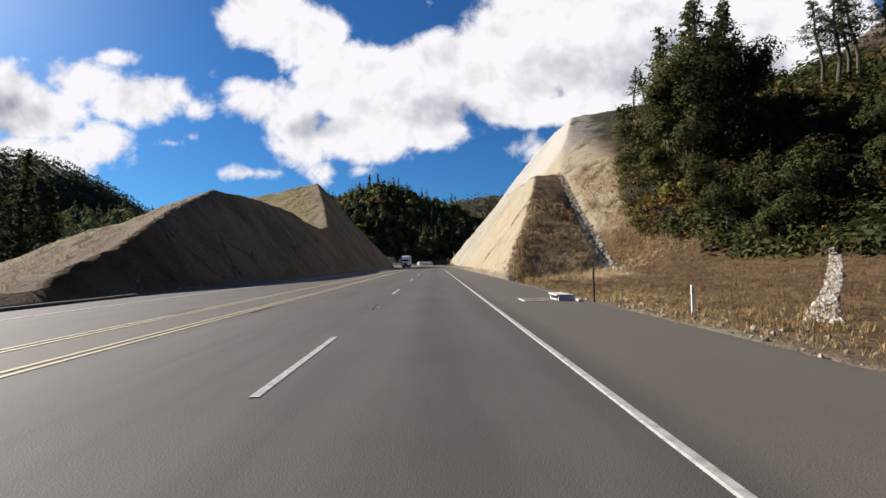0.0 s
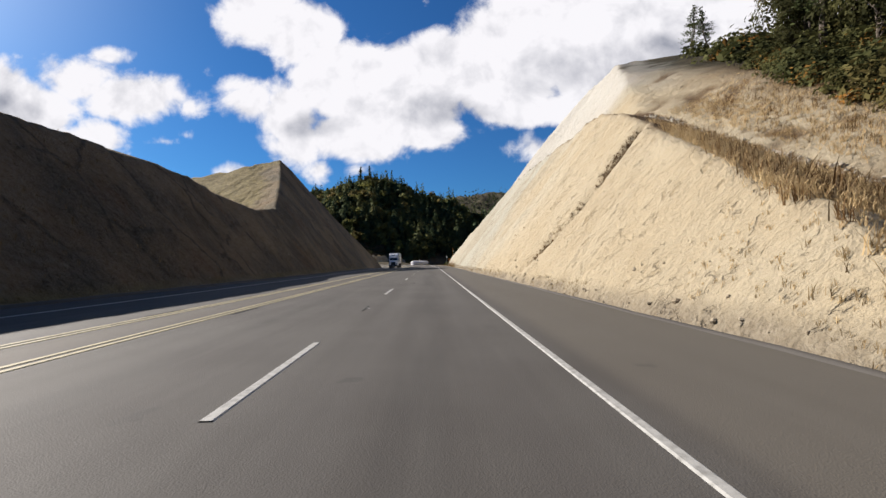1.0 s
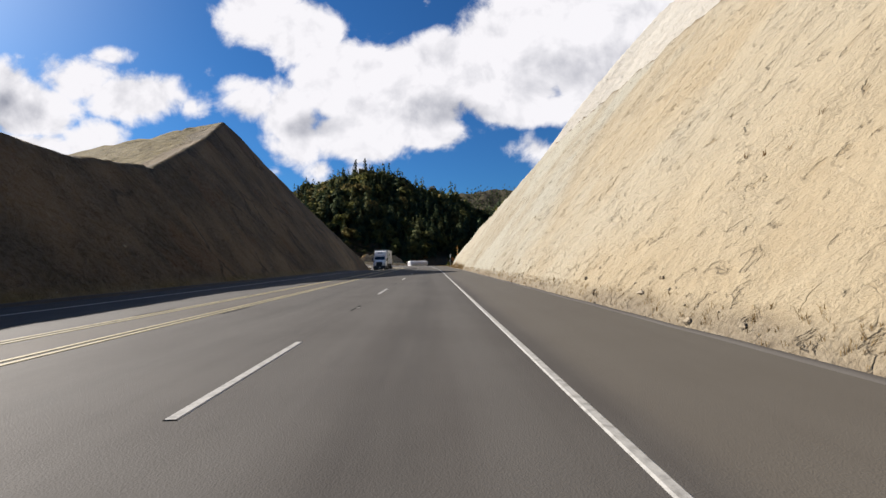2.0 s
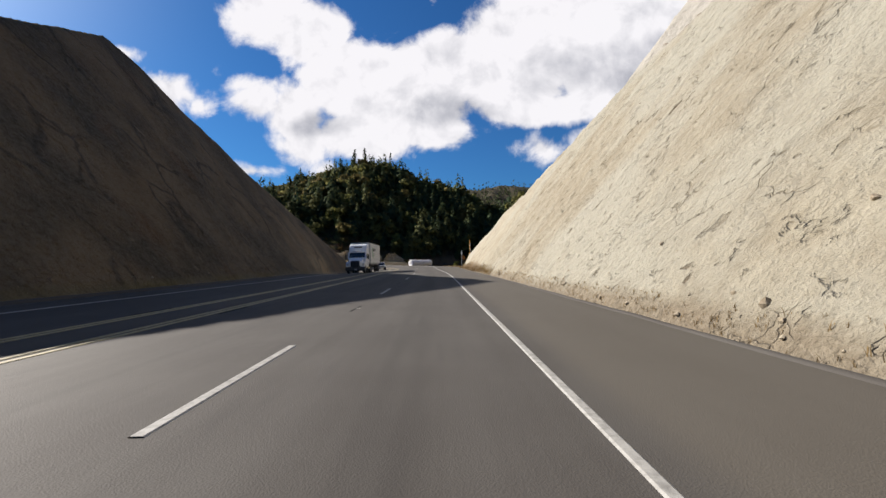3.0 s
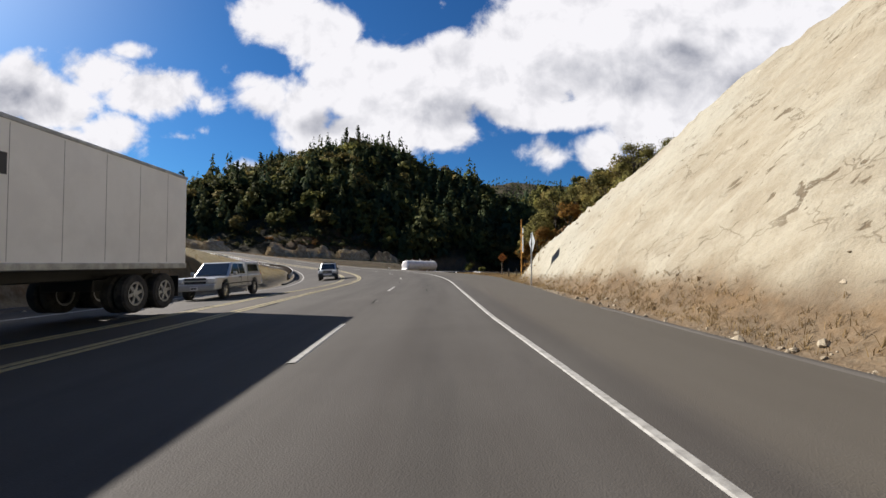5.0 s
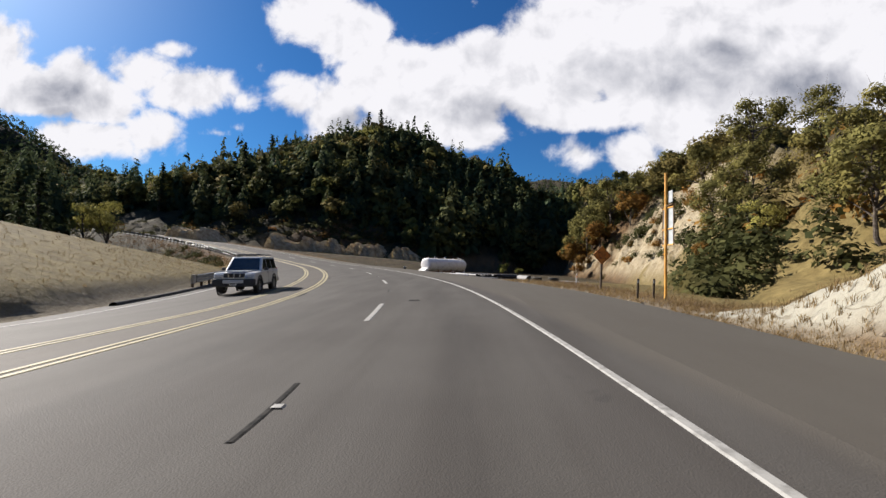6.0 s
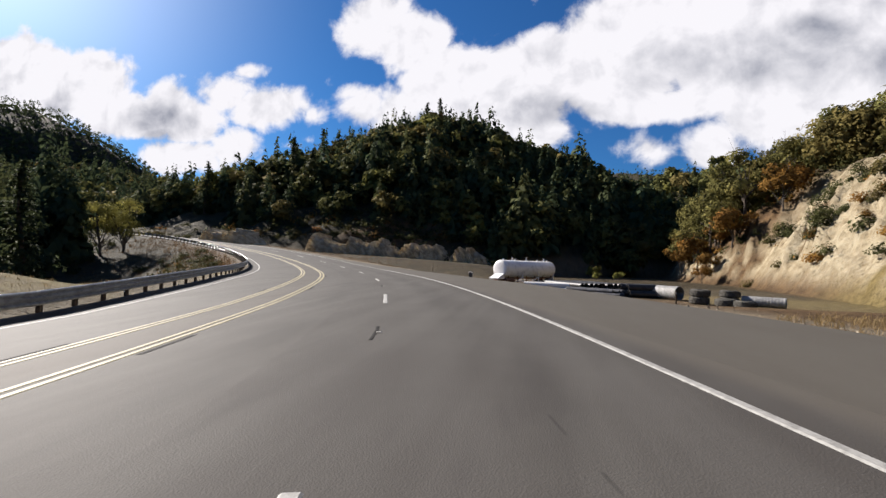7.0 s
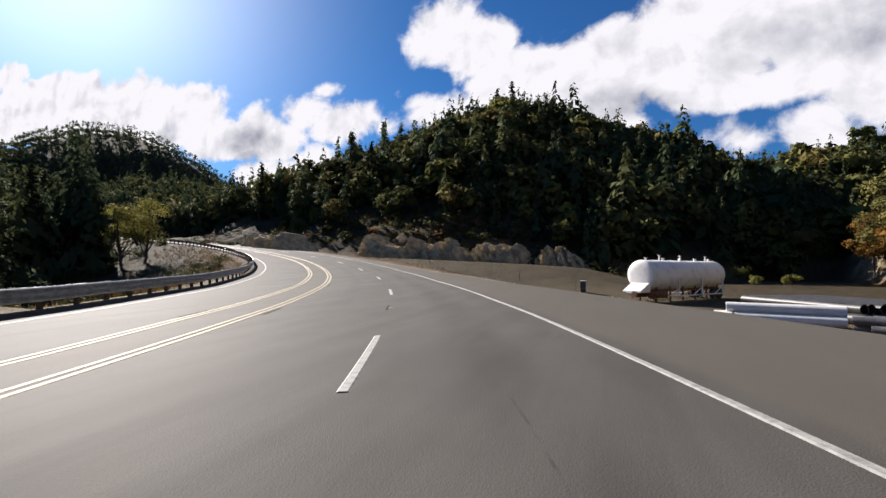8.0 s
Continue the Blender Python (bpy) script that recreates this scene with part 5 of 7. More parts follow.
    for y0, w, z, h, mat in ((7.15, 0.42, 3.12, 0.40, DARK_MARK), (7.68, 0.36, 3.12, 0.40, DARK_MARK), (8.15, 0.30, 3.12, 0.40, DARK_MARK), (8.6, 0.22, 3.10, 0.08, DARK_MARK), (8.95, 0.36, 3.12, 0.40, DARK_MARK), (9.4, 0.34, 3.12, 0.40, DARK_MARK), (9.84, 0.22, 3.12, 0.40, DARK_MARK), (7.7, 1.6, 2.58, 0.10, GREY_MARK), (7.9, 1.3, 2.34, 0.07, GREY_MARK)):
        boxed("print_bar", (0.006, w, h), (1.294, y0 + w / 2, z), mat, trailer)
    for k in range(9):
        boxed("panel_seam", (0.004, 0.012, 2.55), (1.292, 5.3 + 1.2 * k, 2.62), STEEL, trailer)
    return car


def park(car, x, y, z, turn):
    """Stand a vehicle on the banked road."""
    s, d = road_place(np.array([x]), np.array([y]))
    p = road_at(s, d)[0]
    lean = float(np.interp(s[0], BANK_S, BANK_A))
    car.matrix_world = pose(x, y, p[2] + z, 0, -lean, turn)
    return car


park(lorry(), -9.55, 142.8, 0.0, 1.0)
park(pickup(), -11.0, 166.2, 0.0, 2.0)
park(suv(), -12.6, 192.6, 0.0, 10.5)


# ------------------------------------------------------------------ signs and posts
def diamond(bm, at, half, thick, corner=0.05):
    """A diamond plate that faces along y."""
    pts = []
    for k in range(4):
        a = math.pi / 2 * k
        for off in (-corner, corner):
            b = a + math.pi / 2
            pts.append((at[0] + math.cos(a) * (half - corner) + math.cos(b) * off, at[2] + math.sin(a) * (half - corner) + math.sin(b) * off))
    return slab(bm, pts, "y", at[1] - thick / 2, at[1] + thick / 2)


def height_at(x, y):
    return float(land(np.array([[float(x)]]), np.array([[float(y)]]))[0][0, 0])


def back_sign(x, y, turn, post_mat, post_w, tall, half, plate_mat, lean=0.0, label="", drop=0.0, tip=0.0):
    """A warning sign seen from behind: a post, a brace and a diamond plate."""
    sign = empty("road_sign", pose(x, y, height_at(x, y) - 0.1, tip, lean, turn), label, "sign")
    boxed("post", (post_w, post_w, tall), (0, 0, tall / 2), post_mat, sign, 0.008)
    tall = tall - drop
    plate = part("plate", diamond(bmesh.new(), (0, post_w / 2 + 0.012, tall - half + 0.12), half, 0.012), plate_mat, sign, "bare metal back of a diamond plate")
    part("sheeting", diamond(bmesh.new(), (0, post_w / 2 + 0.021, tall - half + 0.12), half - 0.01, 0.004), ORANGE, plate, "orange sheeting on the far side")
    brace = slab(bmesh.new(), [(-0.42, tall - half + 0.20), (-0.38, tall - half + 0.22), (0, tall - half + 0.06), (0.38, tall - half + 0.22), (0.42, tall - half + 0.20), (0, tall - half + 0.0)], "y", -post_w / 2 - 0.03, -post_w / 2)
    part("brace", brace, STEEL, sign)
    for dz in (0.25, -0.25):
        boxed("bolt", (0.03, 0.03, 0.03), (0, -post_w / 2 - 0.015, tall - half + 0.12 + dz), STEEL, sign, 0.005)
    return sign


back_sign(6.1, 29.8, -107, ORANGE_PAINT, 0.09, 3.35, 0.60, OLD_BACK, -1.5, "diamond warning sign on an orange post, seen from behind", 0.62, 6.5)
back_sign(5.30, 173.0, -87, STEEL, 0.075, 3.5, 0.72, SIGN_BACK, -2.0, "pale diamond sign back on a square steel post by the cut")


def lane_sign():
    x, y = 7.2, 199.6
    sign = empty("road_sign", pose(x, y, height_at(x, y) - 0.1, 0, 0, 8), "orange diamond sign with black words on a timber post", "sign")
    boxed("post", (0.12, 0.12, 2.6), (0, 0, 1.3), DARK_TIMBER, sign, 0.008)
    plate = part("plate", diamond(bmesh.new(), (0, -0.075, 2.35), 0.62, 0.012), ORANGE, sign, "orange diamond plate")
    rim = slab(bmesh.new(), [(0.56, 2.35), (0, 2.91), (-0.56, 2.35), (0, 1.79)], "y", -0.0855, -0.083)
    part("border", rim, BLACK, plate)
    part("field", slab(bmesh.new(), [(0.53, 2.35), (0, 2.88), (-0.53, 2.35), (0, 1.82)], "y", -0.0885, -0.086), ORANGE, plate)
    for word, z in (("RIGHT", 2.46), ("LANE", 2.285), ("ENDS", 2.11)):
        text = bpy.data.curves.new("lettering", "FONT")
        text.body, text.size, text.extrude, text.align_x = word, 0.19, 0.002, "CENTER"
        ob = new("lettering", text)
        bpy.context.view_layer.update()
        mesh = bpy.data.meshes.new_from_object(ob)
        bpy.data.objects.remove(ob)
        mesh.materials.append(BLACK)
        made = new("lettering", mesh)
        made.parent = plate
        made.matrix_local = pose(0, -0.092, z, 90, 0, 0)


lane_sign()


def tall_sign():
    """A tall orange pole that carries framed boards, seen from behind."""
    x, y = 8.45, 193.2
    sign = empty("pole_sign", pose(x, y, height_at(x, y) - 0.1, 0, -2.5, -86), "tall orange pole with framed pale boards seen from behind", "sign")
    rodded("pole", (0, 0, 0), (0, 0, 6.5), 0.065, ORANGE_PAINT, sign, 12)
    board = empty("board", None)
    board.parent = sign
    boxed("panel", (0.95, 0.03, 1.05), (0.10, 0.10, 4.15), SIGN_BACK, board, 0.01, "pale board back")
    boxed("panel", (0.95, 0.03, 0.75), (0.12, 0.10, 3.22), SIGN_BACK, board, 0.01, "pale board back")
    boxed("panel", (0.42, 0.03, 0.60), (0.25, 0.10, 5.25), SIGN_BACK, board, 0.01, "small pale board back")
    for z in (2.82, 3.62, 4.70):
        boxed("frame_bar", (1.05, 0.05, 0.06), (0.10, 0.06, z), ORANGE_PAINT, board, 0.008)
    for dx in (-0.40, 0.62):
        boxed("frame_bar", (0.05, 0.05, 1.95), (dx, 0.06, 3.75), TIMBER, board, 0.008)
    boxed("hood", (1.15, 0.22, 0.05), (0.10, 0.06, 4.80), TIMBER, board, 0.01)
    boxed("clamp", (0.18, 0.14, 0.06), (0, 0, 2.35), ORANGE_PAINT, sign, 0.01)


tall_sign()


def post(x, y, tall, w, mat, label, cap=None, band=None, turn=0.0):
    p = empty("marker_post", pose(x, y, height_at(x, y) - 0.06, 0, 0, turn), label, "post", "roadside marker posts")
    boxed("stake", (w, w * 0.6, tall), (0, 0, tall / 2), mat, p, 0.006)
    if cap:
        boxed("reflector", (w * 0.8, 0.012, 0.16), (0, -w * 0.3 - 0.005, tall - 0.14), cap, p, 0.003)
    if band:
        boxed("band", (w * 1.04, w * 0.64, 0.10), (0, 0, tall - 0.32), band, p)
    return p


post(6.75, 11.1, 0.78, 0.06, WHITE_POST, "slim white marker post in dry grass", SIGN_BACK)
post(5.32, 14.25, 1.36, 0.06, DARK_TIMBER, "dark timber marker stake at the verge", TIMBER)
post(-15.6, 23.2, 0.95, 0.09, TIMBER, "weathered marker stake below the spur", SIGN_BACK)
post(7.0, 193.0, 1.05, 0.10, DARK_TIMBER, "dark marker post at the widened verge", SIGN_BACK)
post(7.9, 193.3, 1.05, 0.10, DARK_TIMBER, "dark marker post at the widened verge", SIGN_BACK)
post(9.4, 214.5, 0.9, 0.09, WHITE_POST, "slim white marker post by the yard", None, ORANGE)
post(5.6, 232.0, 1.25, 0.10, DARK_TIMBER, "dark timber post beside the pipes", SIGN_BACK)


def inlet():
    """A drain at the pavement's edge: grate, concrete hood and apron."""
    drain = empty("drain_inlet", pose(3.58, 14.95, 0.0), "rusty road drain grate with a pale concrete hood", "drain", kind="")
    for dx, dy, wx, wy in ((0, -0.52, 1.12, 0.07), (0, 0.52, 1.12, 0.07), (-0.53, 0, 0.07, 0.97)):
        boxed("rim", (wx, wy, 0.03), (dx, dy, 0.010), CONCRETE, drain, 0.006)
    boxed("pit", (1.0, 0.97, 0.02), (0.02, 0, 0.004), GRATE, drain)
    for k in range(10):
        boxed("grate_bar", (0.028, 0.95, 0.03), (-0.44 + 0.1 * k, 0, 0.022), GRATE, drain, 0.004)
    boxed("hood", (0.50, 1.10, 0.06), (0.78, 0.0, 0.185), CONCRETE, drain, 0.02, "pale concrete hood")
    for dy in (-0.48, 0.48):
        boxed("hood_leg", (0.44, 0.12, 0.17), (0.82, dy, 0.075), CONCRETE, drain, 0.015)
    boxed("throat", (0.04, 0.86, 0.15), (0.96, 0.0, 0.07), BLACK, drain)
    boxed("back_wall", (0.10, 1.12, 0.20), (1.07, 0.0, 0.10), CONCRETE, drain, 0.02)
    boxed("sill", (0.10, 0.86, 0.05), (0.62, 0.0, 0.02), CONCRETE, drain, 0.012)
    boxed("curb", (0.14, 0.5, 0.10), (1.20, -0.70, 0.03), CONCRETE, drain, 0.03)


inlet()


# ------------------------------------------------------------------ guard rail round the bend
def guard_rail():
    rail = empty("guard_rail", None, "galvanised steel guard rail on timber posts round the bend", "guard rail")
    s = np.arange(201.0, 372.0, 1.0)
    prof = [(0.0, 0.36), (0.05, 0.40), (0.05, 0.45), (-0.02, 0.50), (-0.02, 0.53), (0.05, 0.58), (0.05, 0.64), (-0.02, 0.69), (-0.02, 0.72), (0.05, 0.77), (0.05, 0.82), (0.0, 0.86)]
    off = -11.5
    rows = [road_at(s, np.full(len(s), off + o), z) for o, z in prof] + [road_at(s, np.full(len(s), off + o - 0.012), z) for o, z in prof[::-1]]
    verts = np.stack(rows, 1)
    m, k = verts.shape[:2]
    i = np.arange(m * k).reshape(m, k)
    j = np.roll(i, -1, 1)
    faces = np.stack([i[:-1], j[:-1], j[1:], i[1:]], -1).reshape(-1, 4)
    raw_mesh("beam", verts.reshape(-1, 3), faces, STEEL, rail, smooth=False)
    bm = block(bmesh.new(), (0.14, 0.16, 1.45), (0, 0, 0.11), 0.012)
    first = part("timber_post", bm, DARK_TIMBER, rail)
    blk = part("spacer", block(bmesh.new(), (0.16, 0.15, 0.42), (0, 0, 0.61), 0.01), DARK_TIMBER, rail)
    for n, ss in enumerate(np.arange(201.2, 371.0, 1.905)):
        a = math.degrees(float(np.interp(ss, SS, SA)))
        for src, d in ((first, off - 0.28), (blk, off - 0.11)):
            ob = src if n == 0 else src.copy()
            if n:
                scene.collection.objects.link(ob)
            p = road_at(np.array(ss), np.array(d), 0.0)
            ob.matrix_local = pose(p[0], p[1], p[2], 0, 0, a)
    p = road_at(np.array(200.6), np.array(off), 0.0)
    bm = slab(bmesh.new(), [(-0.06, 0.34), (0.06, 0.34), (0.08, 0.61), (0.06, 0.88), (-0.06, 0.88), (-0.08, 0.61)], "y", -0.35, 0.05)
    end = part("end_shoe", bm, STEEL, rail)
    end.matrix_local = pose(p[0], p[1], p[2], 0, 0, 8)
    return rail


guard_rail()


# ------------------------------------------------------------------ the yard at the bend
def tanker(a, b, ground_z):
    """A white tank on a steel skid, from end a to end b."""
    a, b = Vector((*a, 0)), Vector((*b, 0))
    way = b - a
    length = way.length
    turn = math.degrees(math.atan2(-way.x, way.y))
    t = empty("tank_trailer", pose(a.x, a.y, ground_z, 0, 0, turn), "long white horizontal tank on a rusty trailer frame", "tank")
    r, z = 1.27, 2.32
    bm = bmesh.new()
    prof = [(0.0, 0.0), (0.7, 0.02), (1.05, 0.06), (1.2, 0.12), (r, 0.24), (r, length - 0.30), (1.2, length - 0.16), (1.0, length - 0.08), (0.6, length - 0.02), (0.0, length)]
    loops = []
    for rr, y in prof:
        loops.append([bm.verts.new((rr * math.cos(k * math.pi / 16), y, z + rr * math.sin(k * math.pi / 16))) for k in range(32)] if rr else [bm.verts.new((0, y, z))])
    for p, q in zip(loops, loops[1:]):
        for k in range(32):
            if len(p) == 1:
                bm.faces.new((p[0], q[k], q[(k + 1) % 32]))
            elif len(q) == 1:
                bm.faces.new((p[k], q[0], p[(k + 1) % 32]))
            else:
                bm.faces.new((p[k], q[k], q[(k + 1) % 32], p[(k + 1) % 32]))
    bmesh.ops.recalc_face_normals(bm, faces=bm.faces)
    body = part("shell", bm, TANK_WHITE, t, smooth=True)
    for y in (0.45, length * 0.34, length * 0.67, length - 0.45):
        part("weld_band", ring(bmesh.new(), (0, y, z), "y", r + 0.012, r - 0.02, 0.06, 32, 0.004), TANK_WHITE, body)
    for y in (0.9, length * 0.28, length * 0.5, length * 0.72, length - 0.9):
        rodded("vent", (0, y, z + r - 0.05), (0, y, z + r + 0.16), 0.10, TANK_WHITE, body, 12)
        rodded("vent_cap", (0, y, z + r + 0.14), (0, y, z + r + 0.20), 0.14, TANK_WHITE, body, 12)
    for y in (length * 0.2, length * 0.47, length * 0.84):
        rodded("stand_pipe", (0.25, y, z + r - 0.1), (0.25, y, z + r + 0.42), 0.07, TANK_WHITE, body, 10)
        rodded("flange", (0.25, y, z + r + 0.38), (0.25, y, z + r + 0.44), 0.13, TANK_WHITE, body, 12)
    for side in (-1, 1):
        boxed("frame_rail", (0.14, length * 0.98, 0.24), (side * 0.55, length * 0.49, 0.98), RUST, t, 0.015)
        for y in np.linspace(1.2, length - 0.8, 6):
            boxed("cradle", (0.12, 0.16, 0.55), (side * 0.72, float(y), 1.25), RUST, t, 0.01)
            boxed("leg", (0.12, 0.12, 0.95), (side * 0.72, float(y), 0.42), RUST, t, 0.01)
        for y in np.linspace(length * 0.3, length - 0.9, 3):
            boxed("side_post", (0.10, 0.16, 1.55), (side * (r - 0.02), float(y), 1.25), TANK_WHITE, t, 0.01)
            rodded("brace", (side * (r - 0.06), float(y) - 1.4, 0.55), (side * (r - 0.06), float(y), 1.15), 0.05, TANK_WHITE, t, 8)
        boxed("step_rail", (0.10, length * 0.72, 0.12), (side * (r - 0.02), length * 0.58, 0.50), TANK_WHITE, t, 0.01)
        for y in (length - 1.1, length - 2.3):
            wheel(t, (side * 0.98, y, 0.5), 0.5, 0.3, RUST, side)
        rodded("side_drum", (side * 0.8, 0.3, 0.72), (side * 0.8, 2.2, 0.72), 0.36, RUST, t, 18, label="rusty drum under the tank")
    boxed("tongue", (0.5, 1.8, 0.18), (0, -0.7, 0.95), TANK_WHITE, t, 0.02)
    slabbed("nose_hood", [(-1.2, 0.9), (-1.2, 1.05), (0.2, 1.75), (0.2, 0.9)], "x", -0.8, 0.8, TANK_WHITE, t, 0.03)
    return t


yard_z = -1.68
tanker((-9.6, 258.4), (-2.2, 269.2), yard_z)


def pipe(a, b, r, mat, label, z=None, wall=0.05, name="pipe", group="pipes laid in the yard", ribs=0):
    """An open pipe between two places."""
    a, b = Vector(a), Vector(b)
    length = (b - a).length
    ob = empty(name, Matrix.Translation(a) @ (b - a).to_track_quat("Y", "Z").to_matrix().to_4x4(), label, "pipe", group)
    part("barrel", ring(bmesh.new(), (0, length / 2, 0), "y", r, r - wall, length, 24, 0.006), mat, ob)
    for k in range(ribs):
        part("rib", ring(bmesh.new(), (0, (k + 0.5) * length / ribs, 0), "y", r + 0.012, r - 0.01, length / ribs * 0.5, 24, 0.01), mat, ob)
    return ob


def heap(origin, turn, length, r, counts, mat, label):
    """Pipes stacked in rows on the ground."""
    way, side = Vector((-math.sin(radians(turn)), math.cos(radians(turn)), 0)), Vector((math.cos(radians(turn)), math.sin(radians(turn)), 0))
    rng = random.Random(int(origin[0] * 10))
    for row, count in enumerate(counts):
        for k in range(count):
            base = Vector(origin) + side * ((k + row * 0.5) * 2.04 * r) + Vector((0, 0, r + row * 1.75 * r)) + way * rng.uniform(-0.35, 0.35)
            pipe(base, base + way * length * rng.uniform(0.95, 1.02), r, mat, label)


heap((-1.3, 245.6, yard_z), 80, 5.2, 0.29, (2, 1), WHITE_PIPE, "pale pipe lying on the yard's gravel")
heap((-0.5, 245.3, yard_z), -118, 5.0, 0.20, (5, 4), GREY_PIPE, "dark grey plastic pipe in a low stack")
heap((0.4, 247.6, yard_z), 30, 7.5, 0.29, (11, 10), BLACK_PIPE, "black plastic pipe in a stack")
heap((4.0, 244.1, yard_z), -84, 3.5, 0.36, (3, 2), BLACK_PIPE, "black corrugated pipe in a stack")
pipe((8.7, 241.2, yard_z + 0.66), (7.2, 243.5, yard_z + 0.66), 0.66, CULVERT, "short galvanised corrugated culvert pipe", wall=0.03, name="culvert", ribs=12)
pipe((15.3, 236.4, yard_z + 0.42), (12.7, 238.0, yard_z + 0.42), 0.42, CULVERT, "thin galvanised culvert pipe lying beside tyres", wall=0.03, name="culvert", ribs=14)


def big_tyre():
    t = empty("scrap_tyre", None, "worn dusty tractor tyre lying in the yard", "tyre", "scrap tyres")
    part("carcass", ring(bmesh.new(), (0, 0, 0), "z", 0.78, 0.42, 0.62, 36, 0.12), OLD_RUBBER, t)
    bm = bmesh.new()
    for k in range(36):
        a = k * math.pi / 18
        block(bm, (0.05, 0.07, 0.5), (0.78 * math.cos(a), 0.78 * math.sin(a), 0), 0.0, Matrix.Rotation(a, 4, "Z") @ Matrix.Rotation(0.3 * (-1) ** k, 4, "X"))
    part("tread", bm, OLD_RUBBER, t, "block tread")
    return t


tyre = big_tyre()
tyre.matrix_world = pose(9.2, 237.7, yard_z + 0.31)
copy_thing(tyre, pose(9.26, 237.7, yard_z + 0.95, 2, 0, 20))
copy_thing(tyre, pose(10.7, 236.2, yard_z + 0.30, 0, 0, 40))
copy_thing(tyre, pose(11.9, 238.4, yard_z + 0.93, 0, 2, 30))
copy_thing(tyre, pose(11.85, 238.4, yard_z + 0.31, 0, 0, 60))
copy_thing(tyre, pose(11.5, 234.6, yard_z + 0.28, 0, 3, 10))


def crate():
    c = empty("utility_box", pose(-14.4, 263.9, height_at(-14.4, 263.9)), "small dark steel box on a stand beside the road", "box")
    boxed("stand", (0.5, 0.5, 0.35), (0, 0, 0.17), RUBBER, c, 0.04)
    boxed("case", (0.55, 0.5, 0.75), (0, 0, 0.70), GREY_PIPE, c, 0.02)
    boxed("lid", (0.6, 0.55, 0.06), (0, 0, 1.10), WHITE_PIPE, c, 0.01)
    boxed("door_panel", (0.44, 0.02, 0.6), (0, -0.26, 0.70), TRIM, c, 0.005)


crate()
post(-21.5, 268.0, 0.9, 0.09, TIMBER, "timber marker stake on the dirt berm", SIGN_BACK)


# ------------------------------------------------------------------ stones
def stones(rng, x, y, size, sink=0.25, tall=1.0):
    """Angular stones at places in the plan; returns vertices and triangles."""
    base = np.array([(1, 0, 0), (-1, 0, 0), (0, 1, 0), (0, -1, 0), (0, 0, 1), (0, 0, -1)], float)
    tri = np.array([(0, 2, 4), (2, 1, 4), (1, 3, 4), (3, 0, 4), (2, 0, 5), (1, 2, 5), (3, 1, 5), (0, 3, 5)])
    # one cut gives each stone eighteen corners
    mids = np.array([(0, 2), (2, 1), (1, 3), (3, 0), (0, 4), (2, 4), (1, 4), (3, 4), (0, 5), (2, 5), (1, 5), (3, 5)])
    pts = np.concatenate([base, (base[mids[:, 0]] + base[mids[:, 1]]) * 0.62])
    key = {tuple(sorted(m)): 6 + i for i, m in enumerate(mids.tolist())}
    faces = []
    for a, b, c in tri.tolist():
        ab, bc, ca = key[tuple(sorted((a, b)))], key[tuple(sorted((b, c)))], key[tuple(sorted((c, a)))]
        faces += [(a, ab, ca), (ab, b, bc), (ca, bc, c), (ab, bc, ca)]
    faces = np.array(faces)
    m = len(x)
    z = land(x[None], y[None])[0][0]
    shape = pts[None] * (1 + rng.uniform(-0.28, 0.28, (m, len(pts), 1))) * rng.uniform(0.6, 1.25, (m, 1, 3)) * np.array([1, 1, tall])
    a = rng.uniform(0, 2 * np.pi, m)
    c, q = np.cos(a)[:, None], np.sin(a)[:, None]
    shape = np.stack([shape[..., 0] * c - shape[..., 1] * q, shape[..., 0] * q + shape[..., 1] * c, shape[..., 2]], -1)
    v = shape * size[:, None, None] + np.stack([x, y, z + size * (1 - 2 * sink) * 0.5], 1)[:, None]
    f = faces[None] + (np.arange(m) * len(pts))[:, None, None]
    return v.reshape(-1, 3), f.reshape(-1, 3)


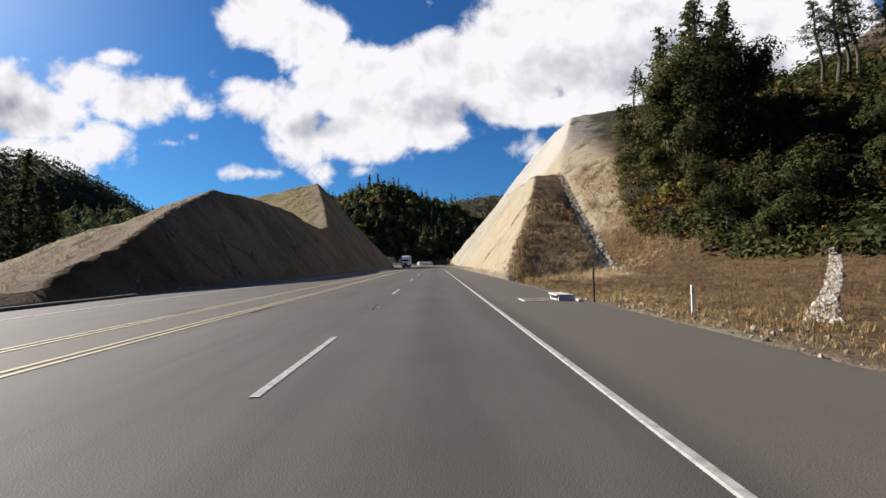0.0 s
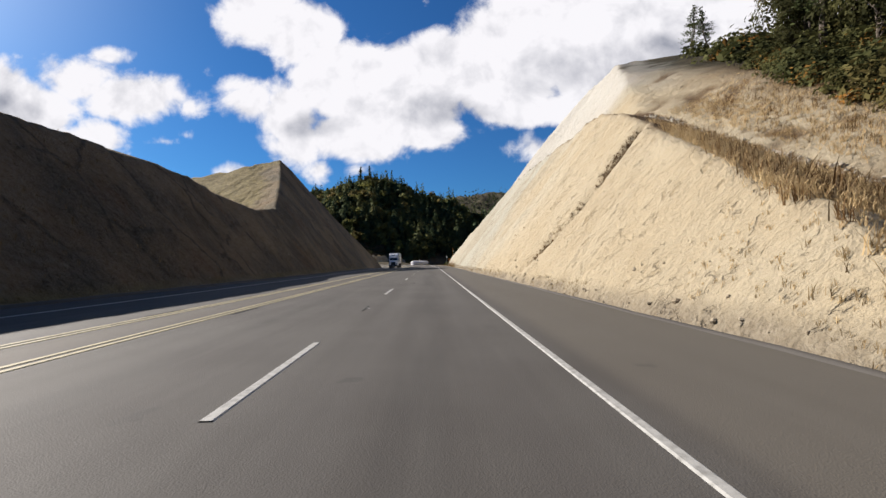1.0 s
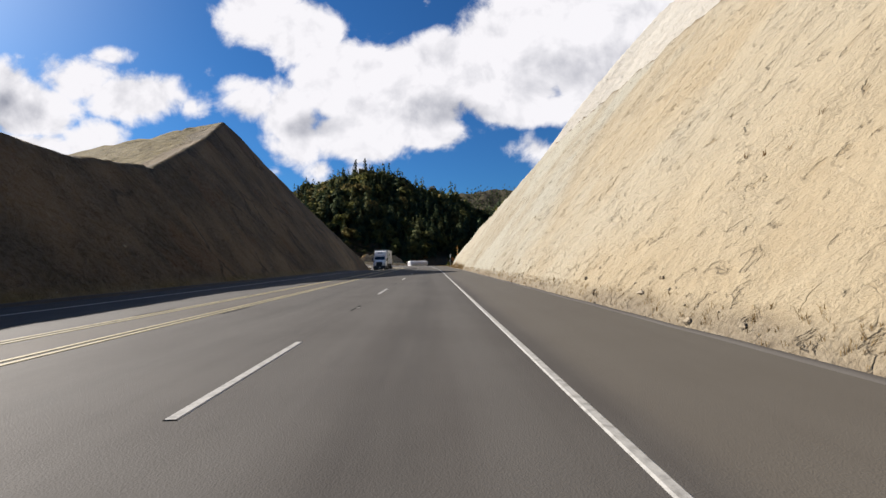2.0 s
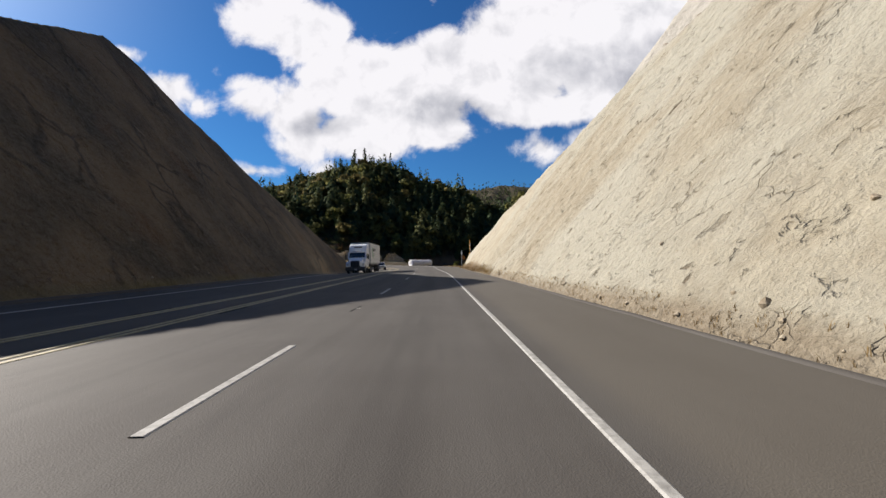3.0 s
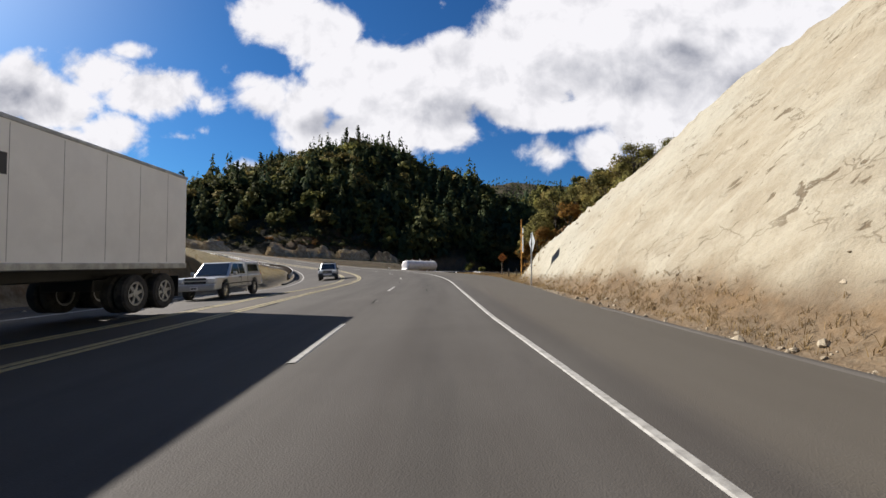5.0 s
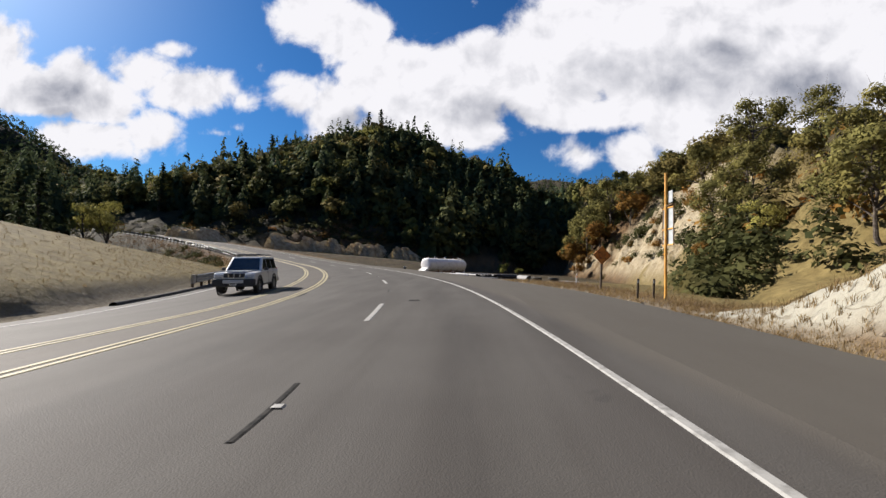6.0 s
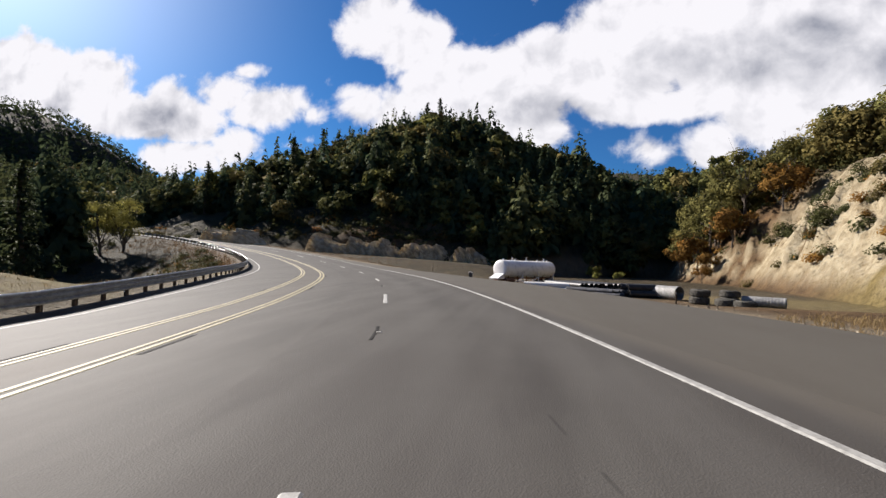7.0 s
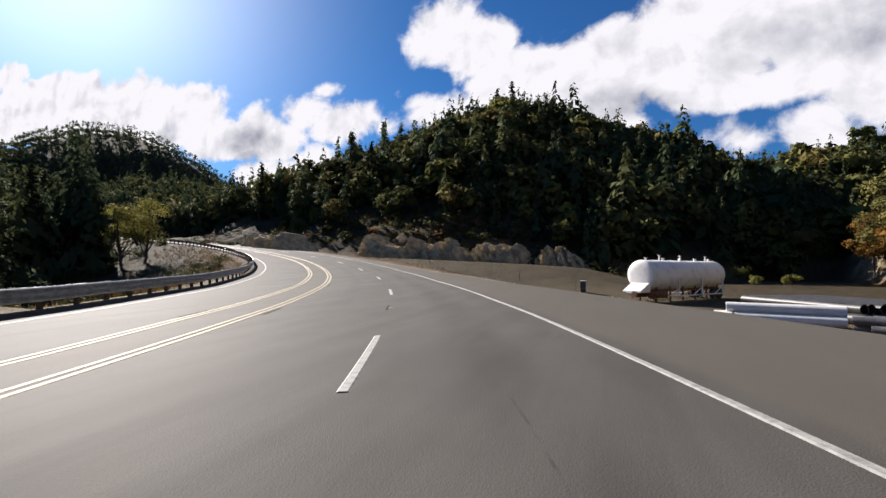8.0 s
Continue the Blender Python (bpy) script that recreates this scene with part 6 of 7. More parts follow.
def stone_stuff():
    rng = np.random.default_rng(11)
    # riprap in the two channels on the hillside
    t = rng.uniform(0, 1, 900) ** 1.5
    wide = rng.uniform(-1.4, 1.4, 900)
    x = np.interp(t, [0, 0.10, 0.5, 1], [14.4, 15.3, 17.6, 20.8]) + wide * (0.42 - 0.2 * t)
    y = np.interp(t, [0, 0.10, 0.5, 1], [34.2, 37.6, 52, 70]) + rng.normal(0, 0.5, 900)
    v1, f1 = stones(rng, x, y, rng.uniform(0.06, 0.17, 900), 0.35)
    t = rng.uniform(0, 1, 1500)
    aside = rng.uniform(-1, 1, 1500) * np.interp(t, [0, 0.2, 1], [0.34, 0.20, 0.26])
    x = np.interp(t, [0, 0.1, 0.35, 1], [8.3, 9.3, 12.6, 23.5]) + aside * 0.72
    y = np.interp(t, [0, 0.1, 0.35, 1], [9.0, 10.1, 13.4, 24.9]) - aside * 0.69
    v2, f2 = stones(rng, x, y, rng.uniform(0.03, 0.075, 1500), 0.4)
    v, f = join([(v1, f1), (v2, f2)])
    tagged(raw_mesh("riprap", v, f, RIPRAP), "pale broken stone lining two drainage channels", "stones", kind="stuff")
    # rubble at the feet of the cuts and along the verge
    n = 1200
    y = rng.uniform(30, 186, n)
    x = 5.15 + rng.exponential(0.45, n) - 0.25
    v1, f1 = stones(rng, x, y, 0.018 + rng.exponential(0.02, n).clip(0, 0.09))
    y = rng.uniform(-20, 34, 600)
    x = 5.5 + rng.exponential(0.8, 600)
    v2, f2 = stones(rng, x, y, 0.018 + rng.exponential(0.016, 600).clip(0, 0.06))
    y = rng.uniform(18, 178, 900)
    x = -15.7 - rng.exponential(0.5, 900) + 0.9
    v3, f3 = stones(rng, x, y, 0.02 + rng.exponential(0.03, 900).clip(0, 0.18))
    s = rng.uniform(186, 262, 500)
    p = road_at(s, np.interp(s, PAVE_S, PAVE_R) + rng.exponential(0.7, 500) + 0.1)
    v4, f4 = stones(rng, p[:, 0], p[:, 1], 0.02 + rng.exponential(0.02, 500).clip(0, 0.1))
    v, f = join([(v1, f1), (v2, f2), (v3, f3), (v4, f4)])
    tagged(raw_mesh("rubble", v, f, ROCK), "small fallen stones along the verges", "stones", kind="stuff")


stone_stuff()


def boulder(x, y, r, rng):
    v, f = stones(rng, np.array([x]), np.array([y]), np.array([r]), 0.2)
    ob = raw_mesh("boulder", v, f, ROCK)
    return tagged(ob, "pale fallen boulder at the pavement's edge", "boulder", "fallen boulders")


boulder_rng = np.random.default_rng(3)
for bx, by, br in ((5.15, 141.5, 0.22), (5.4, 143.2, 0.15), (5.2, 139.8, 0.11)):
    boulder(bx, by, br, boulder_rng)


OUTCROP = material("tan jagged rock", mottled((0.31, 0.24, 0.135), (0.50, 0.42, 0.275), 0.9, 0.38, 0.6, bump=0.3), 0.95)
HILL_FOOT_X, HILL_FOOT_Y = [-100, -75, -56, -47, -30, -16], [302, 301, 304, 308, 313, 313]


def outcrop(x0, x1, tall, seed):
    """A jagged band of rock at the hill's foot, split into slanting ribs, ledges and broken blocks."""
    u, v = np.meshgrid(np.linspace(x0, x1, int((x1 - x0) / 0.16)), np.linspace(0, 1, 48))
    span = (u - x0) / (x1 - x0)
    arch = np.clip(np.minimum(span, 1 - span) * (x1 - x0) / 2.5, 0, 1) ** 0.6
    line = u * 0
    high = tall * arch * (0.10 + 0.85 * value_noise(u * 0.20, line + 0.5, seed) ** 1.3 + 0.50 * value_noise(u * 0.6, line + 2.5, seed + 4) + 0.22 * value_noise(u * 1.9, line + 4.5, seed + 5)) * 0.85 + 0.05
    base_y = np.interp(u, HILL_FOOT_X, HILL_FOOT_Y) - 2.2 - 3.0 * arch * value_noise(u * 0.16, line + 7.5, seed + 6)
    base_z = land(u, base_y)[0]
    up, back = np.clip(v / 0.78, 0, 1), np.clip((v - 0.78) / 0.22, 0, 1)
    h = high * up
    rib = value_noise(u * 0.55 + h * 0.30, h * 0.10 + 3.0, seed + 1)
    chip = value_noise(u * 1.6 + h * 0.55, h * 0.7, seed + 2)
    fine = value_noise(u * 4.1 + h * 0.8, h * 2.6, seed + 3)
    saw = (u * 0.62 + h * 0.30 + 1.6 * rib) % 1.0
    saw2 = (u * 1.7 + h * 0.75 + 1.3 * chip) % 1.0
    ledge = (h * 0.55 + 1.4 * rib + 0.5 * chip) % 1.0
    out = (2.0 * np.minimum(saw, (1 - saw) * 6) + 0.8 * np.minimum(saw2, (1 - saw2) * 5) + 0.55 * ledge + 1.5 * rib + 0.8 * chip + 0.5 * fine) * arch ** 0.5
    y = base_y + 1.0 * high * up ** 1.1 + 6.0 * back - out * (1 - 0.8 * back)
    z = base_z - 0.8 + (high + 0.8) * up ** 0.9 - high * 0.10 * back + 0.45 * (chip - 0.5) * arch * up
    x = u - 0.30 * out
    idx = np.arange(u.size).reshape(u.shape)
    faces = np.stack([idx[:-1, :-1], idx[:-1, 1:], idx[1:, 1:], idx[1:, :-1]], -1).reshape(-1, 4)
    ob = raw_mesh("rock_outcrop", np.stack([x, y, z], -1).reshape(-1, 3), faces, OUTCROP)
    return tagged(ob, "jagged tan rock outcrop at the foot of the wooded hill", "rock", "rock outcrops")


for k, (x0, x1, tall) in enumerate(((-62, -48, 6.4), (-50, -39, 7.6), (-39.5, -27, 6.6), (-26, -15, 4.8), (-92, -76, 4.2))):
    outcrop(x0, x1, tall, 21 + 5 * k)


# ------------------------------------------------------------------ grass and brush
def tufts(x, y, tall, blades, rng, spread=0.35):
    """Clumps of thin bent blades on the ground; returns vertices and triangles."""
    m = len(x)
    z = land(x[None], y[None])[0][0]
    root = np.repeat(np.stack([x, y, z], 1), blades, 0)
    h = np.repeat(tall, blades) * rng.uniform(0.5, 1.1, m * blades)
    root[:, :2] += rng.normal(0, 0.22, (m * blades, 2)) * h[:, None]
    a = rng.uniform(0, 2 * np.pi, m * blades)
    out = np.stack([np.cos(a), np.sin(a), np.zeros_like(a)], 1)
    side = np.stack([-np.sin(a), np.cos(a), np.zeros_like(a)], 1)
    lean = rng.uniform(0.1, spread * 2, m * blades)[:, None]
    w = (h * 0.016 + 0.004)[:, None]
    up = np.array([0, 0, 1.0])
    mid = root + up * (h * 0.55)[:, None] + out * lean * h[:, None] * 0.35
    tip = root + up * (h * 0.92)[:, None] + out * lean * h[:, None]
    v = np.stack([root - side * w - up * 0.03, root + side * w - up * 0.03, mid + side * w * 0.7, mid - side * w * 0.7, tip], 1)
    b = (np.arange(m * blades) * 5)[:, None]
    f = np.concatenate([b + [0, 1, 2], b + [0, 2, 3], b + [3, 2, 4]])
    return v.reshape(-1, 3), f


def shoulder_spots(rng, n):
    """Places on the weedy shoulder between the cut face and the stone channel."""
    y = 29 + 25 * rng.beta(1.5, 1.6, n)
    foot = 6.0 + 0.34 * np.maximum(y - 35, 0)
    reach = np.interp(y, [37.6, 52, 70], [15.3, 17.6, 20.8]) - 0.8
    return foot + (reach - foot) * rng.beta(0.9, 1.2, n), y


def grass_stuff():
    rng = np.random.default_rng(31)
    made = []
    # verge below the right cut
    n = 4600
    y = rng.uniform(20, 188, n)
    x = 5.24 + rng.gamma(1.6, 0.34, n) * np.interp(y, [20, 120, 150, 188], [0.8, 0.9, 1.4, 1.8])
    keep = (value_noise(y * 0.12, x * 0.4, 3) > 0.36) & (x < np.interp(y, [125, 150], [5.62, 6.2]))
    made.append(tufts(x[keep], y[keep], rng.uniform(0.05, 0.15, keep.sum()), 5, rng, 1.0))
    n = 2600
    y = rng.uniform(128, 186, n)
    x = 5.22 + 0.95 * rng.beta(1.3, 2.2, n) * np.interp(y, [128, 150], [0.6, 1.0])
    made.append(tufts(x, y, rng.uniform(0.07, 0.22, n), 6, rng, 1.0))
    # open ground on the right at the start
    n = 1700
    x, y = rng.uniform(5.6, 30, n), rng.uniform(-12, 38, n)
    straw = tufts(x, y, rng.uniform(0.10, 0.30, n), 7, rng)
    n = 2100
    x, y = 5.55 + rng.gamma(1.6, 1.5, n), rng.uniform(8, 36, n)
    made.append(tufts(x, y, rng.uniform(0.08, 0.26, n), 8, rng, 0.6))
    made.append(straw)
    # the weedy end of the right cut
    n = 2600
    x, y = shoulder_spots(rng, n)
    pale = [tufts(x, y, rng.uniform(0.12, 0.46, n), 10, rng, 1.0)]
    n = 2600
    y = rng.uniform(35, 68, n)
    x = np.interp(y, [34.2, 37.6, 52, 70], [14.4, 15.3, 17.6, 20.8]) + 0.9 + rng.gamma(1.8, 1.7, n)
    pale.append(tufts(x, y, rng.uniform(0.12, 0.40, n), 9, rng, 0.8))
    n = 1500
    x, y = 5.5 + rng.gamma(1.5, 1.1, n), rng.uniform(6, 40, n)
    pale.append(tufts(x, y, rng.uniform(0.05, 0.16, n), 7, rng, 0.8))
    v, f = join(pale)
    tagged(raw_mesh("pale_grass", v, f, STRAW_PALE), "bleached straw grass on the weedy end of the cut", "grass", kind="stuff")
    # round the yard and the widened verge
    n = 1700
    s = rng.uniform(176, 208, n)
    p = road_at(s, np.interp(s, PAVE_S, PAVE_R) + 0.4 + rng.gamma(1.6, 1.4, n))
    made.append(tufts(p[:, 0], p[:, 1], rng.uniform(0.08, 0.32, n), 9, rng, 0.7))
    # the berm on the left
    n = 3800
    q = rng.uniform(166, 240, n)
    p = road_at(q, -12.3 - rng.gamma(1.7, 3.6, n))
    made.append(tufts(p[:, 0], p[:, 1], rng.uniform(0.07, 0.22, n), 5, rng, 0.9))
    # the spur's end and top
    n = 1600
    x, y = rng.uniform(-60, -16.5, n), rng.uniform(6, 60, n)
    made.append(tufts(x, y, rng.uniform(0.12, 0.4, n), 8, rng))
    v, f = join(made)
    tagged(raw_mesh("dry_grass", v, f, STRAW), "dry straw-coloured grass along the verges", "grass", kind="stuff")
    made = []
    # the weathered end of the right cut
    n = 2900
    x, y = rng.uniform(6.5, 30, n), rng.uniform(6, 36, n)
    made.append(tufts(x, y, rng.uniform(0.06, 0.22, n), 7, rng, 0.8))
    n = 350
    x, y = shoulder_spots(rng, n)
    made.append(tufts(x, y, rng.uniform(0.2, 0.7, n), 12, rng, 0.5))
    n = 900
    y = rng.uniform(38, 66, n)
    x = np.interp(y, [37.6, 52, 70], [15.3, 17.6, 20.8]) + 1.2 + rng.gamma(2.0, 2.2, n)
    made.append(tufts(x, y, rng.uniform(0.15, 0.5, n), 10, rng, 0.6))
    # the bank inside the bend
    n = 1700
    s = rng.uniform(246, 330, n)
    p = road_at(s, -12.6 - rng.gamma(1.6, 4.0, n))
    made.append(tufts(p[:, 0], p[:, 1], rng.uniform(0.25, 0.8, n), 9, rng, 0.6))
    # weeds in the gully and along the bench
    x = 5.25 + 6.2 * rng.uniform(0, 1, 1500) ** 1.2
    y = np.interp(x, [5.2, 6.0, 6.8, 8.2, 9.8, 12.0], [59.6, 56.9, 55.1, 53.9, 53.2, 52.4]) + rng.normal(0, 0.28, 1500)
    keep = value_noise(y * 0.9, x * 0.9, 5) > 0.46
    made.append(tufts(x[keep], y[keep], rng.uniform(0.06, 0.24, keep.sum()), 10, rng, 1.0))
    n = 900
    y = rng.uniform(45, 185, n)
    x = 5.2 + rng.uniform(0.6, 9.0, n)
    keep = value_noise(y * 0.25, x * 0.5, 8) > 0.93
    made.append(tufts(x[keep], y[keep], rng.uniform(0.06, 0.2, keep.sum()), 14, rng, 0.9))
    n = 1500
    s = rng.uniform(260, 330, n)
    p = road_at(s, 7.5 + rng.gamma(1.5, 3.5, n))
    made.append(tufts(p[:, 0], p[:, 1], rng.uniform(0.1, 0.4, n), 6, rng))
    v, f = join(made)
    tagged(raw_mesh("brown_weeds", v, f, STRAW_DARK), "weathered brown weeds on the cut slopes", "grass", kind="stuff")


grass_stuff()


def bush_points(rng, radius, tall, count):
    p = rng.normal(size=(count, 3))
    p /= np.linalg.norm(p, axis=1)[:, None]
    p[:, 2] = np.abs(p[:, 2])
    lump = 1 + 0.3 * np.sin(p[:, 0] * 5 + p[:, 1] * 3) + 0.2 * rng.normal(size=count)
    p *= (rng.uniform(0.3, 1, count) ** 0.45 * lump)[:, None]
    return p * (radius, radius, tall)


def brush_stuff():
    """Brush that nobody could count, on the right hillside and at the hill's foot."""
    rng = np.random.default_rng(41)
    for name, mat, label, areas in (
            ("hillside_brush", BRUSH, "dark olive brush on the hillsides", [(22, 70, 34, 105, 620, 1.5), (21, 34, 44, 80, 160, 1.0), (34, 90, 8, 60, 340, 1.8), (62, 130, 60, 130, 520, 2.2), (21, 36, 12, 62, 300, 1.25), (20, 60, -10, 16, 120, 1.3), (-105, -2, 306, 330, 420, 1.3), (-92, -12, 309, 318, 90, 0.9), (16, 60, 190, 330, 420, 1.2), (-130, -100, 215, 290, 120, 1.5), (52, 115, 40, 105, 420, 2.0)]),
            ("tawny_brush", RUST_LEAF, "tawny autumn brush between the trees", [(22, 60, 34, 95, 60, 1.3), (21, 34, 40, 70, 26, 0.8), (18, 60, 195, 330, 150, 1.5), (-100, -2, 306, 340, 60, 1.3)])):
        pts, sizes, outs = [], [], []
        for x0, x1, y0, y1, count, r in areas:
            x, y = rng.uniform(x0, x1, count), rng.uniform(y0, y1, count)
            z, cover = land(x[None], y[None])
            s, d = road_place(x, y)
            keep = (cover[0, :, 0] < 0.5) & (np.abs(d) > 13) & ~((x > -91) & (x < -15) & (y > 290) & (y < 310)) & ((d < 0) | (y > 185) | (cover[0, :, 0] < 0.3))
            foot = np.interp(y, [176, 185, 200, 221, 245, 272, 287, 305, 330, 360], [7.5, 11, 15, 22, 27, 31, 34, 31, 33, 40])
            keep &= ~((y > 176) & (y < 345) & (d > 0) & (x > 0) & (x < foot + 3.0))
            keep &= ~((y < 60) & (y > 5) & (x < 20.5 + 0.14 * np.maximum(y - 34, 0)))
            keep &= ~((y > 30) & (y < 118) & (x < 20.0 + 0.42 * np.maximum(y - 45, 0)))
            for i in np.flatnonzero(keep):
                rr = r * rng.uniform(0.5, 1.4)
                close = 4 < y[i] < 70 and x[i] < 36
                p = bush_points(rng, rr, rr * rng.uniform(0.8, 1.5), 120 if close else 44)
                outs.append(p)
                pts.append(p + (x[i], y[i], z[0, i] - 0.1))
                sizes.append(np.full(len(p), rr * 0.11 + 0.04 if close else rr * 0.21 + 0.05))
        if name == "hillside_brush":
            for bx, by, rr in ((33, 262, 1.2), (35, 258, 1.5), (36, 268, 1.3), (34, 275, 1.0), (38, 280, 1.4), (37, 270, 1.6), (40, 262, 1.5), (33.5, 284, 1.1), (31, 250, 1.0), (33, 246, 1.4), (36, 250, 1.6), (29, 240, 1.2), (31, 236, 1.5), (39, 288, 1.5), (27, 231, 1.1), (17, 204, 1.4), (19, 208, 1.6), (21, 212, 1.4), (23, 216, 1.6), (18, 200, 1.2), (25, 222, 1.6), (22, 207, 1.8), (26, 214, 1.8), (20, 203, 1.6), (28, 226, 1.4), (15.5, 197, 1.0), (24, 209, 1.9), (17.5, 194, 1.2), (14, 200, 1.6), (15.5, 203, 1.9), (17, 206, 2.0), (13.5, 197, 1.4), (19, 211, 2.0), (16, 199, 1.7), (18.5, 203.5, 2.0), (21, 209, 2.1), (20, 214, 1.8), (22.5, 211, 2.0), (24, 219, 1.9), (27, 217, 2.0), (-88, 262, 1.2), (-92, 268, 1.4), (-83, 254, 1.2), (-96, 276, 1.3), (-99, 283, 1.4), (-79, 248, 1.3), (-90, 257, 1.6), (-94, 263, 1.6), (-86, 250, 1.6)):
                p = bush_points(rng, rr, rr * 1.2, 210)
                outs.append(p)
                pts.append(p + (bx, by, height_at(bx, by) - 0.1))
                sizes.append(np.full(len(p), rr * 0.17))
        own = np.random.default_rng(77 if name == "hillside_brush" else 78)
        for _ in range(44 if name == "hillside_brush" else 14):
            by = own.uniform(233, 290)
            bx = float(np.interp(by, [221, 245, 272, 287, 305], [22, 27, 31, 34, 31])) + 2.5 + 11 * own.uniform(0, 1) ** 0.8
            rr = own.uniform(0.5, 1.7)
            p = bush_points(own, rr, rr * own.uniform(0.9, 1.5), 420)
            outs.append(p)
            pts.append(p + (bx, by, height_at(bx, by) - 0.1))
            sizes.append(np.full(len(p), rr * 0.10 + 0.03))
        # inside the bend, and along the foot of the hill beyond it
        for k in range(150 if name == "hillside_brush" else 14):
            if k % 3:
                q = road_at(np.array(own.uniform(236, 300)), np.array(-14.5 - own.gamma(1.6, 4.5)), 0.0)
                bx, by = float(q[0]), float(q[1])
            else:
                bx, by = own.uniform(-134, -92), own.uniform(297, 318)
            rr = own.uniform(0.5, 1.3)
            p = bush_points(own, rr, rr * own.uniform(0.7, 1.2), 150)
            outs.append(p)
            pts.append(p + (bx, by, height_at(bx, by) - 0.1))
            sizes.append(np.full(len(p), rr * 0.12 + 0.03))
        # the near fringe of the grove
        for _ in range(140 if name == "hillside_brush" else 12):
            by = own.uniform(31, 70)
            bx = float(np.interp(by, [31, 35, 41, 45, 49, 56, 63, 70], [24.2, 22.2, 19.8, 20.5, 21.5, 24.6, 27.6, 31])) + own.gamma(1.5, 1.6)
            rr = own.uniform(0.5, 1.35)
            p = bush_points(own, rr, rr * own.uniform(0.8, 1.4), 210)
            outs.append(p)
            pts.append(p + (bx, by, height_at(bx, by) - 0.1))
            sizes.append(np.full(len(p), rr * 0.09 + 0.03))
        outs = np.concatenate(outs)
        outs = outs / (np.linalg.norm(outs, axis=1)[:, None] + 1e-9) + (0, 0, 0.25)
        v, f = leaves(np.concatenate(pts), np.concatenate(sizes), rng, None, outs)
        tagged(round_off(raw_mesh(name, v, f, mat), outs + rng.normal(0, 0.25, outs.shape)), label, "brush", kind="stuff")


brush_stuff()


def bare_shrub(x, y, tall, seed):
    """A leafless pale shrub of many forked twigs."""
    rng = np.random.default_rng(seed)
    made = []
    for _ in range(46):
        a, lean = rng.uniform(0, 2 * np.pi), rng.uniform(0.15, 1.0)
        tip = np.array([np.cos(a) * lean, np.sin(a) * lean, 1.15 - 0.45 * lean]) * tall * rng.uniform(0.6, 1)
        mid = tip * 0.55 + rng.normal(0, 0.05, 3) * tall
        made.append(taper([(0, 0, -0.1), mid, tip], [0.022, 0.014, 0.004], 4))
        for _ in range(3):
            fork = mid + (tip - mid) * rng.uniform(0, 0.6)
            made.append(taper([fork, fork + rng.normal(0, 0.22, 3) * tall + (0, 0, 0.1)], [0.010, 0.003], 3))
    v, f = join(made)
    ob = raw_mesh("bare_shrub", v, f, GREY_TWIG)
    ob.location = (x, y, height_at(x, y))
    return tagged(ob, "leafless pale grey shrub on the slope", "shrub", "bare shrubs")


for k, (bx, by, bt) in enumerate(((22.1, 47.7, 2.2), (24.0, 46.5, 1.8), (22.4, 41.4, 1.6), (26.0, 52.0, 1.7), (27.5, 47.0, 1.5), (48, 205, 2.2))):
    bare_shrub(bx, by, bt, 60 + k)


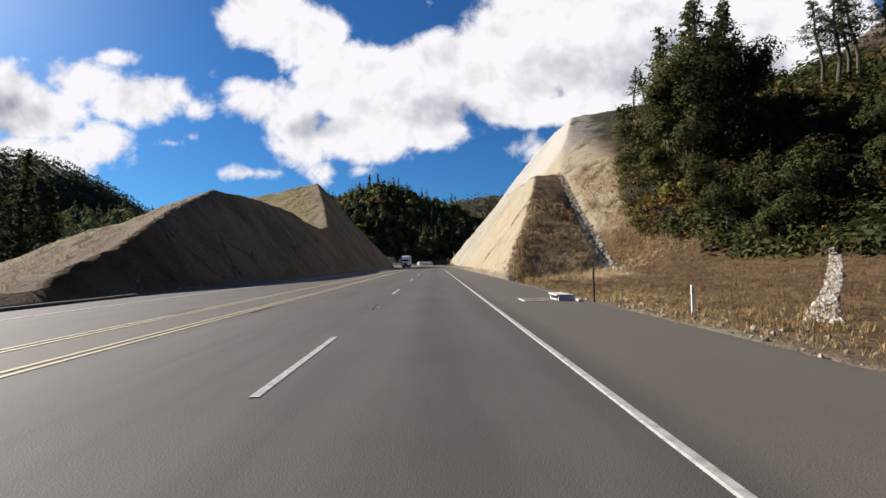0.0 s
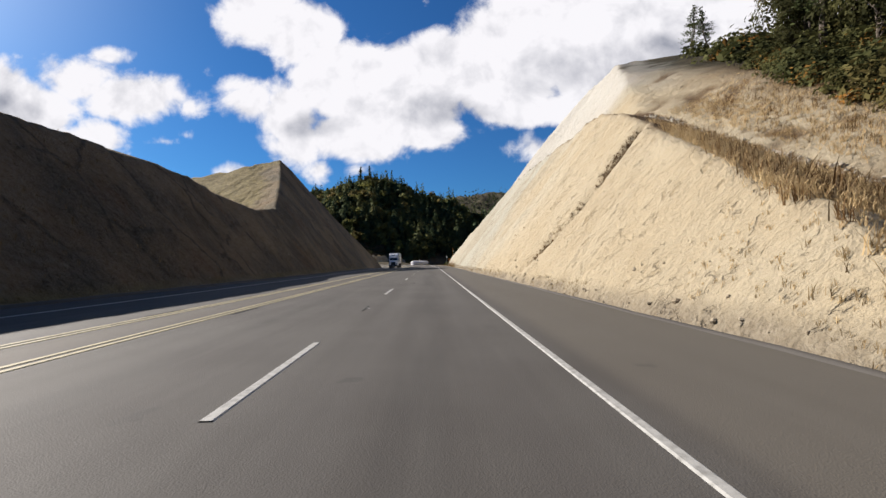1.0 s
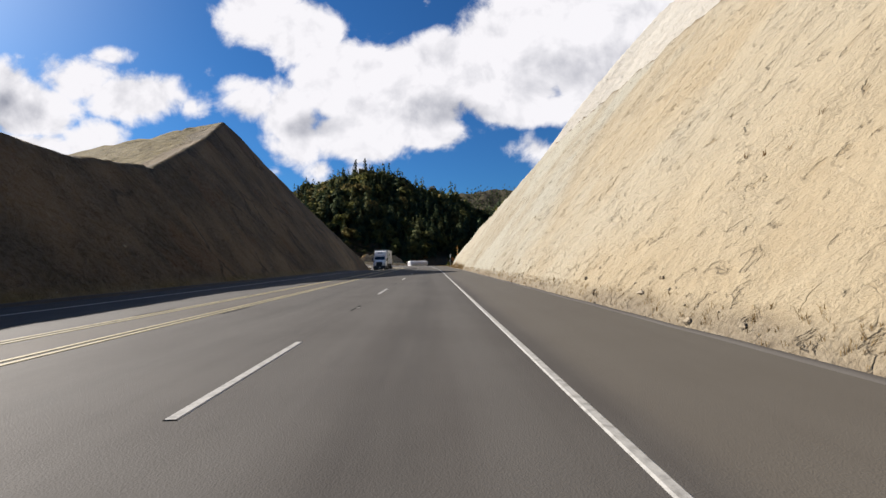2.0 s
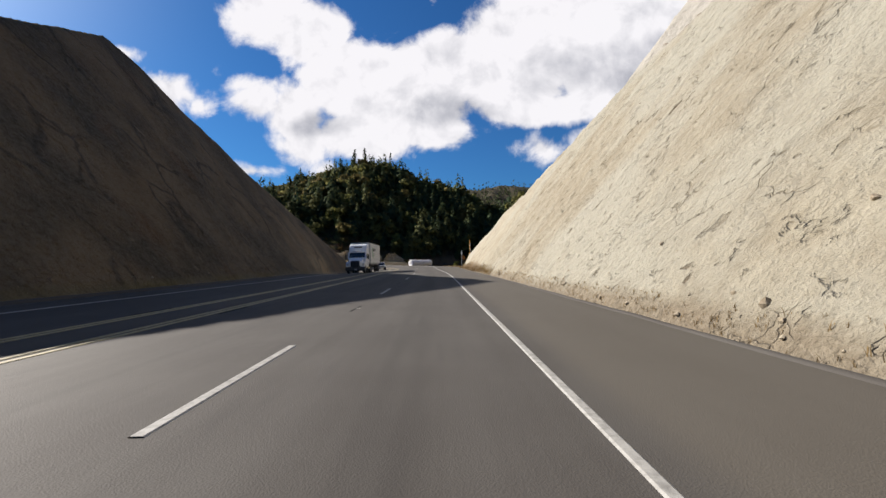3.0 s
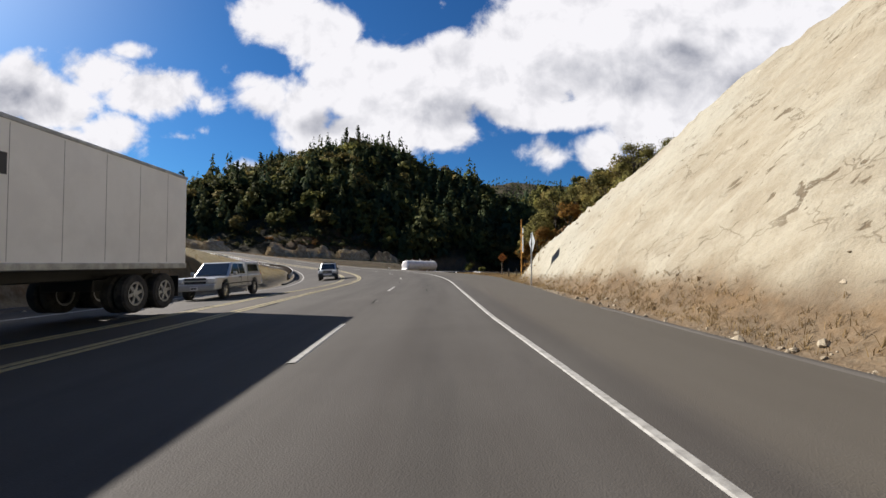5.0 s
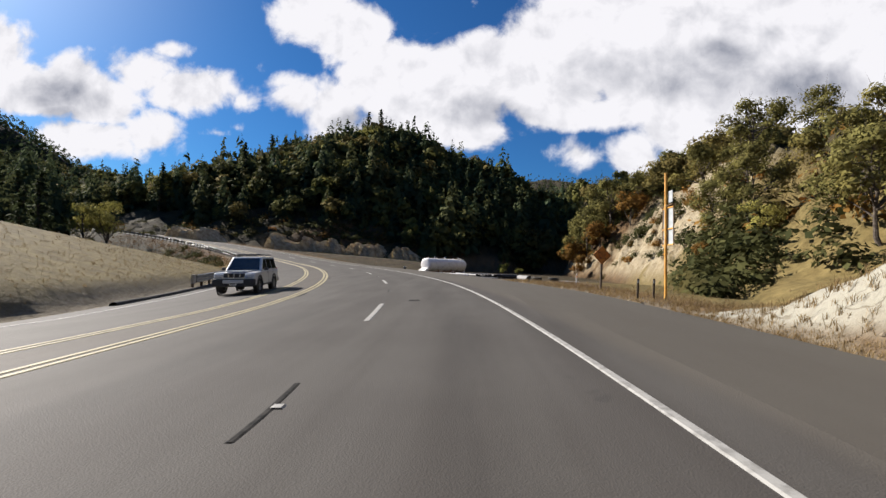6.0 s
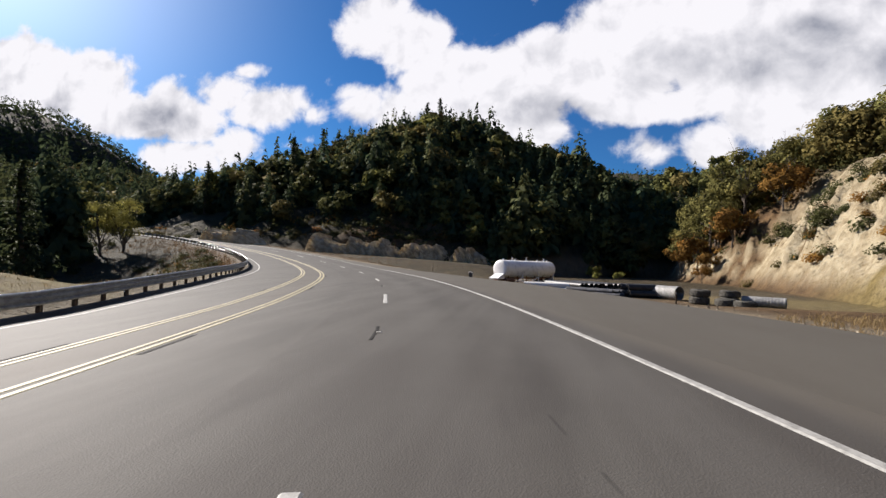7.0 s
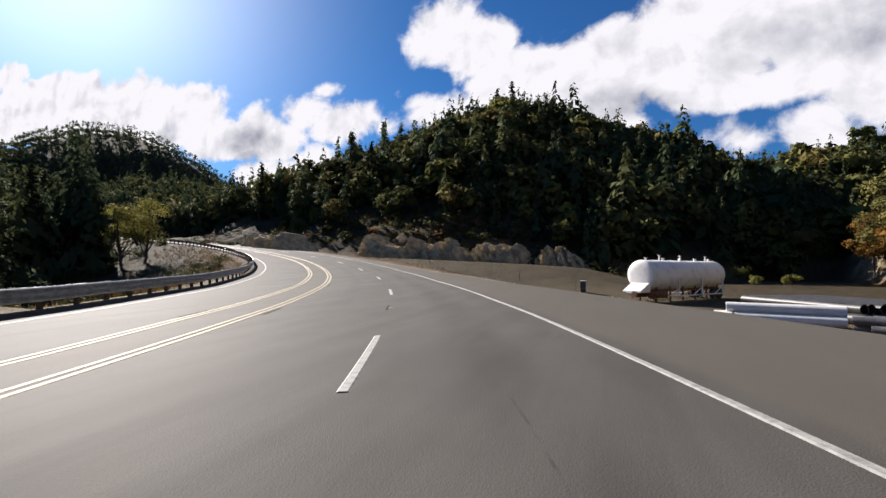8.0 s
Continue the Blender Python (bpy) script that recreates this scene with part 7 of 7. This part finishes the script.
# ------------------------------------------------------------------ trees
def tree(kind, tall, radius, seed, leaf, clumps, size, lean=0.0, bare=0.3, droop=False, low=0.42):
    """A tapered trunk with limbs, and a crown of many leaf clumps."""
    rng = np.random.default_rng(seed)
    ob = empty("tree")
    made = []
    sway = np.cumsum(rng.normal(0, 0.012 * tall, (7, 2)), 0) + np.linspace(0, lean, 7)[:, None] * tall * np.array([1, 0.3])
    line = np.column_stack([sway - sway[0], np.linspace(-0.3, tall * (0.96 if kind == "pine" else 0.72), 7)])
    made.append(taper(line, np.linspace(0.020, 0.004, 7) * tall + 0.02, 8))
    if kind == "pine":
        pts, along, face = [], [], []
        limbs = 64 if bare < 0.4 else 34
        for k in range(limbs):
            h = bare + (0.99 - bare) * (k + rng.random()) / limbs
            a = k * 2.4 + rng.normal(0, 0.5)
            base = np.array([np.interp(h * tall, line[:, 2], line[:, 0]), np.interp(h * tall, line[:, 2], line[:, 1]), h * tall])
            q = (h - bare) / (1 - bare)
            full = (1.03 - q) ** 0.9 if droop else (0.35 + 0.65 * math.sin(math.pi * min(q + 0.22, 1.0))) * (1.12 - q) ** 0.45
            reach = radius * full * rng.uniform(0.6, 1.05)
            tip = np.array([math.cos(a) * reach, math.sin(a) * reach, reach * (-0.22 if droop else rng.uniform(-0.05, 0.5))])
            made.append(taper([base, base + tip * 0.5 + (0, 0, 0.04 * reach), base + tip], [0.045, 0.025, 0.008], 4))
            m = max(int(clumps / limbs * (0.3 + 0.9 * reach / radius)), 5)
            along_t = rng.uniform(0.12 if droop else 0.35, 1.05, m)
            p = base + tip * along_t[:, None] + rng.normal(0, 1, (m, 3)) * (0.10 * reach * (0.5 + along_t[:, None]) + 0.16) * (1, 1, 0.55)
            pts.append(p)
            along.append(np.tile(tip / (reach + 1e-6), (m, 1)) + rng.normal(0, 0.45, (m, 3)))
            face.append(np.tile((0.4 * math.cos(a), 0.4 * math.sin(a), 0.7), (m, 1)))
        pts, along, face = np.concatenate(pts), np.concatenate(along), np.concatenate(face)
    else:
        heads = 12
        pts, face = [], []
        for k in range(heads):
            h = rng.uniform(bare, 0.68 if low > 0.4 else 0.25)
            base = np.array([np.interp(h * tall, line[:, 2], line[:, 0]), np.interp(h * tall, line[:, 2], line[:, 1]), h * tall])
            a, reach = rng.uniform(0, 2 * np.pi), radius * rng.uniform(0.3, 0.85)
            tip = np.array([math.cos(a) * reach, math.sin(a) * reach, tall * rng.uniform(max(h + 0.08, low), 0.92)])
            mid = base * 0.5 + tip * 0.5 + rng.normal(0, 0.04, 3) * tall
            made.append(taper([base, mid, tip], [0.010 * tall, 0.006 * tall, 0.002 * tall], 5))
            m = clumps // heads
            p = rng.normal(size=(m, 3))
            p /= np.linalg.norm(p, axis=1)[:, None]
            face.append(p + np.array([0.3 * math.cos(a), 0.3 * math.sin(a), 0.35]))
            p = p * (rng.uniform(0.1, 1, m) ** 0.5)[:, None] * radius * rng.uniform(0.32, 0.55) * np.array([1, 1, 0.72])
            pts.append(tip + p)
            for _ in range(5):
                made.append(taper([mid * 0.4 + tip * 0.6, tip + rng.normal(0, 0.25, 3) * radius], [0.003 * tall, 0.0008 * tall], 3))
        pts, face, along = np.concatenate(pts), np.concatenate(face), None
    v, f = join(made)
    raw_mesh("trunk", v, f, BARK, ob)
    v, f = leaves(pts, np.full(len(pts), size) * rng.uniform(0.6, 1.2, len(pts)), rng, along, face)
    round_off(raw_mesh("crown", v, f, leaf, ob), face + rng.normal(0, 0.25, face.shape))
    return ob


def plant(proto, spots, label, group, first):
    """Set copies of a tree at (x, y, scale, turn)."""
    for k, (x, y, scale, turn) in enumerate(spots):
        m = pose(x, y, height_at(x, y) - 0.2, 0, 0, turn) @ Matrix.Diagonal((scale, scale, scale, 1))
        ob = proto if (k == 0 and first) else copy_thing(proto, m)
        ob.matrix_basis = m
        tagged(ob, label, "tree", group)


DARK_OAK = leaf_material("live oak leaves", leaf_look((0.016, 0.018, 0.008), (0.062, 0.060, 0.022), (0.13, 0.105, 0.025), 0.5))
PINE_LEAF = leaf_material("pine needles", leaf_look((0.020, 0.028, 0.011), (0.085, 0.10, 0.040), (0.07, 0.07, 0.03), 0.4))

pine_a = tree("pine", 19, 4.4, 201, PINE_LEAF, 2900, 0.24, 0.02, 0.25)
pine_b = tree("pine", 21, 3.6, 202, PINE_LEAF, 2600, 0.22, 0.12, 0.42)
oak_d = tree("oak", 17, 6.2, 209, DARK_OAK, 8500, 0.25, 0.0, 0.08, low=0.22)
oak_a = tree("oak", 11, 5.2, 203, DARK_OAK, 3000, 0.27, 0.0, 0.16)
OLIVE_LEAF = leaf_material("thin olive leaves", leaf_look((0.055, 0.052, 0.018), (0.185, 0.168, 0.055), (0.21, 0.15, 0.042), 0.5))
PALE_YELLOW = leaf_material("pale yellow leaves", leaf_look((0.13, 0.12, 0.03), (0.34, 0.31, 0.085), (0.30, 0.23, 0.06), 0.5))
oak_b = tree("oak", 9, 4.2, 204, OLIVE_LEAF, 2500, 0.22, 0.05, 0.25)
oak_c = tree("oak", 8, 3.2, 205, PALE_YELLOW, 3000, 0.14, 0.02, 0.03, low=0.40)
bush_a = tree("oak", 4, 2.3, 208, YELLOW_LEAF, 1800, 0.17, 0.0, 0.02)
rust_a = tree("oak", 5, 2.4, 206, RUST_LEAF, 1800, 0.18, 0.0, 0.12)
fir_a = tree("pine", 22, 5.2, 207, CONIFER, 4600, 0.36, 0.0, 0.04, True)

# the grove above the right cut
plant(pine_a, [(42, 63, 1.0, 0), (30.8, 56, 1.0, 60), (34, 55, 1.2, 190), (36, 60, 1.1, 310), (38, 70, 0.85, 20), (46, 66, 1.1, 80), (39, 58, 0.85, 150), (50, 73, 1.15, 220), (54, 74, 0.5, 30), (48, 80, 0.8, 300)], "tall dark pine in the grove above the cut", "grove pines", True)
plant(pine_b, [(57, 121, 0.72, 10), (59.5, 119, 0.62, 100), (74, 80, 0.92, 170), (77, 80, 0.98, 190), (80, 81, 0.95, 175), (83, 82, 1.0, 160), (87, 80, 1.0, 185), (91, 82, 0.95, 200)], "slender half-bare pine above the cut", "slender pines", True)
plant(oak_d, [(26.5, 44, 0.72, 0), (29.5, 47, 0.88, 100), (36.5, 54, 0.9, 200), (33, 52, 0.95, 300)], "large dense dark green oak on the slope", "slope oaks", True)
plant(oak_a, [(36, 52, 0.9, 0), (23.5, 34, 0.45, 30), (25.5, 39, 0.5, 150), (22.5, 28, 0.4, 220), (27, 33, 0.55, 80), (30, 36, 0.65, 300), (34, 30, 0.6, 190), (39, 34, 0.7, 20), (28, 24, 0.45, 260), (36, 24, 0.6, 110), (32, 66, 0.32, 10), (38, 72, 0.5, 140), (43, 78, 1.0, 220), (50, 84, 1.0, 80), (34.5, 62, 0.7, 280), (44, 55, 0.7, 60), (52, 60, 0.55, 130), (40, 66, 1.0, 200), (48, 50, 0.55, 260), (60, 54, 0.45, 170), (36, 60, 0.7, 300), (56, 313, 1.15, 40), (50, 304, 0.7, 110), (68, 60, 0.4, 210), (70, 46, 0.5, 45), (46, 62, 1.0, 90), (42, 58, 0.9, 20)], "dark live oak on the hillside", "live oaks", True)
plant(oak_b, [(36, 243, 1.12, 0), (35, 306, 1.5, 30), (39, 312, 1.7, 200), (42, 304, 1.8, 100), (36, 318, 1.4, 60), (45, 314, 1.7, 300), (40, 322, 1.6, 250), (47, 298, 1.4, 10), (41, 238, 1.08, 70), (31, 230, 0.72, 140), (46, 246, 0.94, 210), (26, 219, 0.54, 280), (35, 230, 0.86, 20), (52, 262, 0.9, 320), (24, 211, 0.72, 100), (46, 232, 0.86, 180), (25, 203, 0.72, 250), (52, 276, 0.8, 30), (31, 206, 0.76, 60), (22, 198, 0.65, 10), (19.5, 194, 0.7, 120), (56, 288, 0.8, 90)], "half-bare olive oak above the rocky bank", "bank oaks", True)
plant(oak_c, [(-88.5, 272, 1.5, 0), (-92.5, 271, 1.5, 200), (22, 207, 0.55, 40)], "yellowing leafy tree beside the bend", "yellowing trees", True)
plant(bush_a, [(10.8, 313, 0.85, 0), (14.5, 300, 0.55, 50), (9.5, 299, 0.5, 120)], "yellow-green bush at the back of the yard", "yard bushes", True)
plant(bush_a, [(24.8, 43.8, 0.6, 10), (26.2, 38.4, 0.7, 130), (25.6, 49.7, 0.5, 250), (23.6, 39.6, 0.4, 60)], "yellow-green shrub at the edge of the grove", "slope shrubs", False)
plant(rust_a, [(42, 313, 0.9, 0), (33.5, 309, 1.6, 40), (37, 299, 1.7, 100), (43, 292, 1.8, 200), (34, 322, 1.6, 300), (38, 328, 1.8, 10), (33, 300, 1.0, 80), (37, 306, 1.1, 160), (30, 296, 0.8, 250), (21.5, 214, 0.5, 10), (46, 300, 1.1, 60)], "tawny autumn oak on the bank", "autumn oaks", True)
plant(fir_a, [(-62, 425, 1.15, 0), (-52, 418, 1.0, 120), (-85, 345, 0.9, 40), (-96, 352, 1.0, 100), (-92, 366, 1.0, 200), (-118, 330, 0.85, 260), (-72, 236, 0.85, 20), (-80, 248, 0.95, 90), (-88, 246, 0.9, 170), (-94, 234, 0.9, 250), (-102, 250, 0.95, 310), (-110, 244, 0.95, 45), (-76, 222, 0.8, 130), (-86, 228, 0.9, 70), (-100, 262, 0.9, 190), (-112, 268, 0.9, 10), (-66, 71, 0.85, 0), (-60, 70, 0.6, 80), (-72, 72, 0.75, 160), (-82, 82, 0.8, 240)], "dark green fir standing among the woods", "firs", True)
